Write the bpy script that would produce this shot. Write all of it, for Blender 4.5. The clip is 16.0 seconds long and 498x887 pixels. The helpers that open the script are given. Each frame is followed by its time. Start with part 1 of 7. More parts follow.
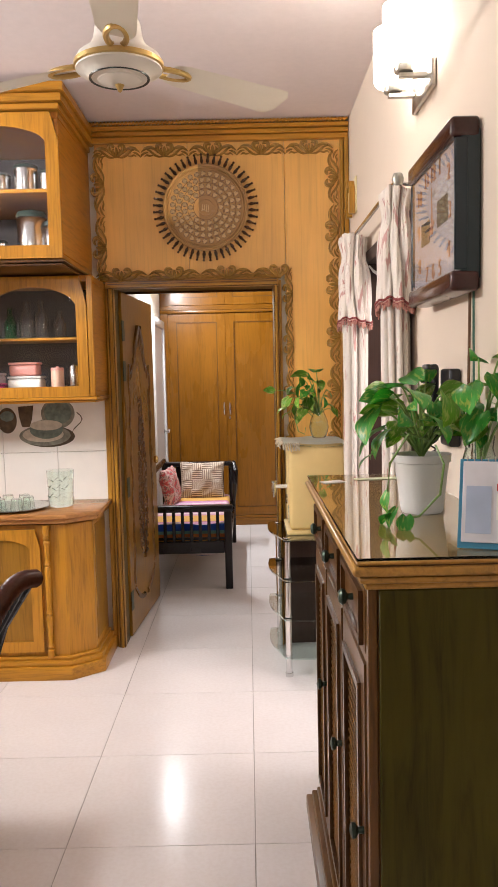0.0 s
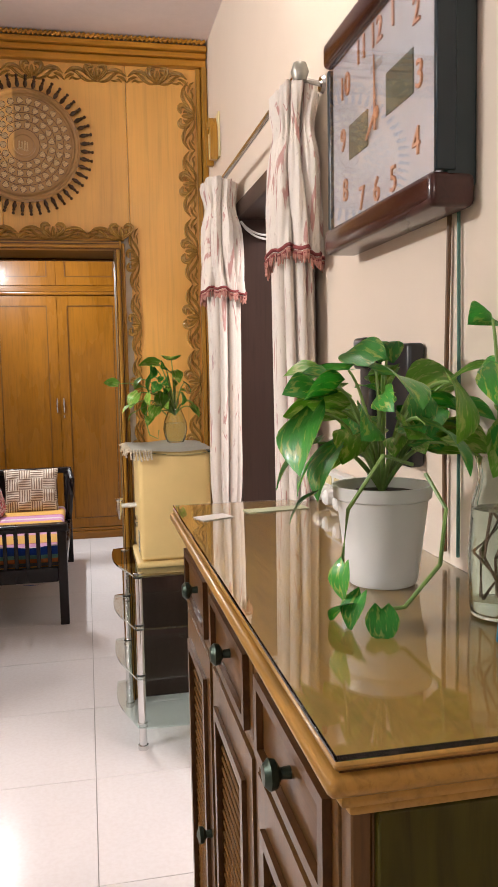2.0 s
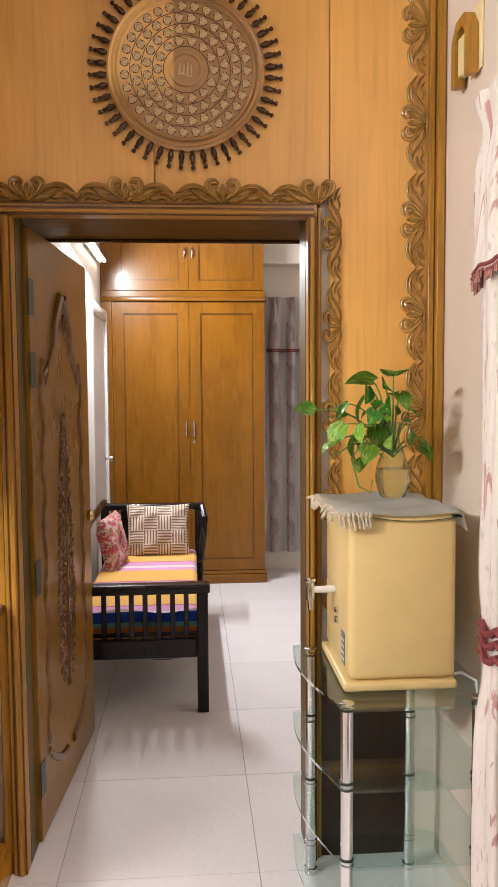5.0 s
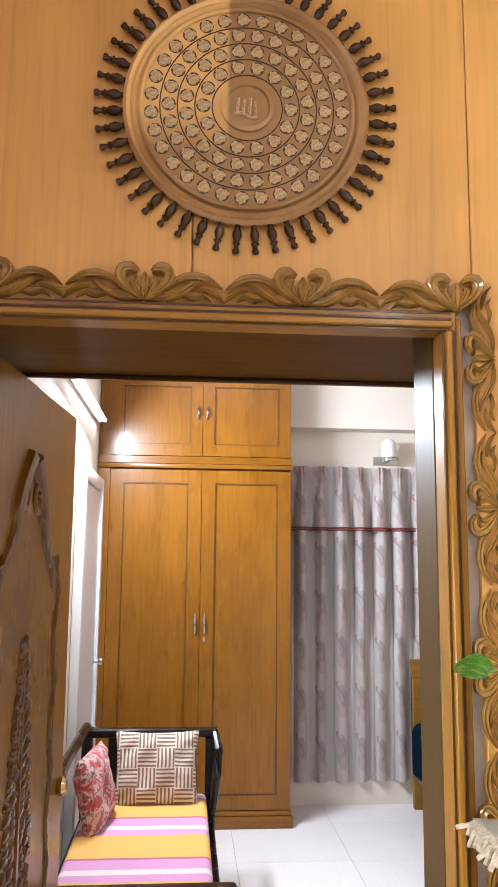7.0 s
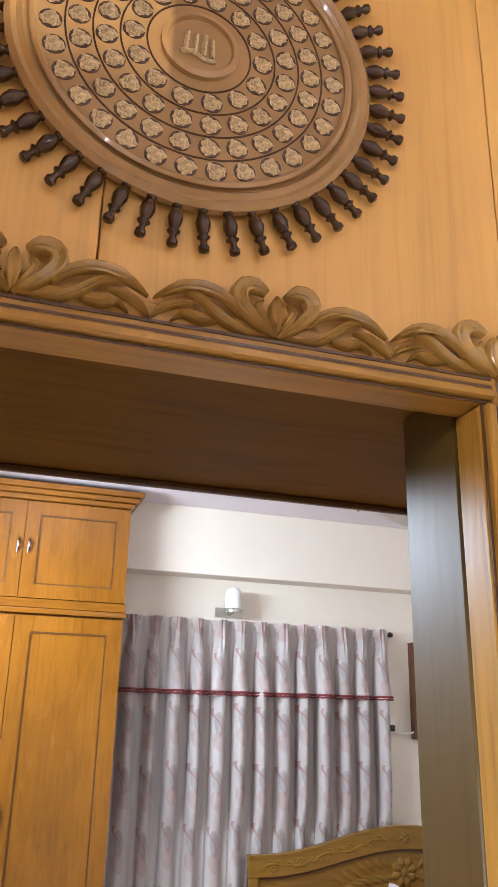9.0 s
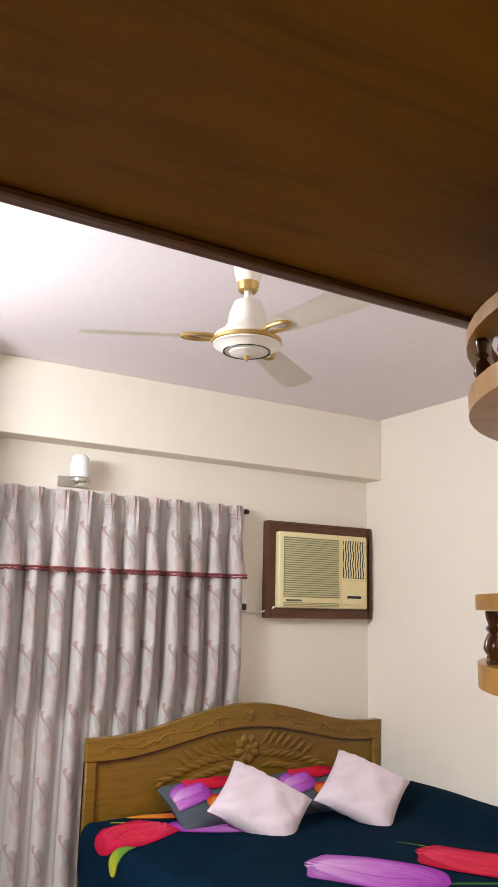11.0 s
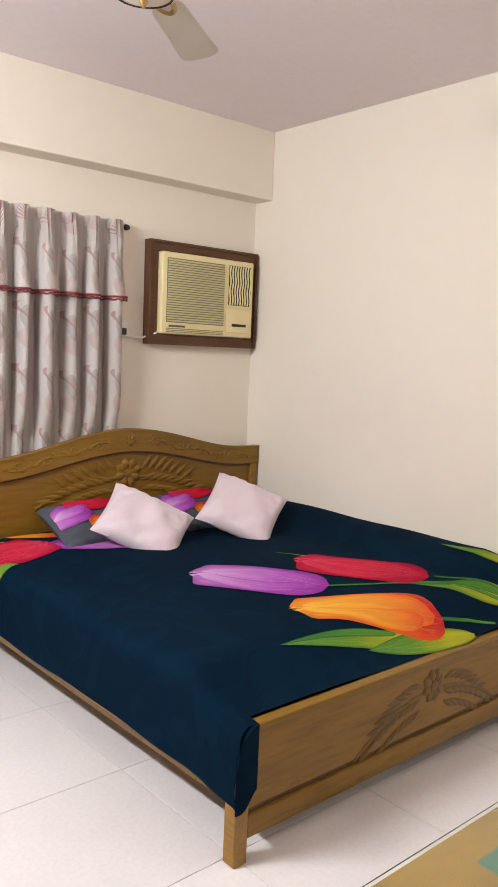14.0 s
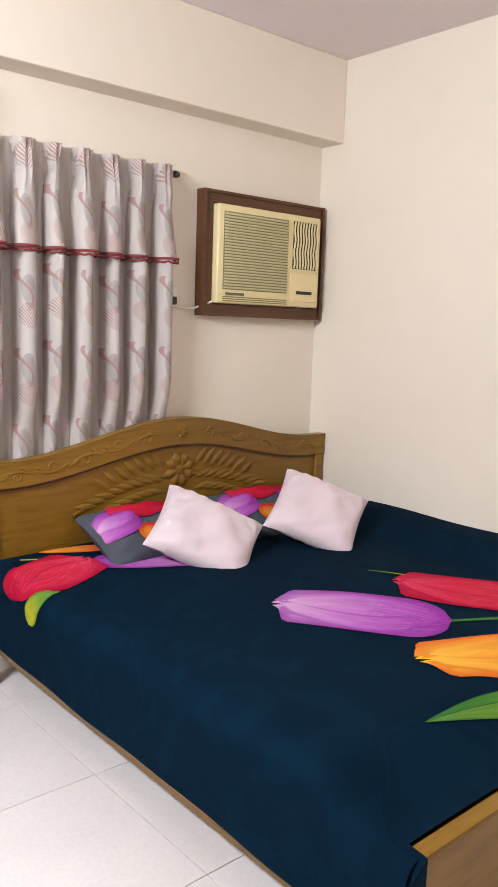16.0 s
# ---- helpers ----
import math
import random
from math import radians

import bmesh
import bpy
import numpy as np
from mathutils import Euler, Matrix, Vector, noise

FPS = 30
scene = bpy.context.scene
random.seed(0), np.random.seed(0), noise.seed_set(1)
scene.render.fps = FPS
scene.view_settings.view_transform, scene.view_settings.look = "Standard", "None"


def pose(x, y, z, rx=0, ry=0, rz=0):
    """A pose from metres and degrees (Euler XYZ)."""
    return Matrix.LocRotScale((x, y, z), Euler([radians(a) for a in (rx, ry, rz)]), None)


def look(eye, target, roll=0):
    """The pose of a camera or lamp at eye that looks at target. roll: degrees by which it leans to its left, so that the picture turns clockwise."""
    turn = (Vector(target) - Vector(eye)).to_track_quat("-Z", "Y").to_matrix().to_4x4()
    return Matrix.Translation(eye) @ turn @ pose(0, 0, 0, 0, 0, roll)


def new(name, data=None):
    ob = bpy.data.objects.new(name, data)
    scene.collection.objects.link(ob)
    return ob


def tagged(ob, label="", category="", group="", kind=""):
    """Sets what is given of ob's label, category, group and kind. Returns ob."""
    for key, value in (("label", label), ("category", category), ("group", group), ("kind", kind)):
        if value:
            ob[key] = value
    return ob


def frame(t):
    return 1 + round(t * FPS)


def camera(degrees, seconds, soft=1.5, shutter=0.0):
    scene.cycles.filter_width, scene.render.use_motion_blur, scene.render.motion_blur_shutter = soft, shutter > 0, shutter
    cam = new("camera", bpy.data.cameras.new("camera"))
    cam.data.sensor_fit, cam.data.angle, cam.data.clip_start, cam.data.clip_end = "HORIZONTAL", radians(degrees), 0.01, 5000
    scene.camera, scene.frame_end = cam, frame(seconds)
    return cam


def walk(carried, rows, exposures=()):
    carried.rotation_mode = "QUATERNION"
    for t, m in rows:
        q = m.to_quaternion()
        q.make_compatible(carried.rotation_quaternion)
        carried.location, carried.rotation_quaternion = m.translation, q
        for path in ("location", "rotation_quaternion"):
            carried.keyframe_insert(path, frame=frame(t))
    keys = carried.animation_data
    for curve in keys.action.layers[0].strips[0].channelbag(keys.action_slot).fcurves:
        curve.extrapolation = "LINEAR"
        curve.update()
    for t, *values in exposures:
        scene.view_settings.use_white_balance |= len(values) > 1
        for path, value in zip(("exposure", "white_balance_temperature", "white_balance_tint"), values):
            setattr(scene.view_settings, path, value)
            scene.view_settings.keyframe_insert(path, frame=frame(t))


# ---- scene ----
cam = camera(35.1, 16.0)
PATH = [
    (0, (0.01, 0.276, 1.597), (0.009, 2.268, 1.422), -1.3),
    (0.5, (0.002, 0.519, 1.573), (0.029, 2.51, 1.385), -1.2),
    (1, (-0.044, 0.734, 1.569), (0.069, 2.721, 1.376), -1.2),
    (1.5, (-0.01, 0.988, 1.563), (0.229, 2.964, 1.363), -1.2),
    (2, (0.02, 1.176, 1.563), (0.419, 3.126, 1.37), -1.1),
    (2.5, (-0.076, 1.372, 1.573), (0.449, 3.294, 1.401), -0.9),
    (3, (-0.155, 1.519, 1.575), (0.392, 3.437, 1.427), -1.0),
    (3.5, (-0.139, 1.735, 1.571), (0.338, 3.672, 1.437), -0.9),
    (4, (-0.107, 1.924, 1.571), (0.27, 3.883, 1.436), -0.9),
    (4.5, (-0.137, 2.125, 1.566), (0.117, 4.103, 1.42), -0.6),
    (5, (-0.202, 2.336, 1.571), (-0.058, 4.325, 1.428), -0.4),
    (5.2, (-0.216, 2.432, 1.565), (-0.111, 4.425, 1.424), -0.4),
    (7.5, (-0.354, 3.631, 1.711), (-0.156, 5.557, 2.213), 1.6),
    (8, (-0.394, 3.813, 1.735), (-0.044, 5.669, 2.393), 1.5),
    (10.3, (-0.301, 4.389, 1.711), (0.514, 6.108, 2.325), 1.2),
    (10.5, (-0.287, 4.465, 1.723), (0.586, 6.177, 2.275), 1.3),
    (11, (-0.32, 4.642, 1.701), (0.687, 6.322, 2.103), 1.3),
    (11.5, (-0.351, 4.735, 1.68), (0.785, 6.365, 1.91), 1.4),
    (12, (-0.326, 4.753, 1.647), (0.89, 6.338, 1.746), 1.7),
    (12.5, (-0.317, 4.753, 1.629), (0.946, 6.304, 1.622), 2.0),
    (13, (-0.316, 4.749, 1.606), (0.974, 6.274, 1.516), 2.2),
    (13.5, (-0.301, 4.819, 1.59), (1.008, 6.322, 1.423), 2.3),
    (14, (-0.246, 4.96, 1.578), (1.066, 6.453, 1.356), 2.3),
    (14.5, (-0.165, 5.133, 1.571), (1.149, 6.617, 1.3), 2.2),
    (15, (-0.112, 5.309, 1.546), (1.2, 6.791, 1.262), 2.1),
    (15.5, (-0.103, 5.541, 1.557), (1.219, 7.014, 1.267), 2.2),
    (16, (-0.008, 5.749, 1.587), (1.288, 7.243, 1.288), 2.0),
]
EXPOSURES = [(0.0, -0.05, 6500, 10), (3.0, -0.10, 6500, 10), (5.0, 0.1, 6400, 10), (7.3, 0.45, 5700, 8), (8.2, 0.45, 5600, 8), (10.3, 0.42, 5700, 8), (11.5, 0.42, 6700, 10), (12.5, 0.40, 6900, 10), (14.5, 0.43, 6350, 10), (16.0, 0.55, 6300, 10)]
walk(cam, [(t, look(eye, target, roll)) for t, eye, target, roll in PATH], EXPOSURES)

# ---- world, lights ----
world = bpy.data.worlds.new("world")
scene.world = world
world.use_nodes = True
world.node_tree.nodes["Background"].inputs[0].default_value = (0.6, 0.7, 0.9, 1)
world.node_tree.nodes["Background"].inputs[1].default_value = 0.02


def area(name, m, sx, sy, watts, col):
    data = bpy.data.lights.new(name, "AREA")
    data.shape, data.size, data.size_y, data.energy, data.color = "RECTANGLE", sx, sy, watts, col
    ob = new(name, data)
    ob.matrix_world = m
    return ob


WARM, COOL = (1.0, 0.985, 0.975), (0.93, 0.965, 1.0)
# dining room, both unseen: weak fill added on south wall, tube assumed on west wall
area("dining_south_fill", look((-1.6, -1.36, 2.62), (-1.2, 3.0, 2.3)), 1.2, 0.08, 16, WARM)
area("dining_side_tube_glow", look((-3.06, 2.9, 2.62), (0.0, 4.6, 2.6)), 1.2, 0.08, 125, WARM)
# bedroom: tube on the west wall; weak fill added over the loft, south wall
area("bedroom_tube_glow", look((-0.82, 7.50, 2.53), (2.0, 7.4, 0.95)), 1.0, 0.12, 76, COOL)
area("bedroom_south_fill", look((2.3, 5.17, 2.62), (1.6, 8.0, 0.9)), 1.2, 0.06, 6, WARM)
# unseen lamp added to brighten the kitchen behind its doorway
area("kitchen_fill", look((1.7, 3.0, 2.85), (1.4, 3.9, 0.8)), 1.0, 0.1, 58, (1.0, 0.93, 0.92))

# ---- materials ----
def nodes_of(name):
    m = bpy.data.materials.new(name)
    m.use_nodes = True
    nt = m.node_tree
    return m, nt, nt.nodes["Principled BSDF"]


def link(nt, a, b):
    nt.links.new(a, b)


def ramp(nt, fac, stops):
    r = nt.nodes.new("ShaderNodeValToRGB")
    while len(r.color_ramp.elements) < len(stops):
        r.color_ramp.elements.new(0.5)
    for e, (p, c) in zip(r.color_ramp.elements, stops):
        e.position, e.color = p, (*c, 1)
    link(nt, fac, r.inputs[0])
    return r.outputs[0]


def coords(nt, scale):
    tc = nt.nodes.new("ShaderNodeTexCoord")
    mp = nt.nodes.new("ShaderNodeMapping")
    mp.inputs["Scale"].default_value = scale
    link(nt, tc.outputs["Object"], mp.inputs[0])
    return mp.outputs[0]


def noise_tex(nt, vec, scale, detail=4, rough=0.55, dist=0.0):
    n = nt.nodes.new("ShaderNodeTexNoise")
    n.inputs["Scale"].default_value, n.inputs["Detail"].default_value = scale, detail
    n.inputs["Roughness"].default_value, n.inputs["Distortion"].default_value = rough, dist
    link(nt, vec, n.inputs["Vector"])
    return n.outputs[0]


def bump(nt, bsdf, height, strength, dist=0.002):
    b = nt.nodes.new("ShaderNodeBump")
    b.inputs["Strength"].default_value, b.inputs["Distance"].default_value = strength, dist
    link(nt, height, b.inputs["Height"])
    link(nt, b.outputs[0], bsdf.inputs["Normal"])


def mix(nt, a, b, fac, mode="MIX"):
    m = nt.nodes.new("ShaderNodeMix")
    m.data_type, m.blend_type = "RGBA", mode
    for sock, v in ((m.inputs[6], a), (m.inputs[7], b), (m.inputs[0], fac)):
        if isinstance(v, bpy.types.NodeSocket):
            link(nt, v, sock)
        else:
            sock.default_value = (*v, 1) if isinstance(v, tuple) else v
    return m.outputs[2]


def dim(c, k):
    return tuple(v * k for v in c)


def wood(name, base, grain=(14, 14, 1.1), rough=0.3, contrast=0.45, coat=0.12):
    """Polished wood: long grain, wide tone patches, pores."""
    m, nt, b = nodes_of(name)
    v = coords(nt, grain)
    fine = noise_tex(nt, v, 5.0, 7, 0.62, 0.6)
    wide = noise_tex(nt, coords(nt, tuple(max(g * 0.12, 0.5) for g in grain)), 2.2, 3)
    c1 = ramp(nt, fine, [(0.25, dim(base, 1 - contrast)), (0.5, base), (0.8, dim(base, 1 + contrast * 0.45))])
    c2 = ramp(nt, wide, [(0.3, (0.72, 0.68, 0.6)), (0.7, (1.08, 1.08, 1.08))])
    link(nt, mix(nt, c1, c2, 0.8, "MULTIPLY"), b.inputs["Base Color"])
    rr = nt.nodes.new("ShaderNodeMapRange")
    rr.inputs[3].default_value, rr.inputs[4].default_value = rough * 0.8, rough * 1.35
    link(nt, wide, rr.inputs[0])
    link(nt, rr.outputs[0], b.inputs["Roughness"])
    b.inputs["Coat Weight"].default_value, b.inputs["Coat Roughness"].default_value = coat, 0.12
    b.inputs["Specular IOR Level"].default_value = 0.3
    bump(nt, b, fine, 0.12)
    return m


def plain(name, col, rough=0.5, metal=0.0, vary=0.12, scale=12.0, relief=0.05, coat=0.0):
    m, nt, b = nodes_of(name)
    v = coords(nt, (1, 1, 1))
    n1, n2 = noise_tex(nt, v, scale, 5), noise_tex(nt, v, scale * 0.12, 3)
    c = ramp(nt, n1, [(0.3, dim(col, 1 - vary)), (0.7, dim(col, 1 + vary * 0.4))])
    c2 = ramp(nt, n2, [(0.3, (1 - vary, 1 - vary, 1 - vary)), (0.7, (1.0, 1.0, 1.0))])
    link(nt, mix(nt, c, c2, 0.6, "MULTIPLY"), b.inputs["Base Color"])
    b.inputs["Roughness"].default_value, b.inputs["Metallic"].default_value = rough, metal
    b.inputs["Coat Weight"].default_value = coat
    if relief:
        bump(nt, b, n1, relief)
    return m


def clear(name, tint=(0.9, 0.97, 0.94), rough=0.02, ior=1.45):
    m, nt, b = nodes_of(name)
    b.inputs["Base Color"].default_value = (*tint, 1)
    b.inputs["Roughness"].default_value, b.inputs["IOR"].default_value = rough, ior
    b.inputs["Transmission Weight"].default_value = 1.0
    return m


def glow(name, col, strength):
    m, nt, b = nodes_of(name)
    b.inputs["Base Color"].default_value = (0.9, 0.9, 0.88, 1)
    b.inputs["Emission Color"].default_value = (*col, 1)
    b.inputs["Emission Strength"].default_value = strength
    return m


def cloth(name, base, motif, motif2=None, scale=5.0, stretch=(1, 1, 0.55), amount=0.56, rough=0.85):
    """Printed cloth: sprig-like patches over a woven ground."""
    m, nt, b = nodes_of(name)
    v = coords(nt, stretch)
    n1 = noise_tex(nt, v, scale, 3, 0.5, 2.2)
    n2 = noise_tex(nt, v, scale * 1.7, 2, 0.5, 3.0)
    weave = noise_tex(nt, coords(nt, (1, 1, 1)), 420, 2)
    c = ramp(nt, weave, [(0.3, dim(base, 0.9)), (0.7, base)])
    f1 = ramp(nt, n1, [(amount, (0, 0, 0)), (amount + 0.05, (1, 1, 1))])
    c = mix(nt, c, motif, f1)
    if motif2:
        f2 = ramp(nt, n2, [(amount + 0.05, (0, 0, 0)), (amount + 0.09, (1, 1, 1))])
        c = mix(nt, c, motif2, f2)
    link(nt, c, b.inputs["Base Color"])
    b.inputs["Roughness"].default_value = rough
    b.inputs["Sheen Weight"].default_value = 0.2
    bump(nt, b, weave, 0.15, 0.001)
    return m


def stripes(name, colours, period, axis=0, rough=0.9):
    """Woven stripes of several colours along one axis."""
    m, nt, b = nodes_of(name)
    tc = nt.nodes.new("ShaderNodeTexCoord")
    sep = nt.nodes.new("ShaderNodeSeparateXYZ")
    link(nt, tc.outputs["Object"], sep.inputs[0])
    md = nt.nodes.new("ShaderNodeMath")
    md.operation = "MULTIPLY"
    md.inputs[1].default_value = 1 / period
    link(nt, sep.outputs[axis], md.inputs[0])
    fr = nt.nodes.new("ShaderNodeMath")
    fr.operation = "FRACT"
    link(nt, md.outputs[0], fr.inputs[0])
    r = nt.nodes.new("ShaderNodeValToRGB")
    r.color_ramp.interpolation = "CONSTANT"
    while len(r.color_ramp.elements) < len(colours):
        r.color_ramp.elements.new(0.5)
    for e, (p, c) in zip(r.color_ramp.elements, colours):
        e.position, e.color = p, (*c, 1)
    link(nt, fr.outputs[0], r.inputs[0])
    weave = noise_tex(nt, coords(nt, (1, 1, 1)), 300, 2)
    link(nt, mix(nt, r.outputs[0], ramp(nt, weave, [(0.3, (0.82, 0.82, 0.82)), (0.7, (1, 1, 1))]), 1.0, "MULTIPLY"), b.inputs["Base Color"])
    b.inputs["Roughness"].default_value = rough
    bump(nt, b, weave, 0.2, 0.001)
    return m


TEAK = wood("golden_teak", (0.48, 0.215, 0.020), (14, 14, 0.9))
WARDROBE = wood("wardrobe_teak", (0.23, 0.088, 0.006), (14, 14, 0.9), 0.26, 0.35, 0.25)
WARDROBE_X = wood("wardrobe_teak_across", (0.23, 0.088, 0.006), (0.9, 14, 14), 0.26, 0.35, 0.25)
TEAK_X = wood("golden_teak_across", (0.48, 0.215, 0.020), (0.9, 14, 14))
TEAK_Y = wood("golden_teak_deep", (0.44, 0.18, 0.018), (14, 0.9, 14))
PANEL = wood("veneer_panel", (0.84, 0.455, 0.100), (13, 13, 0.45), 0.44, 0.18, 0.5)
PANEL.node_tree.nodes["Principled BSDF"].inputs["Coat Roughness"].default_value = 0.42
PANEL.node_tree.nodes["Principled BSDF"].inputs["Specular IOR Level"].default_value = 0.5
CARVE = wood("carved_teak", (0.42, 0.235, 0.05), (10, 10, 6), 0.2, 0.25, 0.9)
CARVE.node_tree.nodes["Principled BSDF"].inputs["Specular IOR Level"].default_value = 0.6
FRAME = wood("door_frame_teak", (0.42, 0.21, 0.028), (14, 14, 0.9), 0.3)
FRAME_X = wood("door_frame_teak_across", (0.42, 0.21, 0.028), (0.9, 14, 14), 0.3)
LEAF_W = wood("door_leaf_teak", (0.29, 0.138, 0.013), (14, 14, 0.8), 0.27)
DARKCARVE = wood("dark_carving_groove_shade", (0.10, 0.042, 0.012), (10, 10, 6), 0.3)
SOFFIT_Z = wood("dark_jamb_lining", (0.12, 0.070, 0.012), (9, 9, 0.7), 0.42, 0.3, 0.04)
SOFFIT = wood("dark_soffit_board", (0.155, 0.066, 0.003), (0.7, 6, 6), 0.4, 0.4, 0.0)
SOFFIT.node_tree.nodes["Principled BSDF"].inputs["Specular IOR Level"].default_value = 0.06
WENGE = wood("dark_brown_door", (0.045, 0.022, 0.016), (14, 14, 0.8), 0.35, 0.3, 0.2)
MAHOG = wood("mahogany_sideboard", (0.145, 0.066, 0.016), (14, 0.9, 14), 0.3)
MAHOG_Z = wood("mahogany_upright", (0.145, 0.066, 0.016), (14, 14, 0.9), 0.3)
SIDE_OLIVE = wood("olive_brown_end_panel", (0.062, 0.053, 0.006), (7, 7, 0.6), 0.4, 0.6, 0.04)
SIDE_OLIVE.node_tree.nodes["Principled BSDF"].inputs["Specular IOR Level"].default_value = 0.15
TOPWOOD = wood("sideboard_top_wood", (0.42, 0.225, 0.05), (14, 0.8, 14), 0.3, 0.4)
BEDWOOD = wood("bed_wood", (0.235, 0.124, 0.013), (0.9, 10, 10), 0.38, 0.35, 0.2)
BEDWOOD_Y = wood("bed_rail_wood", (0.34, 0.18, 0.03), (10, 0.9, 10), 0.38, 0.35, 0.2)
BLACKWOOD = wood("black_stained_wood", (0.010, 0.006, 0.007), (12, 12, 1), 0.25, 0.3, 0.1)
SHELFWOOD = wood("corner_shelf_wood", (0.38, 0.18, 0.025), (6, 6, 6), 0.3)
DARKBAL = wood("dark_turned_wood", (0.07, 0.027, 0.008), (8, 8, 4), 0.2, 0.4, 0.5)
WALL = plain("cream_wall_paint", (0.74, 0.63, 0.52), 0.75, 0, 0.015, 7, 0)
BEDWALL = plain("cream_bedroom_paint", (0.80, 0.73, 0.62), 0.75, 0, 0.015, 7, 0)
CEIL = plain("ceiling_paint", (0.78, 0.71, 0.72), 0.85, 0, 0.03, 30, 0.04)
WHITE = plain("white_gloss_paint", (0.8, 0.79, 0.78), 0.35, 0, 0.04)
GROUT = plain("tile_grout", (0.42, 0.38, 0.35), 0.9)
WALLTILE = plain("white_glazed_wall_tile", (0.82, 0.79, 0.75), 0.15, 0, 0.03)
CHROME = plain("chrome", (0.72, 0.72, 0.72), 0.12, 1.0, 0.05, 8, 0)
STEEL = plain("stainless_steel", (0.62, 0.62, 0.62), 0.22, 1.0, 0.08, 20, 0.02)
BRASS = plain("polished_brass", (0.75, 0.52, 0.20), 0.2, 1.0, 0.1, 8, 0)
GOLD = plain("gold_trim", (0.55, 0.38, 0.14), 0.35, 0.8, 0.1, 8, 0)
DARKMETAL = plain("dark_bronze_metal", (0.06, 0.065, 0.06), 0.3, 0.8, 0.2)
HINGE = plain("green_bronze_hinge", (0.05, 0.075, 0.055), 0.4, 0.6, 0.25)
GLASS = clear("clear_glass")
GREENGLASS = clear("greenish_shelf_glass", (0.82, 0.93, 0.90), 0.0, 1.03)
GREENGLASS.node_tree.nodes["Principled BSDF"].inputs["Coat Weight"].default_value = 0.8
PANE = clear("thin_pane_glass", (0.97, 0.98, 0.98))
WATER = clear("vase_water", (0.92, 0.96, 0.92), 0.0, 1.33)
CREAMBOX = plain("cream_plastic", (0.80, 0.60, 0.26), 0.4, 0, 0.04, 10, 0.03)
IVORY = plain("ivory_plastic", (0.78, 0.66, 0.36), 0.4, 0, 0.04, 10, 0.02)
WHITEPL = plain("white_plastic", (0.80, 0.79, 0.77), 0.35, 0, 0.03, 10, 0.02)
BLACKPL = plain("black_plastic", (0.015, 0.016, 0.018), 0.3, 0, 0.1)
FANWHITE = plain("fan_enamel", (0.76, 0.72, 0.64), 0.3, 0, 0.04, 10, 0)
CURTAIN = cloth("sprigged_curtain", (0.78, 0.71, 0.64), (0.50, 0.28, 0.25), (0.62, 0.55, 0.49), 27, (1, 1, 0.17), 0.59)
REDTRIM = plain("red_braid", (0.27, 0.05, 0.05), 0.8, 0, 0.3, 90, 0.3)
FRINGE = plain("pink_fringe", (0.62, 0.30, 0.24), 0.9, 0, 0.4, 120, 0.3)
NAVY = cloth("navy_bedspread", (0.0020, 0.021, 0.050), (0.0022, 0.025, 0.056), None, 3, (1, 1, 1), 0.5, 0.85)
NAVY.node_tree.nodes["Principled BSDF"].inputs["Sheen Weight"].default_value = 0.0
NAVY.node_tree.nodes["Principled BSDF"].inputs["Specular IOR Level"].default_value = 0.12
PINKPIL = cloth("pale_pink_velvet", (0.72, 0.60, 0.64), (0.69, 0.55, 0.60), None, 9, (1, 1, 1), 0.55, 0.75)
GREYCASE = plain("grey_pillowcase", (0.065, 0.075, 0.095), 0.85, 0, 0.1)


def variegated(name, deep, pale, cut):
    """Pothos leaf: pale marbling over a deep green blade, finer along the veins; tone varies from leaf to leaf."""
    m, nt, b = nodes_of(name)
    info = nt.nodes.new("ShaderNodeObjectInfo")
    marble = noise_tex(nt, coords(nt, (1.4, 5.0, 1.0)), 1.6, 5, 0.65, 0.8)
    vein = noise_tex(nt, coords(nt, (2.0, 14.0, 1.0)), 3.0, 3)
    c = mix(nt, deep, pale, ramp(nt, marble, [(cut, (0, 0, 0)), (cut + 0.07, (1, 1, 1))]))
    c = mix(nt, c, ramp(nt, vein, [(0.35, (0.75, 0.75, 0.75)), (0.65, (1, 1, 1))]), 0.7, "MULTIPLY")
    c = mix(nt, c, ramp(nt, info.outputs["Random"], [(0.0, (0.72, 0.80, 0.72)), (1.0, (1.1, 1.05, 0.9))]), 1.0, "MULTIPLY")
    link(nt, c, b.inputs["Base Color"])
    b.inputs["Roughness"].default_value, b.inputs["Coat Weight"].default_value = 0.32, 0.3
    bump(nt, b, vein, 0.25)
    return m


LEAFGREEN = variegated("pothos_leaf", (0.07, 0.46, 0.06), (0.46, 0.66, 0.14), 0.52)
LEAFLIME = variegated("pothos_young_leaf", (0.26, 0.58, 0.06), (0.66, 0.78, 0.26), 0.50)
STEM = plain("green_stem", (0.22, 0.36, 0.09), 0.4)
# near-black colour for the backs of the glazed cabinets
NEARBLACK = plain("near_black_cabinet_back", (0.03, 0.026, 0.03), 0.7)

# ---- mesh helpers ----
AT = {}


def thing(name, label, category, loc, group="", turn=0.0, kind=""):
    """A top-level Empty at the thing's base."""
    ob = new(name)
    ob.empty_display_size = 0.1
    ob.matrix_world = pose(*loc, 0, 0, turn)
    AT[ob] = pose(*loc, 0, 0, turn)
    return tagged(ob, label, category, group, kind)


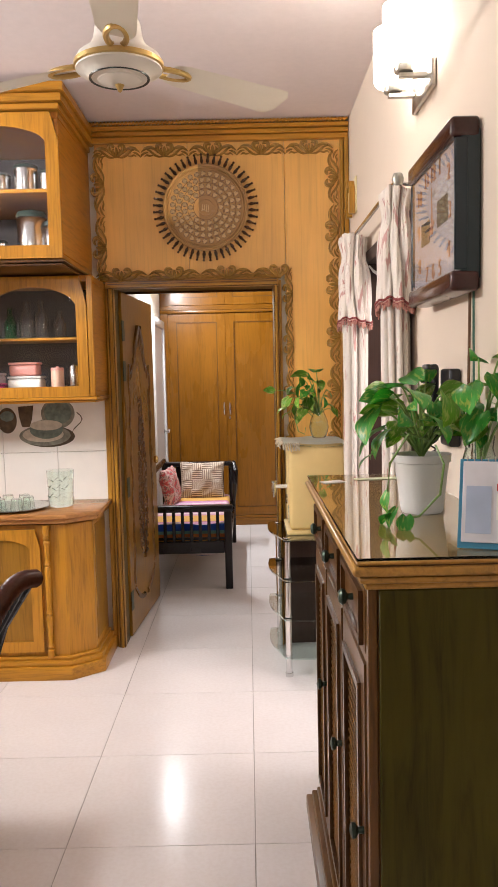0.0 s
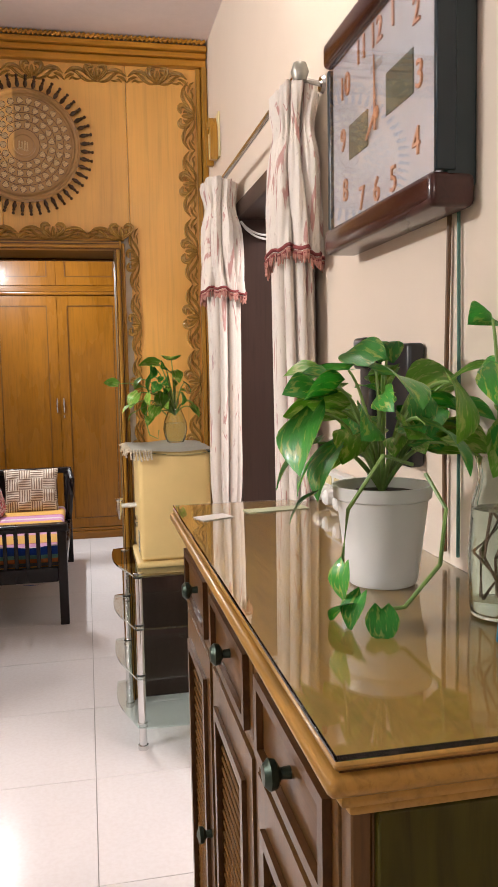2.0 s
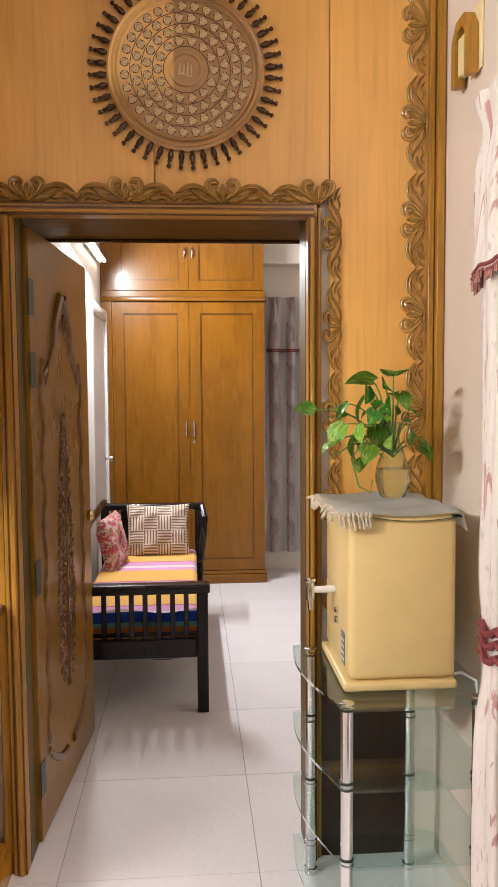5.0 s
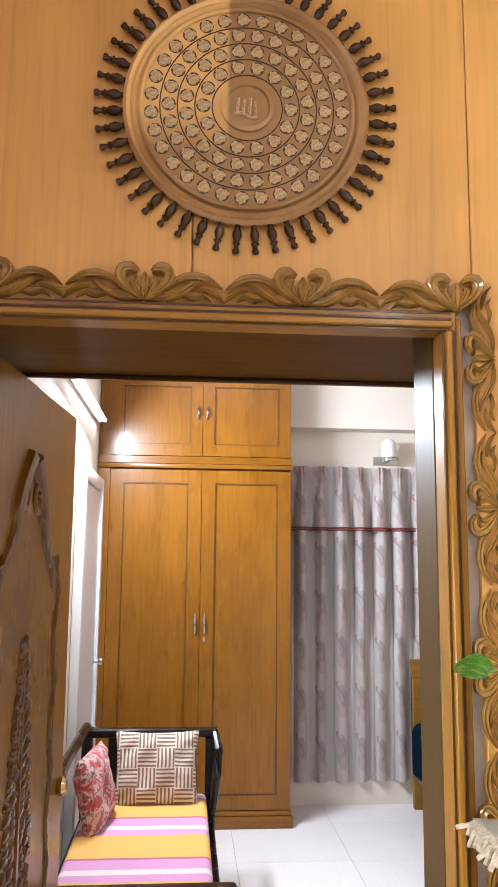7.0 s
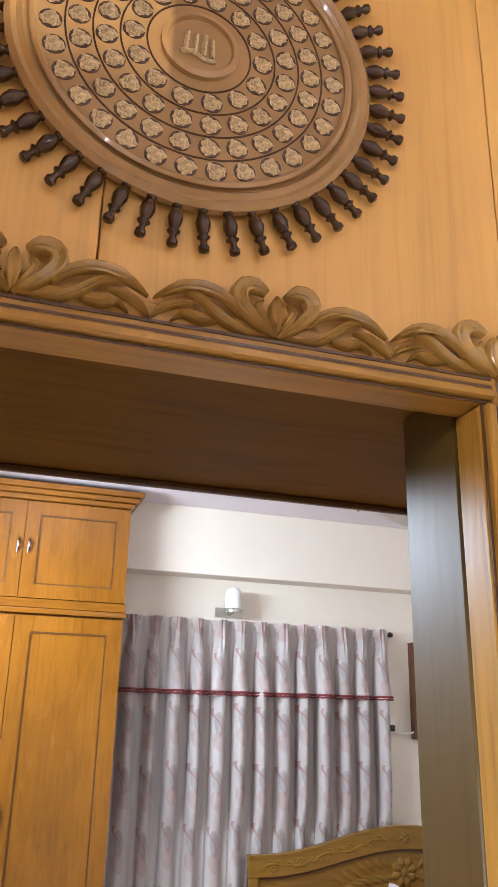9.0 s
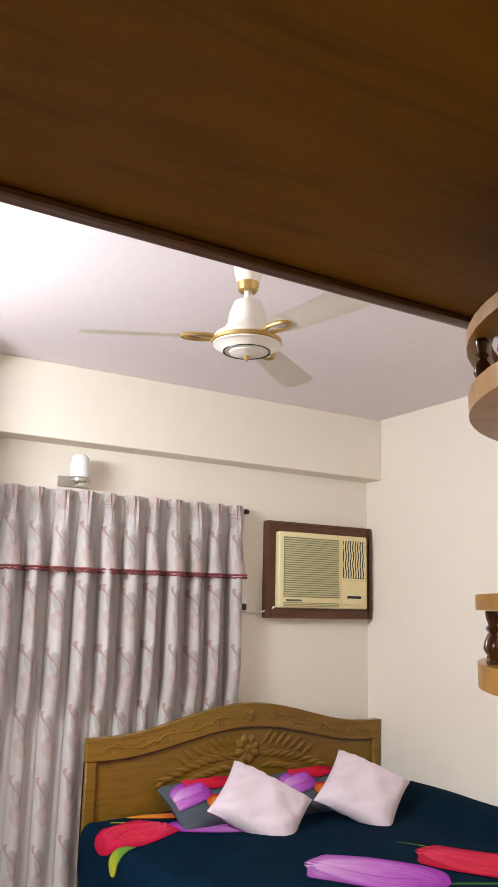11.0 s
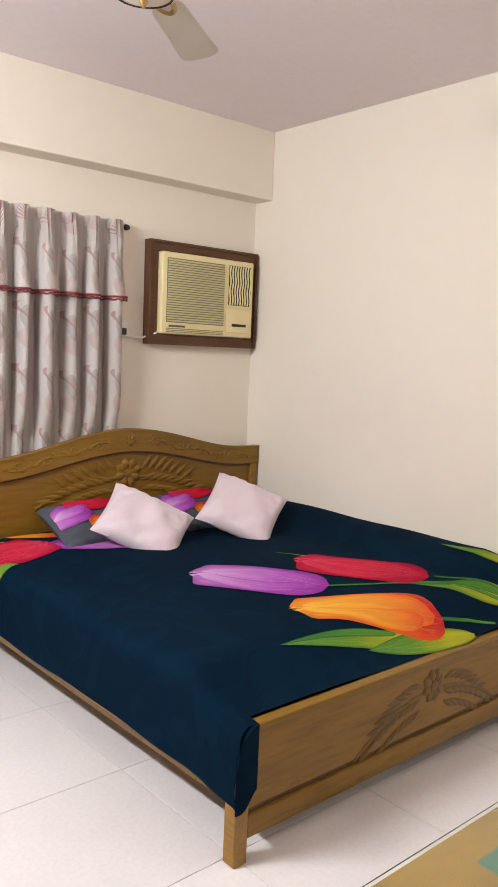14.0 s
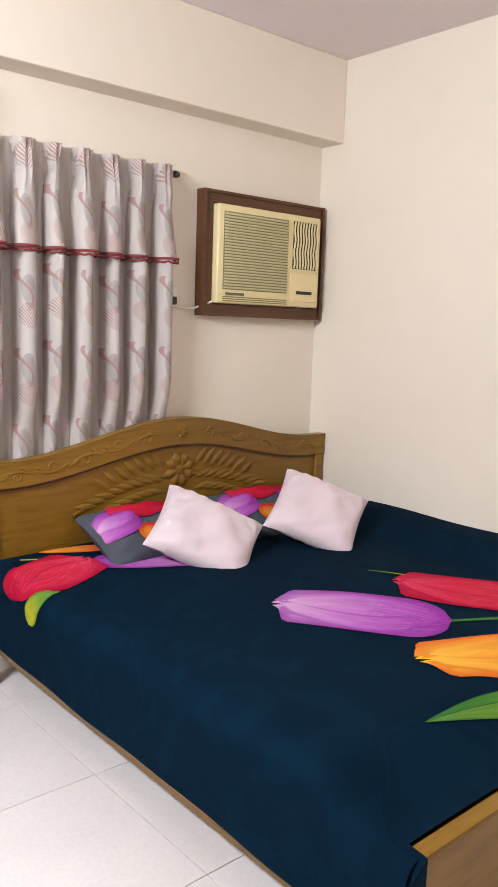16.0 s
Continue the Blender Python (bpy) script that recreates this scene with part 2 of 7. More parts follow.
def part(name, bm, material, parent, label="", local=False, smooth=True):
    """Links a bmesh as one mesh object under a thing or part. bm is in world metres, or in the thing's own frame if local."""
    m = AT[parent]
    if not local:
        bm.transform(m.inverted())
    me = bpy.data.meshes.new(name)
    bmesh.ops.recalc_face_normals(bm, faces=bm.faces)
    bm.to_mesh(me)
    bm.free()
    if smooth:
        for p in me.polygons:
            p.use_smooth = True
        me.set_sharp_from_angle(angle=radians(38))
    for mt in (material if isinstance(material, (list, tuple)) else (material,)):
        me.materials.append(mt)
    ob = new(name, me)
    ob.parent = parent
    AT[ob] = m
    if material in (GLASS, GREENGLASS, PANE, WATER) or (not isinstance(material, (list, tuple)) and material.name == "table_glass"):
        ob.visible_shadow = False
    return tagged(ob, label) if label else ob


def struct(name, bm, material, label="", category="", smooth=True):
    me = bpy.data.meshes.new(name)
    bmesh.ops.recalc_face_normals(bm, faces=bm.faces)
    bm.to_mesh(me)
    bm.free()
    if smooth:
        for p in me.polygons:
            p.use_smooth = True
        me.set_sharp_from_angle(angle=radians(38))
    me.materials.append(material)
    ob = new(name, me)
    AT[ob] = Matrix()
    return tagged(ob, label, category, kind="structure")


def box(x0, x1, y0, y1, z0, z1, bev=0.003, seg=1):
    bm = bmesh.new()
    bmesh.ops.create_cube(bm, size=1)
    bm.transform(Matrix.Translation(((x0 + x1) / 2, (y0 + y1) / 2, (z0 + z1) / 2)) @ Matrix.Diagonal((abs(x1 - x0), abs(y1 - y0), abs(z1 - z0), 1)))
    if bev:
        b = min(bev, 0.45 * min(abs(x1 - x0), abs(y1 - y0), abs(z1 - z0)))
        bmesh.ops.bevel(bm, geom=list(bm.edges), offset=b, segments=seg, affect="EDGES", profile=0.5)
    return bm


def join(*bms):
    out = bms[0]
    for b in bms[1:]:
        me = bpy.data.meshes.new("tmp")
        b.to_mesh(me)
        b.free()
        out.from_mesh(me)
        bpy.data.meshes.remove(me)
    return out


def lathe(profile, at=(0, 0, 0), n=24, m=None):
    """Turned body: profile of (radius, height)."""
    bm = bmesh.new()
    rings = []
    for r, z in profile:
        if r < 1e-5:
            rings.append([bm.verts.new((0, 0, z))])
        else:
            rings.append([bm.verts.new((r * math.cos(2 * math.pi * k / n), r * math.sin(2 * math.pi * k / n), z)) for k in range(n)])
    for a, b in zip(rings, rings[1:]):
        for k in range(n):
            va, vb = [a[k % len(a)], a[(k + 1) % len(a)]], [b[k % len(b)], b[(k + 1) % len(b)]]
            vs = []
            for v in (va[0], va[1], vb[1], vb[0]):
                if v not in vs:
                    vs.append(v)
            if len(vs) > 2:
                bm.faces.new(vs)
    if abs(profile[0][1] - profile[-1][1]) < 1e-6 and len(rings[0]) == len(rings[-1]) > 1:
        for k in range(n):
            bm.faces.new((rings[-1][k], rings[-1][(k + 1) % n], rings[0][(k + 1) % n], rings[0][k]))
    else:
        for ring in (rings[0], rings[-1]):
            if len(ring) > 1:
                bm.faces.new(ring)
    bm.transform(Matrix.Translation(at) @ (m or Matrix()))
    return bm


def tube(pts, r, n=8, flat=1.0, up=(0, 0, 1)):
    """A swept rod along pts; r a radius or one for each point; flat squeezes it along up."""
    bm = bmesh.new()
    pts = [Vector(p) for p in pts]
    rs = r if isinstance(r, (list, tuple)) else [r] * len(pts)
    rings = []
    for i, p in enumerate(pts):
        d = (pts[min(i + 1, len(pts) - 1)] - pts[max(i - 1, 0)]).normalized()
        u = Vector(up)
        if abs(d.dot(u)) > 0.97:
            u = Vector((1, 0, 0)) if abs(d.x) < 0.9 else Vector((0, 1, 0))
        s = d.cross(u).normalized()
        w = s.cross(d).normalized()
        rings.append([bm.verts.new(p + rs[i] * (math.cos(2 * math.pi * k / n) * s + flat * math.sin(2 * math.pi * k / n) * w)) for k in range(n)])
    for a, b in zip(rings, rings[1:]):
        for k in range(n):
            bm.faces.new((a[k], a[(k + 1) % n], b[(k + 1) % n], b[k]))
    bm.faces.new(rings[0])
    bm.faces.new(rings[-1])
    return bm


def prism(outline, depth, bev=0.0, m=None):
    """Extrudes a 2D outline (x, z) along +y by depth."""
    bm = bmesh.new()
    vs = [bm.verts.new((x, 0, z)) for x, z in outline]
    f = bm.faces.new(vs)
    out = bmesh.ops.extrude_face_region(bm, geom=[f])
    bmesh.ops.translate(bm, vec=(0, depth, 0), verts=[v for v in out["geom"] if isinstance(v, bmesh.types.BMVert)])
    if bev:
        bmesh.ops.bevel(bm, geom=list(bm.edges), offset=bev, segments=2, affect="EDGES", profile=0.5)
    if m:
        bm.transform(m)
    return bm


def sheet(f, nu, nv, thick=0.0, closed=False):
    """A surface f(u, v) with u, v in 0..1; thick gives it a back."""
    bm = bmesh.new()
    g = [[bm.verts.new(f(i / nu, j / nv)) for j in range(nv + 1)] for i in range(nu + (0 if closed else 1))]
    for i in range(nu):
        a, b = g[i], g[(i + 1) % len(g)]
        for j in range(nv):
            bm.faces.new((a[j], b[j], b[j + 1], a[j + 1]))
    if thick:
        bmesh.ops.solidify(bm, geom=list(bm.faces), thickness=thick)
    return bm


def baluster(h, r, at, n=12):
    return lathe([(r * 0.75, 0), (r * 0.75, h * 0.06), (r * 0.5, h * 0.1), (r, h * 0.28), (r * 0.9, h * 0.4), (r * 0.4, h * 0.58), (r * 0.75, h * 0.66), (r * 0.4, h * 0.72), (r * 0.62, h * 0.85), (r * 0.7, h * 0.94), (r * 0.7, h)], at, n)


def spiral(cx, cz, r0, turns, a0, n=14, hand=1, depth=0.0):
    return [(cx + r0 * (1 - 0.8 * k / n) * math.cos(a0 + hand * turns * 2 * math.pi * k / n), depth, cz + r0 * (1 - 0.8 * k / n) * math.sin(a0 + hand * turns * 2 * math.pi * k / n)) for k in range(n + 1)]


def smooth_line(pts, n=12):
    """Points along a smooth curve through pts (x, z)."""
    out, m = [], len(pts) - 1
    for k in range(n + 1):
        u = m * k / n
        i = min(int(u), m - 1)
        t = u - i
        a, b, c, d = pts[max(i - 1, 0)], pts[i], pts[i + 1], pts[min(i + 2, m)]
        out.append(tuple(0.5 * (2 * b[j] + (c[j] - a[j]) * t + (2 * a[j] - 5 * b[j] + 4 * c[j] - d[j]) * t * t + (3 * b[j] - a[j] - 3 * c[j] + d[j]) * t ** 3) for j in (0, 1)))
    return out


def hollow_blade(bm, pts, widths, depth):
    """A carved ribbon leaf on the xz plane, proud along -y: raised crisp rims and a hollowed middle."""
    line = [Vector((x, 0, z)) for x, z in smooth_line(pts)]
    n, rows = len(line) - 1, []
    for k, p in enumerate(line):
        d = (line[min(k + 1, n)] - line[max(k - 1, 0)]).normalized()
        side = Vector((-d.z, 0, d.x))
        u = (len(widths) - 1) * k / n
        i = min(int(u), len(widths) - 2)
        w = widths[i] + (widths[i + 1] - widths[i]) * (u - i)
        rise = depth * min(1, 0.45 + w / (0.10 * BLADE_SPAN[0]))
        rows.append([bm.verts.new(p + side * (w * a) + Vector((0, -rise * h, 0))) for a, h in ((-1, 0), (-0.84, 0.85), (-0.60, 1.0), (0, 0.60), (0.60, 1.0), (0.84, 0.85), (1, 0))])
    for a, b in zip(rows, rows[1:]):
        for i in range(6):
            bm.faces.new((a[i], a[i + 1], b[i + 1], b[i]))
    bm.faces.new(rows[0])
    bm.faces.new(rows[-1])


BLADE_SPAN = [0.09]


def carved_strip(length, width, m, pitch=0.30, depth=0.0105, limit=9.0):
    """An openwork band of heart-shaped palmettes joined by sweeping acanthus leaves; it runs along x, its width along z, proud along -y."""
    bm = bmesh.new()
    n = max(1, round(length / pitch))
    p, w = length / n, width
    BLADE_SPAN[0] = w
    for k in range(n):
        xc, zc = (k + 0.5) * p, w / 2

        def put(s, pts, wd, d=1.0):
            if xc + max(s * x for x, z in pts) * p < limit:
                hollow_blade(bm, [(xc + s * x * p, zc + z * w) for x, z in pts], [q * w * 0.62 for q in wd], depth * d)
        put(1, [(0, -0.40), (0, -0.12), (0, 0.12), (0, 0.30)], [0.04, 0.20, 0.18, 0.01], 1.1)
        for s in (-1, 1):
            # the two lobes of the heart, curling inwards
            put(s, [(0.005, -0.44), (0.075, -0.22), (0.135, 0.02), (0.155, 0.22), (0.135, 0.38), (0.085, 0.41), (0.040, 0.30)], [0.06, 0.14, 0.20, 0.24, 0.24, 0.20, 0.08], 1.15)
            put(s, [(0.015, -0.34), (0.055, -0.12), (0.075, 0.06), (0.050, 0.20)], [0.04, 0.13, 0.13, 0.02], 0.85)
            # a long upper leaf that sweeps over to the neighbouring heart
            put(s, [(0.135, -0.16), (0.20, 0.10), (0.29, 0.22), (0.39, 0.16), (0.49, -0.10)], [0.04, 0.13, 0.17, 0.15, 0.02])
            # a lower leaf along the edge, turning up
            put(s, [(0.02, -0.42), (0.13, -0.42), (0.23, -0.22), (0.31, 0.02), (0.37, 0.06)], [0.03, 0.10, 0.14, 0.10, 0.02])
            # small pointed tips
            put(s, [(0.24, -0.32), (0.31, -0.36), (0.37, -0.28), (0.42, -0.42)], [0.03, 0.09, 0.09, 0.01], 0.9)
            put(s, [(0.34, -0.10), (0.40, -0.14), (0.46, -0.26), (0.50, -0.44)], [0.03, 0.10, 0.10, 0.01], 0.95)
    bm.transform(m)
    return bm


def arc_frame(x0, x1, z0, z1, w, rise, n=16, margin_bottom=None):
    """Door outline with an arched opening: the outer rectangle and the hole, as one ring of quads (x, z)."""
    mb = w if margin_bottom is None else margin_bottom
    inner, outer = [], []
    xa, xb, za = x0 + w, x1 - w, z0 + mb
    zs = z1 - w - rise
    inner.append((xa, za)); outer.append((x0, z0))
    inner.append((xb, za)); outer.append((x1, z0))
    for k in range(n + 1):
        u = k / n
        x = xb + (xa - xb) * u
        z = zs + rise * (math.sin(math.pi * u) ** 0.6)
        inner.append((x, z))
        if u == 0:
            outer.append((x1, zs))
        elif u == 1:
            outer.append((x0, zs))
        else:
            outer.append((x0 + (x1 - x0) * (1 - u), z1))
    return inner, outer


def ring_prism(inner, outer, y0, y1):
    bm = bmesh.new()
    a = [[bm.verts.new((x, y, z)) for x, z in line] for y in (y0, y1) for line in (inner, outer)]
    n = len(inner)
    for k in range(n):
        j = (k + 1) % n
        bm.faces.new((a[0][k], a[0][j], a[1][j], a[1][k]))
        bm.faces.new((a[2][k], a[3][k], a[3][j], a[2][j]))
        bm.faces.new((a[0][k], a[2][k], a[2][j], a[0][j]))
        bm.faces.new((a[1][k], a[1][j], a[3][j], a[3][k]))
    return bm


# ---- large structure ----
CEIL_Z, NORTH, EAST = 3.01, 4.85, 0.605
DX0, DX1, DTOP = -0.748, 0.168, 2.10          # bedroom doorway
WX, EX, BY = -0.90, 3.29, 9.01                # bedroom west, east and back walls

# walls of the dining room
struct("wall_north", join(box(-3.2, DX0 - 0.045, NORTH + 0.02, 5.0, 0, CEIL_Z, 0), box(DX1 + 0.03, 3.5, NORTH + 0.02, 5.0, 0, CEIL_Z, 0), box(DX0 - 0.045, DX1 + 0.03, NORTH + 0.02, 5.0, DTOP + 0.07, CEIL_Z, 0)), BEDWALL, "cream painted wall between dining room and bedroom", "wall", False)
struct("wall_east", join(box(EAST, 0.73, -1.5, 3.16, 0, CEIL_Z, 0), box(EAST, 0.73, 4.15, NORTH + 0.02, 0, CEIL_Z, 0), box(EAST, 0.73, 3.16, 4.15, 2.17, CEIL_Z, 0)), WALL, "cream painted wall with the kitchen doorway", "wall", False)
struct("wall_south", box(-3.2, 0.73, -1.62, -1.5, 0, CEIL_Z, 0), WALL, "plain cream wall behind the walk", "wall", False)
struct("wall_west", box(-3.32, -3.2, -1.62, 5.0, 0, CEIL_Z, 0), WALL, "plain cream dining room wall", "wall", False)
struct("ceiling", box(-3.32, 3.5, -1.62, 5.0, CEIL_Z, CEIL_Z + 0.1, 0), CEIL, "pale lilac white painted dining room ceiling", "ceiling", False)
# walls of the bedroom
struct("wall_bedroom_west", box(WX - 0.12, WX, 5.0, BY + 0.12, 0, CEIL_Z, 0), BEDWALL, "cream bedroom wall with a white door", "wall", False)
struct("wall_bedroom_east", box(EX, EX + 0.12, 5.0, BY + 0.12, 0, CEIL_Z, 0), BEDWALL, "plain cream bedroom wall beside the bed", "wall", False)
struct("wall_bedroom_north", box(WX, EX, BY, BY + 0.12, 0, CEIL_Z, 0), BEDWALL, "cream bedroom wall with curtain and air conditioner", "wall", False)
struct("beam", box(0.36, EX, 8.848, BY, 2.58, CEIL_Z, 0.004), BEDWALL, "cream painted ceiling beam along the bedroom wall", "beam", False)
struct("ceiling_bedroom", box(WX - 0.12, EX + 0.12, 5.0, BY + 0.12, CEIL_Z, CEIL_Z + 0.1, 0), CEIL, "pale lilac white painted bedroom ceiling", "ceiling", False)
# kitchen shell
struct("wall_kitchen_east", box(2.6, 2.7, 1.4, NORTH + 0.02, 0, CEIL_Z, 0), WHITE, "pale kitchen wall", "wall", False)
struct("wall_kitchen_south", box(0.73, 2.7, 1.3, 1.4, 0, CEIL_Z, 0), WHITE, "pale kitchen wall", "wall", False)

# wood cladding of the north wall
for x0, x1, z0, z1 in ((-0.83, -0.31, DTOP + 0.07, 2.92), (-0.308, 0.24, DTOP + 0.07, 2.92), (0.242, 0.57, 0.722, 2.92)):
    struct("wall_panel", box(x0, x1, NORTH, NORTH + 0.02, z0, z1, 0.002), PANEL, "polished golden veneer wall panel", "wall panel", False)
# dark wood low on the wall, with the shade behind the stand painted in
struct("wall_panel_low", box(0.205, 0.50, NORTH, NORTH + 0.02, 0.0, 0.72, 0.002), WENGE, "lower panel behind the glass stand, shade put into its dark brown", "wall panel", False)
struct("trim", join(box(-0.93, 0.60, NORTH - 0.035, NORTH + 0.02, 2.905, 2.935), box(-0.93, 0.60, NORTH - 0.05, NORTH + 0.02, 2.937, 2.96), box(-0.93, 0.60, NORTH - 0.07, NORTH + 0.02, 2.962, 2.985)), TEAK_X, "stepped golden teak crown moulding", "moulding")
rope = [tube([(x, NORTH - 0.075, 2.988), (x + 0.022, NORTH - 0.075, 3.002)], 0.007, 6) for x in [-0.93 + 0.02 * k for k in range(76)]]
struct("rope_moulding", join(*rope), TEAK_X, "carved rope bead under the ceiling", "moulding")
struct("corner_trim", join(box(0.555, 0.575, NORTH - 0.02, NORTH + 0.02, 0.722, 2.905), box(0.577, 0.602, NORTH - 0.04, NORTH + 0.02, 0.722, 2.905)), FRAME, "teak corner post of the panelling", "moulding")

# door frame
frame_ob = thing("door_frame", "golden teak door frame with stepped mouldings", "door frame", (DX0, NORTH, 0), kind="structure")
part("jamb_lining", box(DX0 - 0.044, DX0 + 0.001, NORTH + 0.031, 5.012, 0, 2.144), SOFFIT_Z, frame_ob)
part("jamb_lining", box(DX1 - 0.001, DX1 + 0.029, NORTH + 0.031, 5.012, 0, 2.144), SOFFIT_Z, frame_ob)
part("jamb", join(box(DX0 - 0.045, DX0, NORTH - 0.025, NORTH + 0.03, 0, DTOP + 0.0), box(DX0 - 0.075, DX0 - 0.047, NORTH - 0.012, 4.99, 0, DTOP + 0.03), box(DX0 - 0.025, DX0 - 0.008, NORTH - 0.035, NORTH - 0.02, 0, DTOP)), FRAME, frame_ob)
part("jamb", join(box(DX1, DX1 + 0.03, NORTH - 0.025, NORTH + 0.03, 0, DTOP + 0.0), box(DX1 + 0.031, DX1 + 0.045, NORTH - 0.012, 4.99, 0, DTOP + 0.03), box(DX1 + 0.006, DX1 + 0.02, NORTH - 0.035, NORTH - 0.02, 0, DTOP)), FRAME, frame_ob)
part("head", join(box(DX0 - 0.045, DX1 + 0.03, NORTH - 0.025, NORTH + 0.03, DTOP + 0.001, DTOP + 0.04), box(DX0 - 0.075, DX1 + 0.045, NORTH - 0.012, NORTH + 0.02, DTOP + 0.041, DTOP + 0.068), box(DX0 - 0.03, DX1 + 0.02, NORTH - 0.035, NORTH - 0.02, DTOP + 0.006, DTOP + 0.02)), FRAME_X, frame_ob)
# thin dark strips paint the shade of the frame's grooves
for x0, x1 in ((DX0 - 0.0335, DX0 - 0.029), (DX0 - 0.006, DX0 - 0.002), (DX1 + 0.0015, DX1 + 0.005), (DX1 + 0.0225, DX1 + 0.027)):
    part("groove_shade", box(x0, x1, NORTH - 0.0265, NORTH - 0.0245, 0, DTOP, 0), DARKCARVE, frame_ob)
for z0, z1 in ((DTOP + 0.0015, DTOP + 0.005), (DTOP + 0.0225, DTOP + 0.027), (DTOP + 0.034, DTOP + 0.038)):
    part("groove_shade", box(DX0 - 0.03, DX1 + 0.02, NORTH - 0.0265, NORTH - 0.0245, z0, z1, 0), DARKCARVE, frame_ob)
# loft over the doorway on the bedroom side: its boarded underside is seen from the doorway
loft = thing("loft_cupboard", "dark polished wooden loft cupboard above the doorway", "cupboard", (0, 5.1, DTOP), kind="structure")
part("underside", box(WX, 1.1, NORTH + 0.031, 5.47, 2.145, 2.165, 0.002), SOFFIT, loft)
part("front", box(WX, 1.1, 5.45, 5.47, 2.166, CEIL_Z - 0.002, 0.002), TEAK_X, loft)
part("edge_moulding", join(box(WX, 1.1, 5.471, 5.49, 2.138, 2.16, 0.005, 2), box(WX, 1.1, 5.471, 5.482, 2.162, 2.18, 0.003), box(WX, 1.1, 5.455, 5.469, 2.132, 2.1445, 0.003)), DARKCARVE, loft)

# carved bands round the panel and the doorway
band_top = carved_strip(1.36, 0.080, Matrix.Translation((-0.84, NORTH - 0.0005, 2.826)))
struct("carving_top", band_top, CARVE, "carved teak scroll band below the crown", "carving")
struct("carving_door", carved_strip(1.196, 0.076, Matrix.Translation((-0.8455, NORTH - 0.0125, DTOP + 0.040)), 0.299, 0.0115, 1.11), CARVE, "carved teak scroll band over the doorway", "carving")
UPR = Matrix.Rotation(radians(-90), 4, "Y")
struct("carving_right", carved_strip(2.10, 0.080, Matrix.Translation((0.552, NORTH - 0.0005, 0.75)) @ UPR), CARVE, "tall carved teak scroll band on the panelling", "carving")
struct("carving_left", carved_strip(0.70, 0.080, Matrix.Translation((-0.775, NORTH - 0.0005, 2.16)) @ UPR), CARVE, "carved teak scroll band beside the crockery cabinet", "carving")
struct("carving_jamb", carved_strip(1.45, 0.060, Matrix.Translation((0.281, NORTH - 0.0005, 0.75)) @ UPR), CARVE, "carved teak scroll band beside the doorway", "carving")

# kitchen doorway
kd = thing("kitchen_door_frame", "dark brown wooden frame of the kitchen doorway", "door frame", (0.67, 4.15, 0), kind="structure")
part("jamb", box(0.59, 0.775, 4.10, 4.15, 0, 2.17), WENGE, kd)
part("jamb", box(0.59, 0.74, 3.16, 3.20, 0, 2.17), WENGE, kd)
part("head", box(0.59, 0.74, 3.20, 4.10, 2.11, 2.17), WENGE, kd)
part("strike_plate", box(0.73, 0.755, 4.096, 4.0995, 0.98, 1.05, 0.001), DARKMETAL, kd, "small worn metal strike plate")
part("edge_strip", box(0.776, 0.795, 4.12, 4.15, 0, 2.17), WHITE, kd, "white painted edge strip")

# wall tile behind the counter with a printed still life
for i in range(3):
    for j in range(4):
        struct("wall_tile", box(-1.74 + 0.315 * i, -1.4262 + 0.315 * i, NORTH + 0.004, NORTH + 0.02, 0.862 + 0.31 * j, 1.17 + 0.31 * j, 0.002), WALLTILE, "white glazed wall tile above the counter", "wall tile", False)

# floor: bed of grout and single tiles
struct("floor", box(-3.3, 3.5, -1.6, BY + 0.1, -0.1, -0.004, 0), GROUT, "pale grout bed under the floor tiles", "floor", False)

# ---- things of the dining room ----
def panelled_door(th, name, x0, x1, y, z0, z1, mat, rim=0.055, handle=None, hmat=None):
    """Cupboard door facing -y: frame, recessed field, raised bead; with a bow handle at handle=(x, z)."""
    d = part(name, ring_prism([(x0 + rim, z0 + rim), (x1 - rim, z0 + rim), (x1 - rim, z1 - rim), (x0 + rim, z1 - rim)], [(x0, z0), (x1, z0), (x1, z1), (x0, z1)], y - 0.022, y), mat, th)
    part("field", box(x0 + rim, x1 - rim, y - 0.012, y, z0 + rim, z1 - rim, 0.002), mat, d)
    b = 0.008
    part("bead", ring_prism([(x0 + rim + b, z0 + rim + b), (x1 - rim - b, z0 + rim + b), (x1 - rim - b, z1 - rim - b), (x0 + rim + b, z1 - rim - b)], [(x0 + rim, z0 + rim), (x1 - rim, z0 + rim), (x1 - rim, z1 - rim), (x0 + rim, z1 - rim)], y - 0.019, y - 0.012), DARKCARVE, d)
    if handle:
        hx, hz, hl = handle
        part("handle", tube([(hx, y - 0.022 - 0.028 * math.sin(math.pi * k / 8), hz - hl / 2 + hl * k / 8) for k in range(9)], [0.004 + 0.004 * math.sin(math.pi * k / 8) for k in range(9)], 8), hmat or CHROME, d, "bright metal bow handle")
    return d


# crockery cabinet over the counter: upper and lower glazed cupboards
def jar(x, y, z, r, h, mat, lid, name="steel_canister", label="shiny stainless steel canister with a dark lid"):
    t = thing(name, label, "canister", (x, y, z), "containers in the crockery cabinet")
    part("body", lathe([(r * 0.97, 0), (r, 0.004), (r, h * 0.86), (r * 0.95, h * 0.88)], (x, y, z), 20), mat, t)
    part("lid", lathe([(r * 1.03, h * 0.88), (r * 1.03, h * 0.95), (r * 0.9, h), (r * 0.25, h), (r * 0.22, h * 1.05), (0, h * 1.06)], (x, y, z), 20), lid, t)
    return t


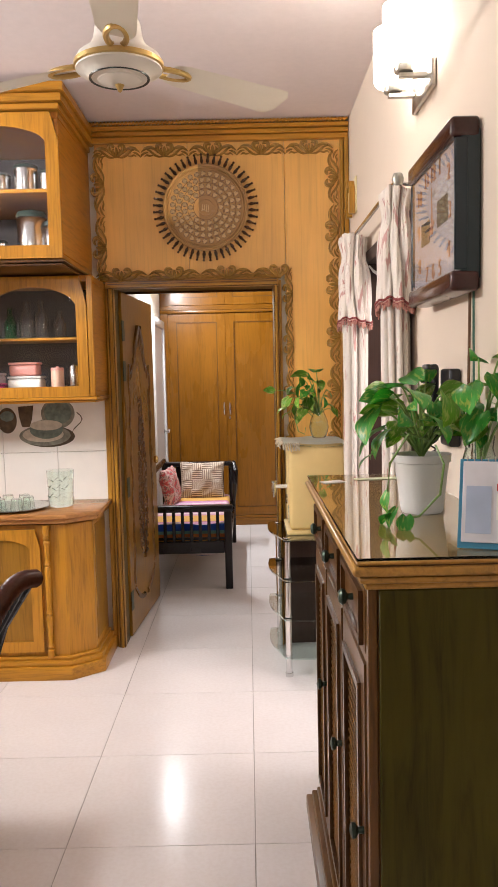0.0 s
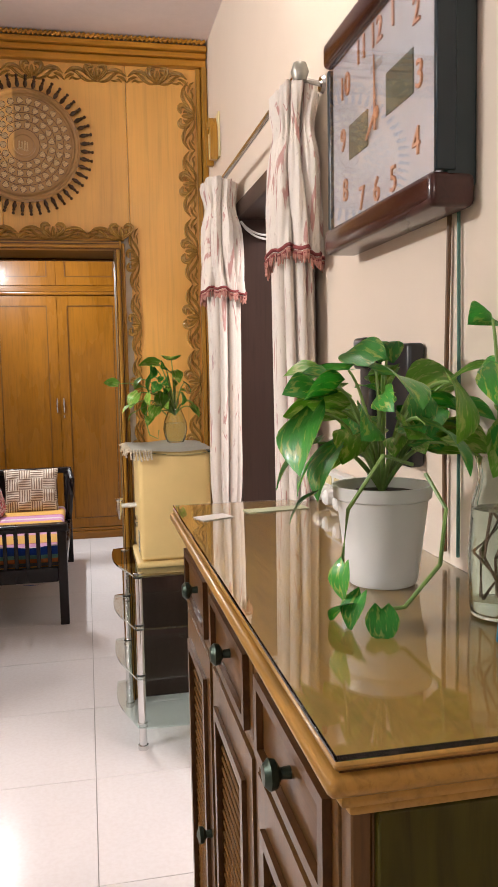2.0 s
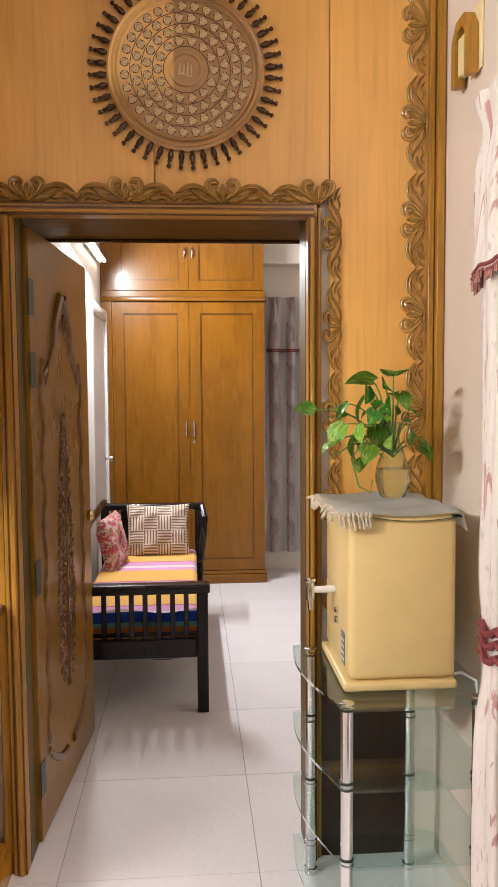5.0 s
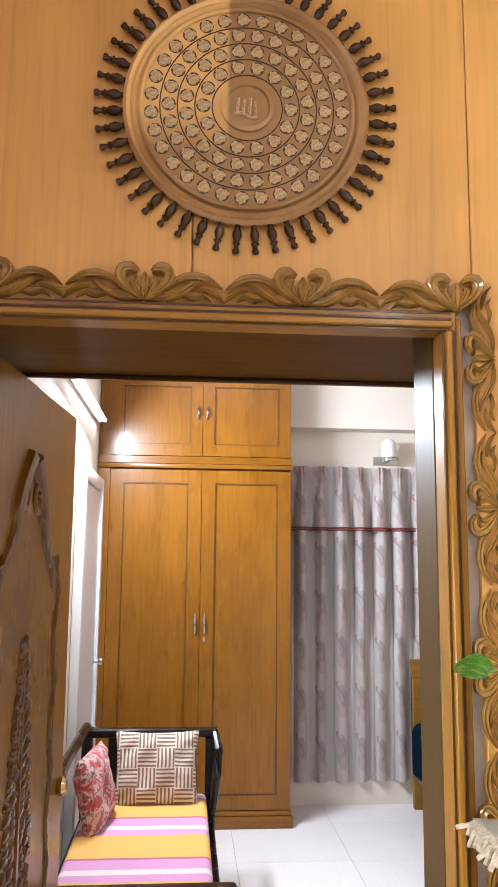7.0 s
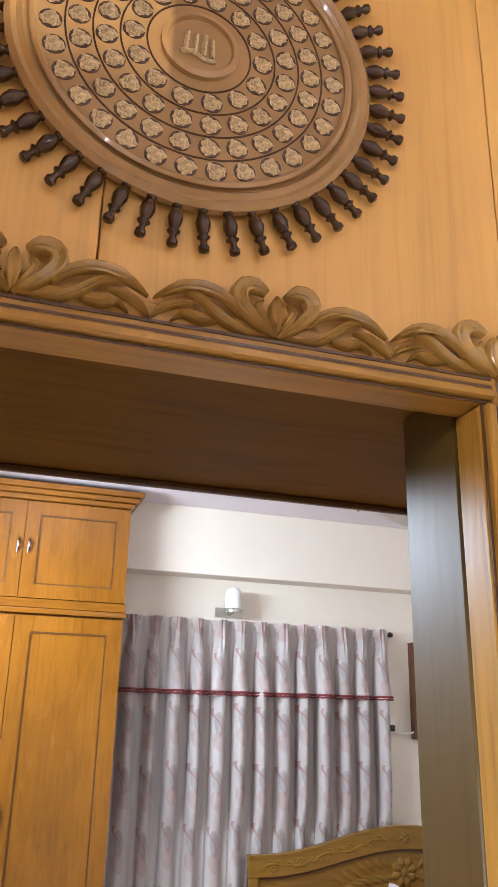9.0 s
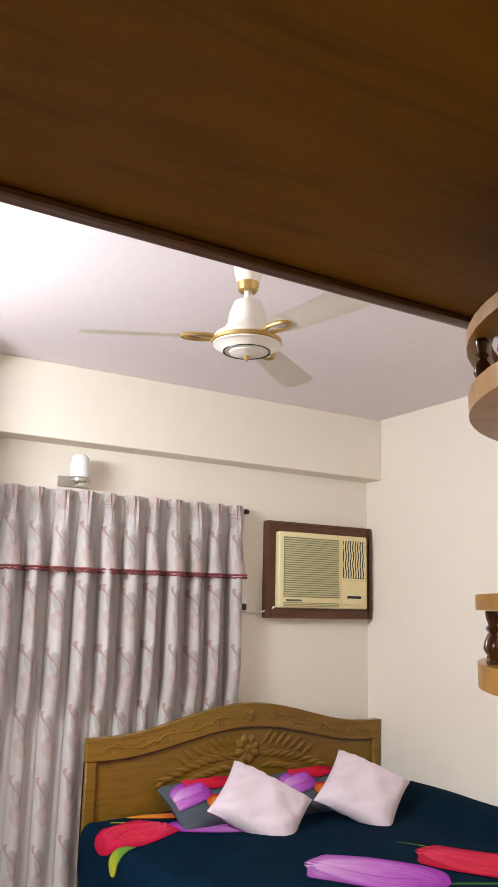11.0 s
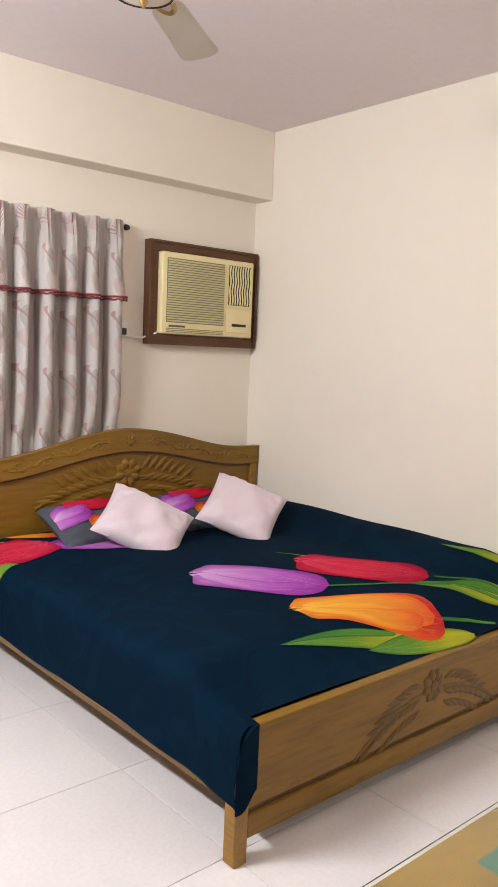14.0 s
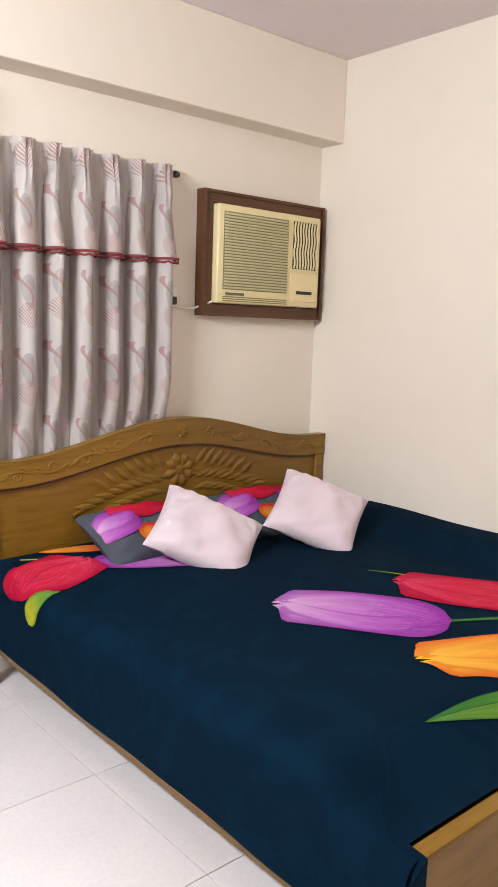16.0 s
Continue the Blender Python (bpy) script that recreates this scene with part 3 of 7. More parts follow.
UX = -0.865
uc = thing("wall_cabinet", "golden teak wall cabinet with an arched glass door", "cabinet", (-1.3, 4.6, 2.17), "crockery cabinets")
part("carcass", join(box(-2.0, UX, 4.14, 4.16 + 0.69, 2.17, 2.195), box(-2.0, UX, 4.14, NORTH, 2.83, 2.86), box(UX - 0.022, UX, 4.14, NORTH, 2.196, 2.829), box(-2.0, -1.98, 4.14, NORTH, 2.196, 2.829)), TEAK_Y, uc)
part("back", box(-1.978, UX - 0.024, NORTH - 0.02, NORTH, 2.197, 2.828, 0), NEARBLACK, uc)
part("shelf", box(-1.978, UX - 0.024, 4.20, NORTH - 0.021, 2.50, 2.52), TEAK_X, uc)
i_, o_ = arc_frame(-1.42, UX - 0.001, 2.175, 2.855, 0.062, 0.07)
d_ = part("door", ring_prism(i_, o_, 4.118, 4.14), TEAK, uc)
part("pane", prism(i_[:], 0.004, 0, Matrix.Translation((0, 4.132, 0))), PANE, d_).visible_shadow = False
part("crown", join(box(-2.0, UX + 0.012, 4.10, NORTH, 2.861, 2.89), box(-2.0, UX + 0.03, 4.08, NORTH, 2.892, 2.93), box(-2.0, UX + 0.045, 4.06, NORTH - 0.08, 2.932, 2.975)), TEAK_X, uc)
part("bottom_moulding", join(box(-2.0, UX + 0.008, 4.11, NORTH - 0.03, 2.155, 2.168), box(-2.0, UX - 0.004, 4.13, NORTH - 0.03, 2.142, 2.154)), DARKCARVE, uc)
for x, z, r, h in ((-1.10, 2.521, 0.06, 0.16), (-1.235, 2.521, 0.055, 0.12), (-1.08, 2.197, 0.075, 0.25), (-1.25, 2.197, 0.04, 0.11), (-0.985, 2.521, 0.045, 0.13), (-0.97, 2.197, 0.05, 0.20)):
    jar(x, 4.40, z, r, h, STEEL, plain("canister_lid", (0.05, 0.09, 0.08), 0.3) if "canister_lid" not in bpy.data.materials else bpy.data.materials["canister_lid"])

LX = -0.80
lc = thing("wall_cabinet", "golden teak glazed crockery cabinet with an arched door", "cabinet", (-1.3, 4.6, 1.5), "crockery cabinets")
part("carcass", join(box(-2.0, LX, 4.47, NORTH, 1.50, 1.525), box(-2.0, LX, 4.47, NORTH, 2.10, 2.135), box(LX - 0.022, LX, 4.47, NORTH, 1.526, 2.099), box(-2.0, -1.98, 4.47, NORTH, 1.526, 2.099)), TEAK_Y, lc)
part("back", box(-1.978, LX - 0.024, NORTH - 0.02, NORTH, 1.527, 2.098, 0), NEARBLACK, lc)
part("shelf", box(-1.978, LX - 0.024, 4.50, NORTH - 0.021, 1.80, 1.815), TEAK_X, lc)
i_, o_ = arc_frame(-1.39, LX - 0.03, 1.50, 2.13, 0.055, 0.09)
d_ = part("door", ring_prism(i_, o_, 4.448, 4.47), TEAK, lc)
part("pane", prism(i_[:], 0.004, 0, Matrix.Translation((0, 4.462, 0))), PANE, d_).visible_shadow = False
part("knob", lathe([(0.006, 0), (0.006, 0.012), (0.012, 0.018), (0.010, 0.028), (0, 0.03)], (-1.40, 4.448, 1.70), 12, pose(0, 0, 0, 90)), DARKMETAL, lc)
part("stile", box(LX - 0.028, LX + 0.004, 4.452, 4.47, 1.50, 2.13), TEAK, lc)
part("base_moulding", join(box(-2.0, LX + 0.01, 4.44, NORTH, 1.482, 1.499), box(-2.0, LX, 4.455, NORTH, 1.468, 1.481)), TEAK_X, lc)
GL2 = clear("tumbler_glass", (0.95, 0.97, 0.97))
GREENG = clear("green_bottle_glass", (0.2, 0.75, 0.45))
for k, (x, r, h, mt) in enumerate(((-1.36, 0.03, 0.13, STEEL), (-1.28, 0.034, 0.17, GREENG), (-1.19, 0.042, 0.20, GL2), (-1.11, 0.042, 0.21, GL2), (-1.01, 0.036, 0.15, GL2))):
    v = thing("glass_bottle", "clear glass bottle standing on the cabinet shelf", "bottle", (x, 4.62, 1.816), "bottles in the crockery cabinet")
    part("body", lathe([(r, 0), (r, h * 0.5), (r * 0.45, h * 0.75), (r * 0.42, h), (r * 0.34, h), (r * 0.36, h * 0.76), (r * 0.88, h * 0.5), (r * 0.88, 0.006), (0, 0.006)], (x, 4.62, 1.816), 16), mt, v)
PINKP, MAG = plain("pink_plastic", (0.72, 0.30, 0.26), 0.4), plain("magenta_plastic", (0.35, 0.03, 0.12), 0.4)
for x0, x1, z0, z1, mt, lab in ((-1.29, -1.11, 1.527, 1.60, WHITEPL, "white plastic lunch box with clip lid"), (-1.28, -1.13, 1.616, 1.675, PINKP, "salmon pink plastic lunch box"), (-1.39, -1.31, 1.527, 1.565, MAG, "small magenta plastic box"), (-1.39, -1.33, 1.567, 1.62, WHITEPL, "small white plastic box")):
    t = thing("lunch_box", lab, "lunch box", ((x0 + x1) / 2, 4.6, z0), "boxes in the crockery cabinet")
    part("body", box(x0, x1, 4.55, 4.66, z0, z1, 0.012, 3), mt, t)
    part("lid", box(x0 - 0.004, x1 + 0.004, 4.546, 4.664, z1 + 0.001, z1 + 0.014, 0.006, 2), mt, t)
jar(-1.03, 4.6, 1.527, 0.035, 0.13, plain("striped_jar_plastic", (0.70, 0.42, 0.30), 0.4), PINKP, "plastic_jar", "pink and yellow plastic jar with a lid")
jar(-0.94, 4.6, 1.527, 0.024, 0.14, STEEL, STEEL, "steel_flask", "slim steel flask in the glazed cabinet")

# printed still-life picture on the tiles
pic = thing("tile_picture", "printed still life of clay pots on white tiles", "picture", (-1.25, NORTH, 1.172), kind="structure")
CLAY, CLAY2 = plain("clay_brown_print", (0.13, 0.085, 0.05), 0.25, 0, 0.4, 30), plain("grey_green_print", (0.30, 0.30, 0.25), 0.25, 0, 0.4, 30)


def disc_print(cx, cz, rx, rz, mat, y, nm):
    part(nm, prism([(cx + rx * math.cos(2 * math.pi * k / 28), cz + rz * math.sin(2 * math.pi * k / 28)) for k in range(28)], 0.0015, 0, Matrix.Translation((0, y, 0))), mat, pic)


TEALP, SHADOWP, CREAMP = plain("teal_grey_print", (0.20, 0.25, 0.22), 0.25, 0, 0.4, 30), plain("umber_print", (0.10, 0.075, 0.05), 0.25, 0, 0.4, 30), plain("cream_print", (0.66, 0.60, 0.50), 0.25, 0, 0.25, 30)
disc_print(-1.16, 1.262, 0.155, 0.062, SHADOWP, NORTH + 0.0034, "printed_shadow")
disc_print(-1.18, 1.268, 0.150, 0.060, CLAY2, NORTH + 0.0028, "printed_plate")
disc_print(-1.19, 1.274, 0.120, 0.044, CREAMP, NORTH + 0.0022, "printed_plate")
disc_print(-1.17, 1.305, 0.098, 0.056, TEALP, NORTH + 0.0016, "printed_bowl")
disc_print(-1.17, 1.328, 0.094, 0.030, CREAMP, NORTH + 0.0010, "printed_bowl")
disc_print(-1.10, 1.395, 0.098, 0.088, CLAY2, NORTH + 0.0037, "printed_pan")
disc_print(-1.10, 1.402, 0.080, 0.070, TEALP, NORTH + 0.0032, "printed_pan")
disc_print(-1.395, 1.36, 0.055, 0.075, CLAY, NORTH + 0.0022, "printed_pot")
disc_print(-1.395, 1.385, 0.040, 0.030, TEALP, NORTH + 0.0016, "printed_pot")
part("printed_jug", prism([(-1.33, 1.44), (-1.24, 1.445), (-1.25, 1.37), (-1.265, 1.32), (-1.31, 1.32), (-1.325, 1.38)], 0.0015, 0, Matrix.Translation((0, NORTH + 0.001, 0))), CLAY, pic)
part("printed_scroll", tube([(-0.99 + 0.03 * math.sin(k * 0.8), NORTH + 0.002, 1.40 - 0.02 * k) for k in range(8)], 0.003, 6), CLAY, pic)

# counter cabinet with chamfered corner
cc = thing("counter_cabinet", "golden teak counter cabinet with turned corner posts", "cabinet", (-1.3, 4.6, 0))


def footprint(g, z0, z1, bev=0.004):
    """Counter plan with a cut corner, grown by g."""
    pts = [(-2.2, NORTH), (-2.2, 4.36 - g), (-1.06 - 0.4 * g, 4.36 - g), (-0.965 + 0.3 * g, 4.36 - g), (-0.83 + g, 4.47 - 0.4 * g), (-0.83 + g, NORTH)]
    bm = prism([(x, y) for x, y in pts], z1 - z0, bev)
    bm.transform(Matrix(((1, 0, 0, 0), (0, 0, 1, 0), (0, 1, 0, z0), (0, 0, 0, 1))))
    return bm


part("body", footprint(-0.02, 0.12, 0.83), TEAK, cc)
part("plinth", join(footprint(0.03, 0.0, 0.07), footprint(0.012, 0.071, 0.10), footprint(-0.005, 0.101, 0.12)), TEAK_X, cc)
part("worktop", join(footprint(0.03, 0.865, 0.89, 0.006), footprint(0.012, 0.84, 0.864)), wood("counter_top_wood", (0.48, 0.22, 0.07), (0.9, 12, 12), 0.22), cc, "polished reddish wooden worktop")
i_, o_ = arc_frame(-1.50, -1.105, 0.15, 0.81, 0.055, 0.05)
d_ = part("door", ring_prism(i_, o_, 4.355, 4.379), TEAK, cc)
part("field", box(-1.45, -1.155, 4.368, 4.379, 0.2, 0.77, 0.002), LEAF_W, d_)
for x in (-1.07, -1.53):
    part("turned_post", join(lathe([(0.018, 0.12), (0.018, 0.16), (0.011, 0.165), (0.018, 0.18), (0.011, 0.19), (0.015, 0.30), (0.018, 0.33), (0.011, 0.345), (0.018, 0.36), (0.013, 0.375), (0.015, 0.5), (0.017, 0.60), (0.011, 0.61), (0.018, 0.625), (0.011, 0.64), (0.014, 0.72), (0.018, 0.74), (0.011, 0.75), (0.018, 0.765), (0.011, 0.775), (0.018, 0.79), (0.018, 0.83)], (x, 4.36, 0), 14)), TEAK, cc)
part("side_panel", box(-0.865, -0.846, 4.52, 4.80, 0.16, 0.80, 0.003), LEAF_W, cc)
# tray with tumblers, and a tall printed glass
tray = thing("tray", "round silver tray on the counter", "tray", (-1.30, 4.56, 0.891))
part("plate", lathe([(0, 0), (0.15, 0), (0.20, 0.012), (0.20, 0.015), (0.15, 0.004), (0, 0.004)], (-1.30, 4.56, 0.891), 32), STEEL, tray)
for k in range(6):
    a = k * 1.05
    x, y = -1.30 + 0.09 * math.cos(a), 4.56 + 0.09 * math.sin(a)
    t = thing("tumbler", "small upturned clear glass tumbler on the tray", "glass", (x, y, 0.897), "tumblers on the tray")
    part("body", lathe([(0.034, 0), (0.028, 0.06), (0, 0.06), (0, 0.056), (0.025, 0.056), (0.031, 0)], (x, y, 0.897), 16), GLASS, t)
t = thing("glass_jar", "tall clear glass with a green leaf print", "glass", (-1.045, 4.62, 0.891))
part("body", lathe([(0.062, 0), (0.068, 0.01), (0.075, 0.20), (0.071, 0.20), (0.064, 0.012), (0, 0.012)], (-1.045, 4.62, 0.891), 24), GLASS, t)
for k in range(14):
    a, z = -2.4 + 0.75 * (k % 5) * 0.45 + 0.2 * (k // 5), 0.95 + 0.045 * (k // 5) + 0.012 * (k % 2)
    c = Vector((-1.045 + 0.0735 * math.cos(a), 4.62 + 0.0735 * math.sin(a), z))
    tg = Vector((-math.sin(a), math.cos(a), 0.9 if k % 2 else -0.5)).normalized()
    part("leaf_print", tube([c + tg * (0.016 * (i - 2) / 2) for i in range(5)], [0.0008, 0.004, 0.005, 0.004, 0.0008], 6, 0.3), plain("olive_leaf_print", (0.06, 0.10, 0.05), 0.5) if "olive_leaf_print" not in bpy.data.materials else bpy.data.materials["olive_leaf_print"], t)

# dining chair, black with a ribbed crest, its leaning back towards the walkway
ch = thing("dining_chair", "black lacquered chair with a ribbed crest rail", "chair", (-0.755, 2.74, 0), turn=90)
for x in (-0.20, 0.20):
    part("leg", tube([(x, 0.24, 0), (x, 0.20, 0.45), (x, 0.10, 0.75), (x * 0.98, 0.0, 0.90)], [0.018, 0.02, 0.017, 0.014], 8), BLACKWOOD, ch, "", True)
    part("leg", tube([(x, 0.66, 0), (x, 0.64, 0.43)], [0.016, 0.02], 8), BLACKWOOD, ch, "", True)
part("seat", box(-0.23, 0.23, 0.19, 0.68, 0.43, 0.47, 0.012, 3), BLACKWOOD, ch, "", True)
RIB = wood("ribbed_crest", (0.07, 0.022, 0.012), (5, 12, 12), 0.18)
part("crest_rail", tube([(-0.23 + 0.46 * k / 60, -0.004, 0.905 + 0.035 * math.sin(math.pi * k / 60)) for k in range(61)], [0.026 + 0.007 * math.cos(k * math.pi * 0.5) for k in range(61)], 10), RIB, ch, "dark red ribbed rail", True)
for x in (-0.11, 0.0, 0.11):
    part("back_slat", tube([(x, 0.21, 0.47), (x, 0.10, 0.74), (x, 0.0, 0.91)], 0.010, 8), BLACKWOOD, ch, "", True)

# open carved door leaf
HINGE_AT, SWING = (-0.73, 4.985, 0.012), 85.6
leaf = thing("door", "carved teak door standing open into the bedroom", "door", HINGE_AT, turn=SWING)
DW, DH, DT = 0.90, 2.09, 0.042
part("leaf", box(0.0, DW, 0.0, DT, 0, DH, 0.004), LEAF_W, leaf, "", True)
SURF = -0.001
pcs = []
for s in (-1, 1):
    pcs.append(tube([(0.42 + s * (0.02 + 0.26 * (k / 16) ** 1.3 + 0.03 * math.sin(math.pi * k / 8)), SURF, 1.90 - 0.30 * (k / 16) ** 0.9) for k in range(17)], [0.030 - 0.018 * k / 16 for k in range(17)], 8, 0.7, (0, 1, 0)))
    for k in (3, 6, 9, 12):
        q = Vector((0.42 + s * (0.02 + 0.26 * (k / 16) ** 1.3), SURF, 1.87 - 0.30 * (k / 16) ** 0.9))
        pcs.append(tube([q + Vector((s * 0.05 * j / 5, 0, -0.05 * j / 5 + 0.02 * math.sin(j))) for j in range(6)], [0.010, 0.016, 0.017, 0.014, 0.009, 0.003], 6, 0.7, (0, 1, 0)))
for s in (-1, 1):
    cx = 0.42 + s * 0.30
    pcs.append(tube([(cx + s * 0.015 * math.sin(k * 0.9), SURF, 0.30 + 1.36 * k / 40) for k in range(41)], [0.009 + 0.006 * math.sin(k * 1.3) ** 2 for k in range(41)], 6, 0.7, (0, 1, 0)))
    pcs.append(tube([(0.42 + s * (0.05 + 0.26 * k / 14), SURF, 0.16 + 0.12 * (k / 14) ** 2) for k in range(15)], [0.02 - 0.008 * k / 14 for k in range(15)], 8, 0.7, (0, 1, 0)))
    pcs.append(tube(spiral(0.42 + s * 0.07, 1.80, 0.05, 1.2, 1.57, 14, s, SURF), 0.010, 6, 0.7, (0, 1, 0)))
DOORCARVE = wood("door_carving_wood", (0.17, 0.07, 0.010), (8, 8, 5), 0.25, 0.4, 0.4)
part("border_carving", join(*pcs), DOORCARVE, leaf, "dark raised carving", True)
pcs = []
rng = random.Random(5)
for k in range(64):
    u = k / 63
    z = 0.42 + 1.0 * u
    wd = 0.13 * math.sin(math.pi * min(1, 0.12 + u * 0.9)) ** 0.7 * (1.1 - 0.45 * u)
    for s in (-1, 1):
        for reach in (0.25, 0.85):
            a = rng.uniform(-0.3, 1.3)
            q = Vector((0.42 + s * wd * reach * rng.uniform(0.7, 1.0), SURF, z + rng.uniform(-0.01, 0.01)))
            d = Vector((s * math.cos(a), 0, math.sin(a)))
            pcs.append(tube([q + d * (0.045 * i / 5) + Vector((0, 0, 0.008 * math.sin(i * 0.9))) for i in range(6)], [0.010 * (0.25 + math.sin(math.pi * i / 5)) for i in range(6)], 6, 0.8, (0, 1, 0)))
pcs.append(tube([(0.42, SURF, 0.40), (0.42, SURF, 0.9), (0.42, SURF, 1.44)], [0.02, 0.014, 0.008], 6, 0.7, (0, 1, 0)))
part("centre_carving", join(*pcs), DOORCARVE, leaf, "dark raised leaf carving", True)
for s, y in ((-1, 0.0), (1, DT)):
    part("handle", join(lathe([(0.026, 0), (0.026, 0.006), (0.012, 0.010), (0.012, 0.035), (0.024, 0.045), (0.027, 0.058), (0.018, 0.068), (0, 0.07)], (DW - 0.06, y, 1.0), 18, pose(0, 0, 0, 90 * -s * -1))), BRASS, leaf, "round brass knob", True)
for z in (0.16, 0.86, 1.56, 1.80):
    part("hinge", box(-0.012, 0.05, -0.004, -0.0005, z, z + 0.12, 0.001), HINGE, leaf, "greenish bronze hinge plate", True)

# round carved plate with turned pegs
PC = Vector((-0.207, NORTH, 2.543))
pl = thing("wall_plate", "round carved wooden plaque with turned pegs on the panel", "wall plaque", (PC.x, PC.y, PC.z - 0.3))
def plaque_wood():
    """Carved plaque: darker stained wood, much paler in its upper left corner."""
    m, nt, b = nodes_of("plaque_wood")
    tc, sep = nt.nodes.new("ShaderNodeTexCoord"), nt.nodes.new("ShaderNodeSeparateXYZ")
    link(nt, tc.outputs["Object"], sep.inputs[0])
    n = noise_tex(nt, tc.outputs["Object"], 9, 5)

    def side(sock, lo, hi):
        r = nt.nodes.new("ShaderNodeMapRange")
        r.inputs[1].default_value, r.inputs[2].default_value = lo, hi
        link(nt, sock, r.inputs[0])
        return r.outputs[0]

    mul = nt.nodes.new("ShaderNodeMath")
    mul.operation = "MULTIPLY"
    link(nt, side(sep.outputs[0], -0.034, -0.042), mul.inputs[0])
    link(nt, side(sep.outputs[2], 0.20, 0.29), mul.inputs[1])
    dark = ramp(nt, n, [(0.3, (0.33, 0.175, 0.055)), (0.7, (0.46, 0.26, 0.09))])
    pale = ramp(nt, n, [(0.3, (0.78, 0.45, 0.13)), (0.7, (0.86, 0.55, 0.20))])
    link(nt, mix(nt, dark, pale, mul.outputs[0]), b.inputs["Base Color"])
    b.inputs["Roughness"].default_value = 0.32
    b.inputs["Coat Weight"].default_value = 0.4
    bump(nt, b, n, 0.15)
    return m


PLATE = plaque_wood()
ROSE = plain("plaque_pale_wood", (0.76, 0.54, 0.27), 0.4, 0, 0.4, 220, 0.6)
UPY = pose(0, 0, 0, 90)
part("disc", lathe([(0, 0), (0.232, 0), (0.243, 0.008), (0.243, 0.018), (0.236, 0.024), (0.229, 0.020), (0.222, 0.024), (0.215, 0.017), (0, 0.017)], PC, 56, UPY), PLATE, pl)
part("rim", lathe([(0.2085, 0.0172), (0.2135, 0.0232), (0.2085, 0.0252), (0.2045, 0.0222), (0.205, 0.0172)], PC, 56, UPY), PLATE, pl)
# thin dark rings draw the shade of the carved grooves
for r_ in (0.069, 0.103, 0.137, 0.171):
    part("ring_groove_shade", lathe([(r_ - 0.0012, 0.0171), (r_ - 0.0012, 0.0178), (r_ + 0.0012, 0.0178), (r_ + 0.0012, 0.0171)], PC, 56, UPY), DARKCARVE, pl)
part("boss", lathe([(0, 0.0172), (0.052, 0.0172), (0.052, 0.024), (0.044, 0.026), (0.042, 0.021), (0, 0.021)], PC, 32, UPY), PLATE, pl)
part("inscription", join(*[tube([(PC.x + dx + bx * (i / 6), PC.y - 0.0225, PC.z - 0.018 + dz * (i / 6) + 0.004 * math.sin(i)) for i in range(7)], 0.0036, 6) for dx, bx, dz in ((-0.02, 0.002, 0.036), (-0.008, 0.002, 0.034), (0.004, 0.002, 0.036), (0.016, -0.001, 0.03), (-0.026, 0.045, -0.002))]), ROSE, pl, "raised calligraphy strokes")
ROUND_SHADE = plain("plaque_round_shade", (0.11, 0.06, 0.032), 0.5)
rng = random.Random(14)
medals = []
for v in range(6):
    # round dark with painted recess shade; worn pale relief of uneven outline in it
    bm = lathe([(0.0143, 0), (0.0143, 0.0012), (0, 0.0012)], (0, 0, 0), 14, UPY)
    ph = [rng.uniform(0, 6.28) for _ in range(4)]

    def relief(u, v):
        a = 2 * math.pi * u
        r = 0.0122 * v * (1 + 0.13 * math.sin(3 * a + ph[0]) + 0.10 * math.sin(7 * a + ph[1]))
        h = 0.0014 + 0.0016 * math.sqrt(max(0, 1 - v ** 4)) * (0.75 + 0.25 * math.sin(5 * a + ph[2] + 9 * v)) + 0.0006 * math.sin(4 * a + 11 * v + ph[3])
        return (r * math.cos(a), -h, r * math.sin(a))
    bm2 = sheet(relief, 20, 5, 0, True)
    bmesh.ops.remove_doubles(bm2, verts=bm2.verts, dist=0.00001)
    meshes = []
    for nm, b_, mt in (("rosette", bm, ROUND_SHADE), ("relief", bm2, ROSE)):
        bmesh.ops.recalc_face_normals(b_, faces=b_.faces)
        me = bpy.data.meshes.new(nm)
        b_.to_mesh(me)
        b_.free()
        me.materials.append(mt)
        meshes.append(me)
    medals.append(meshes)
for ring_r, cnt in ((0.086, 14), (0.120, 20), (0.154, 26), (0.188, 31)):
    for k in range(cnt):
        a = 2 * math.pi * (k + 0.5 * (cnt % 4 == 0)) / cnt
        at = Vector((PC.x + ring_r * math.cos(a), PC.y - 0.0171, PC.z + ring_r * math.sin(a)))
        mround, mrel = medals[rng.randrange(6)]
        ob = new("rosette", mround)
        ob.parent = pl
        ob.location = AT[pl].inverted() @ at
        rel = new("relief", mrel)
        rel.parent = ob
me_p = None
for k in range(48):
    a = 2 * math.pi * (k + 0.5) / 48
    if me_p is None:
        ob = part("peg", lathe([(0.0065, 0), (0.0065, 0.005), (0.0045, 0.008), (0.0085, 0.016), (0.0098, 0.023), (0.0075, 0.032), (0.005, 0.037), (0.0085, 0.041), (0.0045, 0.045), (0.0042, 0.050), (0.0072, 0.055), (0.0066, 0.060), (0, 0.063)], (0, 0, 0), 10), DARKBAL, pl, "", True)
        me_p = ob.data
    else:
        ob = new("peg", me_p)
        ob.parent = pl
    ob.matrix_basis = AT[pl].inverted() @ Matrix.Translation((PC.x + 0.238 * math.cos(a), PC.y - 0.012, PC.z + 0.238 * math.sin(a))) @ Matrix.Rotation(math.pi / 2 - a, 4, "Y")


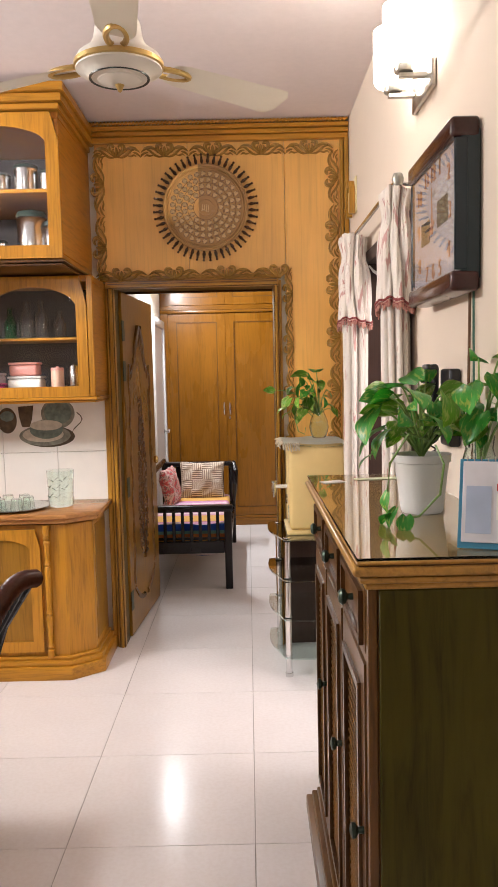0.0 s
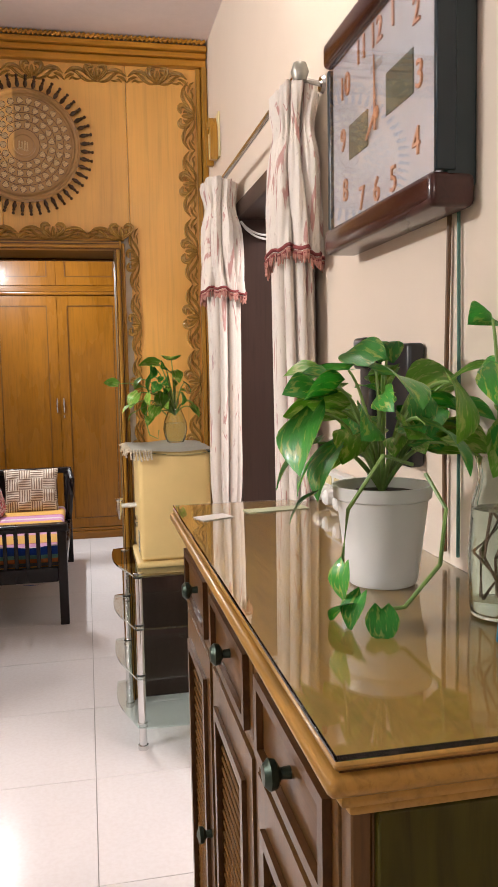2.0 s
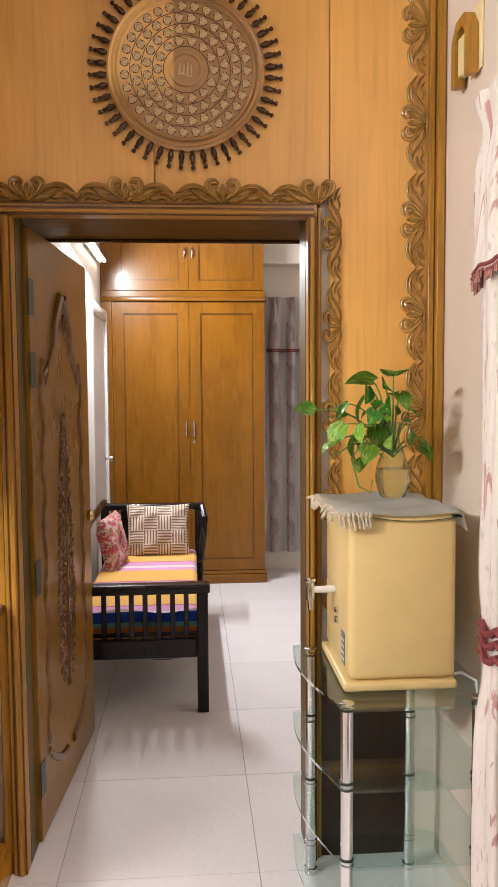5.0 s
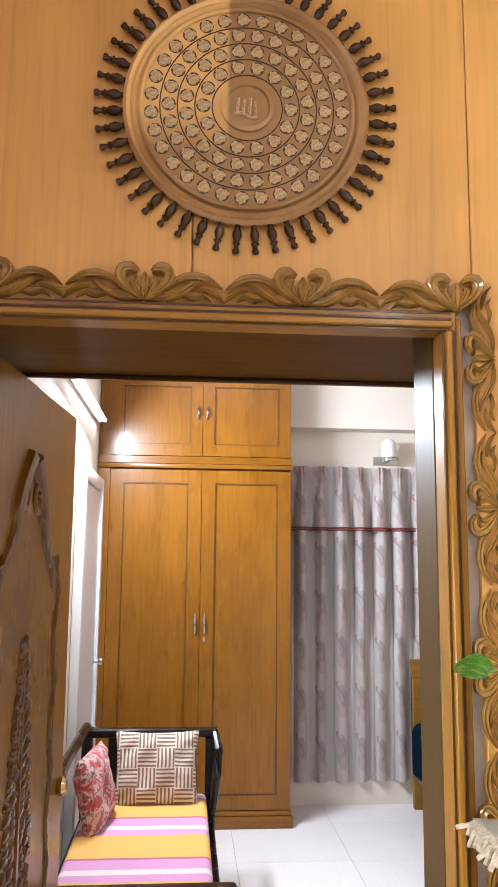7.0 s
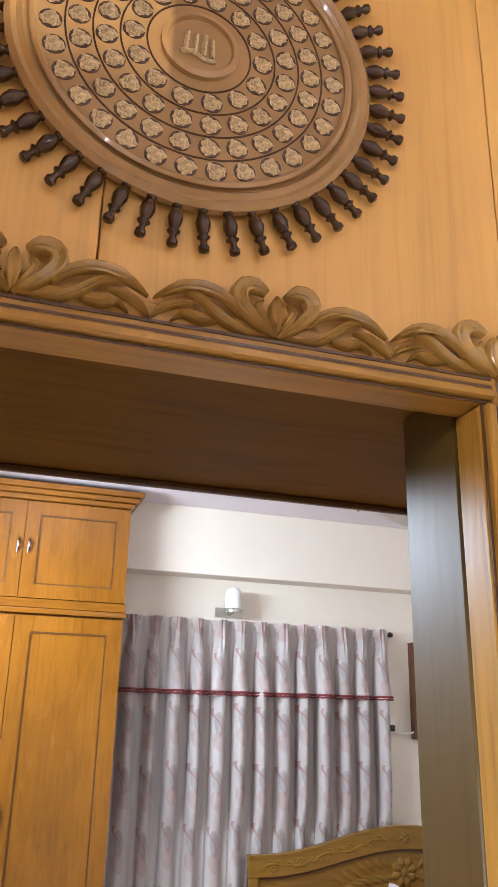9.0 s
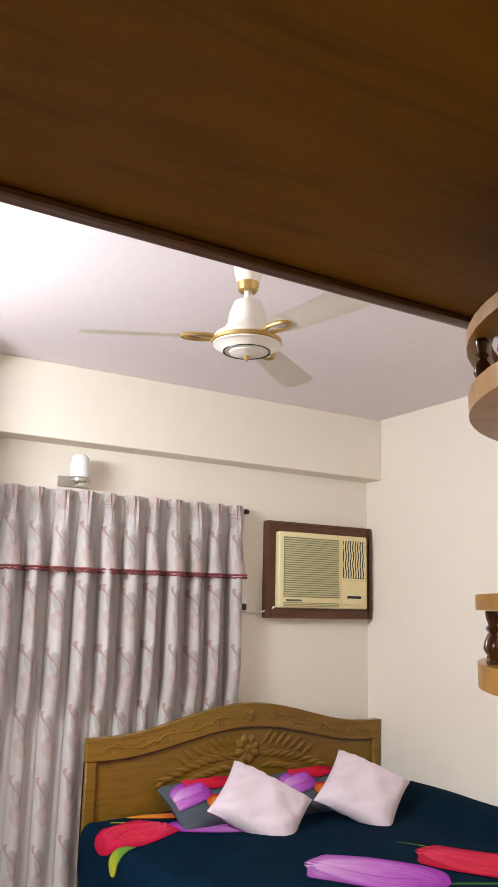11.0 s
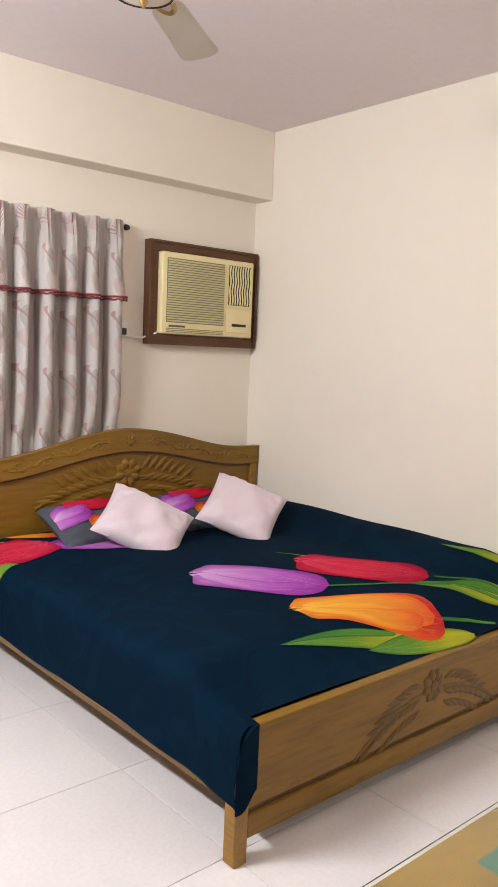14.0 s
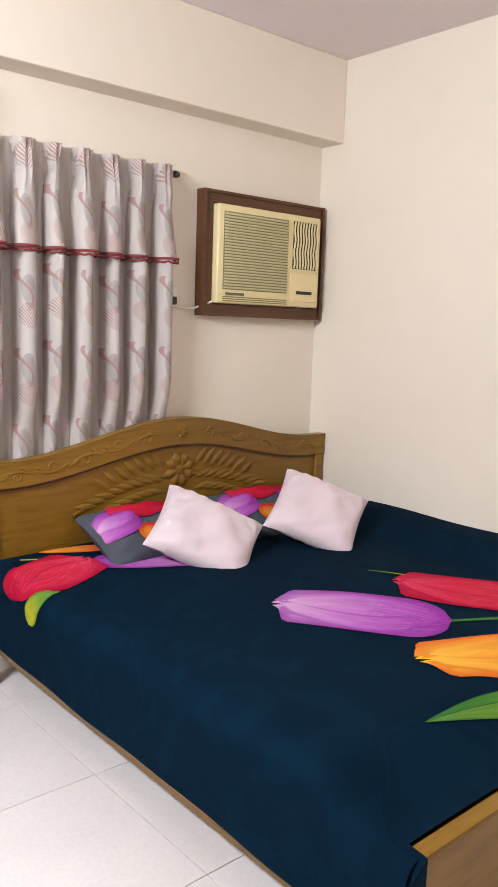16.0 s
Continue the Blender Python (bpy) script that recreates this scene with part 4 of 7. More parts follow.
# glass stand and water filter
st = thing("glass_stand", "tiered greenish glass stand on chrome tubes", "stand", (0.40, 4.55, 0))


def glass_shelf(z):
    pts = [(0.55, 4.80), (0.58, 4.77), (0.60, 4.31), (0.57, 4.285), (0.215, 4.285), (0.175, 4.305)] + [(0.112 - 0.02 * math.sin(math.pi * k / 8) + 0.065 * (1 - k / 8) ** 2.0, 4.32 + 0.48 * k / 8) for k in range(1, 9)] + [(0.15, 4.815)]
    bm = prism(pts, 0.008)
    bm.transform(Matrix(((1, 0, 0, 0), (0, 0, 1, 0), (0, 1, 0, z), (0, 0, 0, 1))))
    return bm


for z in (0.732, 0.515, 0.305, 0.10):
    part("shelf", glass_shelf(z), GREENGLASS, st, "greenish tempered glass shelf")
for x, y in ((0.195, 4.325), (0.555, 4.34), (0.165, 4.765), (0.488, 4.768)):
    lg = part("leg", lathe([(0.021, 0), (0.021, 0.02), (0.0165, 0.022), (0.0165, 0.238)] + [(0.0165, 0.250), (0.0165, 0.473), (0.0165, 0.485), (0.0165, 0.731)], (x, y, 0), 18), CHROME, st)
    for z in (0.092, 0.109, 0.297, 0.314, 0.507, 0.524, 0.722):
        part("collar", lathe([(0.0168, 0), (0.0195, 0.001), (0.0195, 0.006), (0.0168, 0.007)], (x, y, z), 18), DARKMETAL if z > 0.3 else CHROME, lg)
    part("cap", lathe([(0.02, 0.7405), (0.02, 0.743), (0.016, 0.745), (0, 0.745)], (x, y, 0), 18), CHROME, lg)
wf = thing("water_filter", "cream plastic water filter with a white tap on the glass stand", "water filter", (0.37, 4.6, 0.7405))
part("body", box(0.215, 0.515, 4.405, 4.765, 0.766, 1.222, 0.022, 3), CREAMBOX, wf)
part("base", box(0.20, 0.517, 4.395, 4.768, 0.7405, 0.7655, 0.010, 3), CREAMBOX, wf)
part("seam", box(0.5155, 0.518, 4.43, 4.44, 0.76, 1.21, 0.0005), IVORY, wf)
tp = part("tap", tube([(0.214, 4.60, 0.975), (0.15, 4.60, 0.975), (0.138, 4.60, 0.972)], [0.011, 0.010, 0.012], 12), WHITEPL, wf, "white plastic tap")
part("valve", join(lathe([(0.012, -0.03), (0.014, 0), (0.010, 0.02), (0.016, 0.026), (0.016, 0.034), (0, 0.036)], (0.140, 4.60, 0.975), 14), lathe([(0.006, -0.06), (0.009, -0.03)], (0.140, 4.60, 0.975), 12)), CHROME, tp, "chrome spout and cross handle")
for z in (0.925, 0.895):
    part("button", lathe([(0.012, 0), (0.012, 0.006), (0.007, 0.010), (0, 0.010)], (0.2145, 4.56, z), 14, pose(0, 0, 0, 0, -90)), CHROME, wf)
stk = part("sticker", box(0.2135, 0.2148, 4.455, 4.50, 0.795, 0.885, 0), plain("blue_grey_sticker", (0.13, 0.17, 0.21), 0.4), wf, "small blue-grey sticker with bars")
for k in range(4):
    part("print_bar", box(0.2125, 0.2133, 4.46, 4.492, 0.805 + 0.018 * k, 0.813 + 0.018 * k, 0), WHITEPL, stk)
part("cord", tube([(0.517, 4.47, 0.755), (0.55, 4.46, 0.762), (0.585, 4.44, 0.745), (0.592, 4.43, 0.66), (0.594, 4.44, 0.40)], 0.0045, 8), WHITEPL, wf, "white power cord")
cl = thing("cloth", "folded grey-green cloth with a cream fringe on the filter", "cloth", (0.37, 4.6, 1.222))
CLOTH = cloth("grey_green_cloth", (0.76, 0.75, 0.66), (0.70, 0.70, 0.61), None, 9, (1, 1, 1))


def drape(u, v):
    x, y = 0.185 + 0.38 * u, 4.40 + 0.385 * v
    over = max(0, x - 0.517)
    z = 1.231 + 0.004 * math.sin(9 * u + 3 * v) + 0.003 * math.sin(14 * v)
    if over > 0:
        x, z = 0.517 + over * 0.35 + 0.008, z - over * 1.05
    if v < 0.08:
        z -= 0.006
    return (x, y, z)


part("fold", sheet(drape, 26, 14, 0.006), CLOTH, cl)
part("under_fold", sheet(lambda u, v: (0.27 + 0.262 * u, 4.398 + 0.05 * v, 1.219 - 0.012 * math.sin(math.pi * u) - 0.03 * max(0, u - 0.9)), 12, 3, 0.004), plain("dark_green_cloth", (0.10, 0.16, 0.12), 0.9), cl)
fr = []
rng = random.Random(3)
for k in range(26):
    y = 4.40 + 0.015 * k
    fr.append(tube([(0.19, y, 1.231), (0.172 + rng.uniform(-0.006, 0.006), y + rng.uniform(-0.008, 0.008), 1.228), (0.165 + rng.uniform(-0.01, 0.008), y + rng.uniform(-0.012, 0.012), 1.212 + rng.uniform(-0.012, 0.01))], 0.0045, 5))
for k in range(8):
    x = 0.19 + 0.012 * k
    fr.append(tube([(x, 4.402, 1.231), (x + rng.uniform(-0.006, 0.006), 4.388, 1.222), (x + rng.uniform(-0.008, 0.008), 4.386, 1.195 + rng.uniform(-0.008, 0.01))], 0.0045, 5))
part("fringe", join(*fr), plain("cream_fringe", (0.72, 0.62, 0.46), 0.9, 0, 0.3, 90), cl)


# plants
def leaf_mesh(name):
    """Heart-shaped pothos leaf along +x, with a folded midrib."""
    rows, bm, n = [], bmesh.new(), 9
    for i in range(n + 1):
        u = i / n
        w = 0.46 * (math.sin(math.pi * min(1, u * 0.93 + 0.07)) ** 0.75) * (1.15 - 0.55 * u)
        zc = 0.10 * math.sin(math.pi * u) - 0.16 * u * u
        row = []
        for j in range(-3, 4):
            s = j / 3
            back = -0.16 * (1 - u) ** 6 * abs(s)
            row.append(bm.verts.new((u + back, s * w, zc + 0.13 * abs(s) * w * 2 - 0.10 * s * s * w + 0.012 * math.sin(7 * u + 2 * s))))
        rows.append(row)
    for a, b in zip(rows, rows[1:]):
        for k in range(6):
            bm.faces.new((a[k], b[k], b[k + 1], a[k + 1]))
    bmesh.ops.solidify(bm, geom=list(bm.faces), thickness=0.012)
    return bm


def pothos(th, base, tips, seed, lime):
    """Stems from base to each tip (x, y, z, leaf size, tilt), each ending in a leaf, with smaller leaves on the way."""
    rng = random.Random(seed)
    meshes = []
    for mat in (LEAFGREEN, LEAFLIME):
        bm = leaf_mesh("leaf")
        bmesh.ops.recalc_face_normals(bm, faces=bm.faces)
        me = bpy.data.meshes.new("leaf")
        bm.to_mesh(me)
        bm.free()
        for p in me.polygons:
            p.use_smooth = True
        me.materials.append(mat)
        meshes.append(me)
    inv = AT[th].inverted()
    b = Vector(base)
    for x, y, z, size, tilt in tips:
        e = Vector((x, y, z))
        mid = (b + e) / 2 + Vector((0, 0, 0.35 * (e - b).length * (1 if e.z > b.z - 0.05 else 1.2)))
        pts = [(1 - u) ** 2 * b + 2 * u * (1 - u) * mid + u * u * e for u in [k / 10 for k in range(11)]]
        part("stem", tube(pts, [0.0036 - 0.0016 * k / 10 for k in range(11)], 6), STEM, th)
        for u, sc in ((1.0, 1.0),) + (((0.62, 0.55),) if rng.random() < 0.6 else ()):
            c = pts[round(u * 10)]
            away = (e - b)
            yaw = math.atan2(away.y, away.x) + rng.uniform(-0.7, 0.7)
            ob = new("leaf", meshes[1 if rng.random() < lime else 0])
            ob.parent = th
            ob.matrix_basis = inv @ Matrix.Translation(c) @ Matrix.Rotation(yaw, 4, "Z") @ Matrix.Rotation(radians(tilt - 18 + rng.uniform(-30, 22)), 4, "Y") @ Matrix.Rotation(rng.uniform(-1.0, 1.0), 4, "X") @ Matrix.Scale(size * sc, 4)
            AT[ob] = AT[th]


def vase_body(th, x, y, z, prof, name="vase"):
    outer = prof
    inner = [(max(r - 0.003, 0.001), h + (0.004 if k == 0 else 0)) for k, (r, h) in enumerate(prof)]
    part(name, lathe([(0, 0)] + outer + inner[::-1] + [(0, inner[0][1])], (x, y, z), 28), GLASS, th, "clear glass vase")


VX, VY, VZ = 0.40, 4.66, 1.238
v1 = thing("vase_plant", "pothos cuttings in a clear glass vase on the filter", "plant", (VX, VY, VZ), "pothos plants")
vase_body(v1, VX, VY, VZ, [(0.036, 0), (0.046, 0.02), (0.054, 0.055), (0.050, 0.09), (0.030, 0.14), (0.020, 0.17), (0.019, 0.20), (0.028, 0.225)])
part("water", lathe([(0, 0.006), (0.034, 0.006), (0.043, 0.02), (0.0505, 0.055), (0.048, 0.085), (0, 0.085)], (VX, VY, VZ), 28), WATER, v1)
pothos(v1, (VX, VY, VZ + 0.12), [(0.385, 4.60, 1.60, 0.10, 15), (0.33, 4.62, 1.585, 0.085, 40), (0.30, 4.60, 1.535, 0.08, 70), (0.235, 4.58, 1.46, 0.075, 75), (0.20, 4.55, 1.41, 0.05, 60), (0.27, 4.60, 1.42, 0.065, 80), (0.31, 4.57, 1.40, 0.07, 75), (0.34, 4.60, 1.46, 0.075, 75), (0.42, 4.58, 1.46, 0.065, 80), (0.45, 4.60, 1.42, 0.075, 85), (0.465, 4.60, 1.395, 0.06, 80), (0.29, 4.58, 1.36, 0.05, 60), (0.15, 4.60, 1.50, 0.06, 20), (0.36, 4.60, 1.52, 0.07, 60), (0.25, 4.60, 1.52, 0.06, 70), (0.32, 4.55, 1.50, 0.06, 70), (0.28, 4.56, 1.46, 0.055, 75), (0.37, 4.56, 1.43, 0.06, 80), (0.40, 4.58, 1.55, 0.06, 50), (0.44, 4.62, 1.50, 0.055, 60), (0.22, 4.57, 1.38, 0.045, 70), (0.35, 4.56, 1.57, 0.07, 40), (0.30, 4.56, 1.57, 0.06, 50)], 11, 0.45)
part("trailing_stem", tube([(0.36, 4.62, 1.36), (0.30, 4.60, 1.42), (0.26, 4.59, 1.36), (0.28, 4.58, 1.28), (0.315, 4.58, 1.262), (0.32, 4.58, 1.30)], [0.003] * 6, 6), STEM, v1)

# ---- sideboard ----
sb = thing("shoe_cabinet", "tall dark wooden shoe cabinet with louvred doors", "cabinet", (0.42, 2.4, 0))
SX0, SY0, SY1 = 0.240, 1.822, 3.032
part("body", box(SX0 + 0.02, EAST - 0.004, SY0 + 0.002, SY1, 0.09, 1.163, 0.002), MAHOG_Z, sb)
part("end_panel", box(SX0 + 0.022, EAST - 0.006, SY0 - 0.012, SY0 + 0.001, 0.09, 1.163, 0.002), SIDE_OLIVE, sb, "olive brown veneered end panel")
part("plinth", join(box(SX0 - 0.05, EAST - 0.004, SY0 - 0.05, SY1 + 0.02, 0, 0.055, 0.006, 2), box(SX0 - 0.03, EAST - 0.004, SY0 - 0.03, SY1 + 0.01, 0.056, 0.075, 0.004), box(SX0 - 0.012, EAST - 0.004, SY0 - 0.02, SY1 + 0.005, 0.076, 0.09, 0.004)), MAHOG, sb)
part("top", join(box(0.221, EAST - 0.004, 1.794, 3.057, 1.179, 1.193, 0.006, 2), box(0.206, EAST - 0.004, 1.780, 3.070, 1.196, 1.215, 0.009, 3), box(0.214, EAST - 0.004, 1.788, 3.062, 1.218, 1.2265, 0.003), box(0.233, EAST - 0.004, 1.807, 3.042, 1.164, 1.178, 0.005, 2)), TOPWOOD, sb, "moulded golden brown top")
# dark inset strips deepen the shade between the steps of the top
part("groove_shade", join(box(0.228, EAST - 0.006, 1.802, 3.048, 1.1935, 1.1955, 0), box(0.2195, EAST - 0.006, 1.792, 3.058, 1.2155, 1.2175, 0)), DARKCARVE, sb)
part("glass_top", box(0.214, EAST - 0.006, 1.787, 3.060, 1.2275, 1.2335, 0.0015), clear("table_glass", (0.93, 0.97, 0.95), 0.01), sb, "clear glass sheet on the top")
cols = ((2.652, 3.002), (2.250, 2.622), (1.852, 2.220))
for a, b in ((3.002, SY1), (2.622, 2.652), (2.220, 2.250), (SY0, 1.852)):
    part("stile", box(SX0, SX0 + 0.02, a, b, 0.09, 1.163, 0.002), MAHOG_Z, sb)
for a, b in cols:
    for z0, z1 in ((0.09, 0.115), (0.997, 1.015), (1.158, 1.163)):
        part("rail", box(SX0 + 0.001, SX0 + 0.02, a + 0.001, b - 0.001, z0, z1, 0.001), MAHOG, sb)
for a, b in cols:
    dr = part("drawer", box(SX0 - 0.002, SX0 + 0.018, a + 0.004, b - 0.004, 1.018, 1.155, 0.004, 2), MAHOG, sb)
    M = Matrix(((0, 1, 0, 0), (1, 0, 0, 0), (0, 0, 1, 0), (0, 0, 0, 1)))
    rim = ring_prism([(a + 0.04, 1.045), (b - 0.04, 1.045), (b - 0.04, 1.129), (a + 0.04, 1.129)], [(a + 0.022, 1.029), (b - 0.022, 1.029), (b - 0.022, 1.145), (a + 0.022, 1.145)], SX0 - 0.012, SX0 - 0.0025)
    rim.transform(M)
    part("moulding", rim, DARKCARVE, dr)
    part("knob", lathe([(0.008, 0), (0.007, 0.012), (0.017, 0.018), (0.019, 0.026), (0.012, 0.033), (0, 0.034)], (SX0 - 0.002, (a + b) / 2, 1.087), 16, pose(0, 0, 0, 0, -90)), HINGE, dr, "dark bronze knob")
    dd = ring_prism([(a + 0.062, 0.18), (b - 0.062, 0.18), (b - 0.062, 0.925), (a + 0.062, 0.925)], [(a + 0.004, 0.118), (b - 0.004, 0.118), (b - 0.004, 0.994), (a + 0.004, 0.994)], SX0 - 0.004, SX0 + 0.018)
    dd.transform(M)
    door = part("door", dd, MAHOG_Z, sb)
    rim = ring_prism([(a + 0.07, 0.188), (b - 0.07, 0.188), (b - 0.07, 0.917), (a + 0.07, 0.917)], [(a + 0.05, 0.168), (b - 0.05, 0.168), (b - 0.05, 0.937), (a + 0.05, 0.937)], SX0 - 0.012, SX0 - 0.0045)
    rim.transform(M)
    part("moulding", rim, DARKCARVE, door)
    part("knob", lathe([(0.008, 0), (0.007, 0.012), (0.016, 0.018), (0.017, 0.026), (0, 0.032)], (SX0 - 0.004, a + 0.03, 0.62), 14, pose(0, 0, 0, 0, -90)), HINGE, door, "dark bronze knob")
    bm = box(-0.011, 0.011, a + 0.065, b - 0.065, -0.003, 0.003, 0.001)
    bm.transform(Matrix.Rotation(radians(38), 4, "Y"))
    sl = None
    for k in range(35):
        at = AT[sb].inverted() @ Vector((SX0 + 0.008, 0, 0.195 + 0.0208 * k))
        if sl is None:
            sl = part("slat", bm, MAHOG, door, "", True)
            ob = sl
        else:
            ob = new("slat", sl.data)
            ob.parent = door
        ob.location = (at.x, -AT[sb].translation.y, at.z)

# ---- on and above the sideboard ----
TOPZ = 1.234
for x, y, sx, sy, a, mt, lab in ((0.285, 2.875, 0.075, 0.05, 20, WHITEPL, "small white paper card on the glass top"), (0.44, 2.93, 0.15, 0.045, 8, plain("pale_green_paper", (0.62, 0.66, 0.45), 0.6), "pale green printed slip on the glass top")):
    t = thing("paper_card", lab, "card", (x, y, TOPZ), "papers on the shoe cabinet", a)
    part("sheet", box(-sx / 2, sx / 2, -sy / 2, sy / 2, 0, 0.0015, 0), mt, t, "", True)
POTX, POTY = 0.452, 2.29
pp = thing("potted_pothos", "variegated pothos in a white plastic pot", "plant", (POTX, POTY, TOPZ), "pothos plants")
part("pot", lathe([(0, 0), (0.050, 0), (0.053, 0.004), (0.055, 0.015), (0.069, 0.128), (0.074, 0.131), (0.075, 0.150), (0.071, 0.150), (0.066, 0.131), (0, 0.129)], (POTX, POTY, TOPZ), 32), WHITEPL, pp, "white plastic flower pot")
part("soil", lathe([(0, 0.1305), (0.062, 0.1305), (0.062, 0.135), (0, 0.140)], (POTX, POTY, TOPZ), 20), plain("potting_soil", (0.05, 0.035, 0.025), 0.95, 0, 0.4, 60, 0.6), pp)
rng = random.Random(8)
crown = []
for k in range(30):
    a, el = rng.uniform(0, 2 * math.pi), rng.uniform(0.1, 1.0)
    rr = 0.115 * math.sqrt(1 - 0.5 * el * el) * rng.uniform(0.6, 1.05)
    px, py = POTX - 0.01 + rr * math.cos(a), POTY - 0.03 + rr * math.sin(a)
    crown.append((min(px, 0.575), py, TOPZ + 0.17 + 0.17 * el, rng.uniform(0.06, 0.095), 55 - 50 * el))
crown += [(0.325, 2.22, 1.50, 0.10, 50), (0.345, 2.18, 1.45, 0.075, 80), (0.42, 2.06, 1.49, 0.085, 80), (0.46, 2.08, 1.54, 0.09, 65), (0.38, 2.10, 1.55, 0.09, 55)]
pothos(pp, (POTX, POTY, TOPZ + 0.138), crown, 21, 0.5)
for pts in ([(0.44, 2.15, 1.43), (0.38, 2.10, 1.45), (0.34, 2.12, 1.38), (0.335, 2.13, 1.31)], [(0.45, 2.13, 1.42), (0.46, 2.09, 1.38), (0.45, 2.085, 1.31), (0.40, 2.08, 1.26), (0.36, 2.09, 1.255)]):
    part("runner", tube(pts, 0.0028, 6), STEM, pp)
inv = AT[pp].inverted()
small = [o.data for o in pp.children if o.name.startswith("leaf")][:2]
for k, (x, y, z, yaw, tl) in enumerate(((0.335, 2.12, 1.31, 200, 80), (0.30, 2.13, 1.40, 160, 40), (0.35, 2.10, 1.275, 200, 60), (0.37, 2.08, 1.26, 250, 50), (0.34, 2.10, 1.262, 120, 30))):
    ob = new("leaf", small[k % 2])
    ob.parent = pp
    ob.matrix_basis = inv @ pose(x, y, z, 0, tl, yaw) @ Matrix.Scale(0.05, 4)
V2 = (0.545, 2.10, TOPZ)
v2 = thing("vase_plant", "pothos cuttings rooting in a tall clear glass vase", "plant", V2, "pothos plants")
vase_body(v2, *V2, [(0.040, 0), (0.042, 0.01), (0.045, 0.08), (0.040, 0.15), (0.032, 0.18), (0.036, 0.21)])
part("water", lathe([(0, 0.006), (0.0375, 0.006), (0.0415, 0.08), (0.038, 0.14), (0, 0.14)], V2, 24), WATER, v2)
pothos(v2, (V2[0], V2[1], V2[2] + 0.12), [(0.50, 2.02, 1.56, 0.085, 70), (0.55, 2.00, 1.58, 0.09, 60), (0.575, 2.05, 1.62, 0.08, 30), (0.56, 2.16, 1.62, 0.07, 20), (0.58, 1.98, 1.50, 0.085, 75), (0.52, 2.00, 1.50, 0.08, 80), (0.585, 1.95, 1.60, 0.07, 40), (0.53, 2.05, 1.48, 0.07, 80), (0.56, 2.04, 1.54, 0.08, 60), (0.58, 2.10, 1.57, 0.07, 50)], 33, 0.35)
part("roots", join(*[tube([(V2[0] + 0.012 * math.cos(k), V2[1] + 0.012 * math.sin(k), V2[2] + 0.14), (V2[0] + 0.028 * math.cos(k * 1.7), V2[1] + 0.028 * math.sin(k * 1.7), V2[2] + 0.08), (V2[0] + 0.02 * math.cos(k * 2.3), V2[1] + 0.02 * math.sin(k * 2.3), V2[2] + 0.02)], 0.002, 5) for k in range(7)]), plain("brown_roots", (0.16, 0.08, 0.04), 0.7), v2)

# desk calendar
ca = thing("desk_calendar", "tent-shaped desk calendar in a blue stand", "calendar", (0.535, 1.90, TOPZ), turn=-20)
BLUE = plain("blue_card", (0.03, 0.22, 0.36), 0.5)
PAPER = plain("calendar_paper", (0.72, 0.74, 0.80), 0.6)
for s, m_ in ((1, Matrix.Rotation(radians(-24), 4, "X")), (-1, Matrix.Rotation(radians(24), 4, "X"))):
    bm = box(-0.085, 0.085, -0.002, 0.002, 0, 0.19, 0.001)
    bm.transform(Matrix.Translation((0, -0.077 * s, 0.001)) @ m_)
    part("stand_board", bm, BLUE, ca, "", True)
bm = box(-0.078, 0.078, -0.006, -0.0025, 0.012, 0.184, 0.001)
bm.transform(Matrix.Translation((0, -0.077, 0.001)) @ Matrix.Rotation(radians(-24), 4, "X"))
pg = part("page", bm, PAPER, ca, "pale printed page", True)
for x0, x1, z0, z1, mt in ((-0.01, 0.07, 0.12, 0.135, plain("red_print", (0.6, 0.06, 0.05), 0.6)), (-0.01, 0.07, 0.06, 0.115, WHITEPL), (-0.005, 0.065, 0.052, 0.058, BLACKPL), (-0.07, -0.02, 0.03, 0.13, plain("pale_blue_print", (0.45, 0.55, 0.72), 0.6)), (0.0, 0.012, 0.022, 0.036, BLACKPL)):
    bm = box(x0, x1, -0.0072, -0.0062, z0, z1, 0)
    bm.transform(Matrix.Translation((0, -0.077, 0.001)) @ Matrix.Rotation(radians(-24), 4, "X"))
    part("print_bar", bm, mt, pg, "", True)
part("ring_binding", join(*[tube([(-0.07 + 0.014 * k, -0.006 * math.cos(a), 0.172 + 0.008 * math.sin(a)) for a in [2 * math.pi * i / 8 for i in range(9)]], 0.0012, 5) for k in range(11)]), STEEL, ca, "", True)

# wall clock
ck = thing("wall_clock", "square wall clock with dark red wooden rails", "clock", (EAST, 2.55, 1.79))
CY0, CY1, CZ0, CZ1, CX = 2.285, 2.815, 1.795, 2.225, 0.548
CLOCKWOOD = wood("dark_red_clock_wood", (0.055, 0.016, 0.014), (12, 1, 12), 0.25, 0.3, 0.4)
part("case", box(CX + 0.004, EAST - 0.002, CY0 + 0.004, CY1 - 0.004, CZ0 + 0.03, CZ1 - 0.03, 0.004), plain("dark_teal_plastic", (0.012, 0.03, 0.038), 0.35), ck)
part("dial", box(CX, CX + 0.0035, CY0 + 0.012, CY1 - 0.012, CZ0 + 0.05, CZ1 - 0.05, 0), plain("grey_silver_dial", (0.52, 0.50, 0.52), 0.35, 0.2), ck, "pale grey dial")
for z0, z1 in ((CZ0, CZ0 + 0.052), (CZ1 - 0.052, CZ1)):
    part("rail", join(box(CX - 0.022, EAST - 0.004, CY0, CY1, z0, z1, 0.012, 3)), CLOCKWOOD, ck)
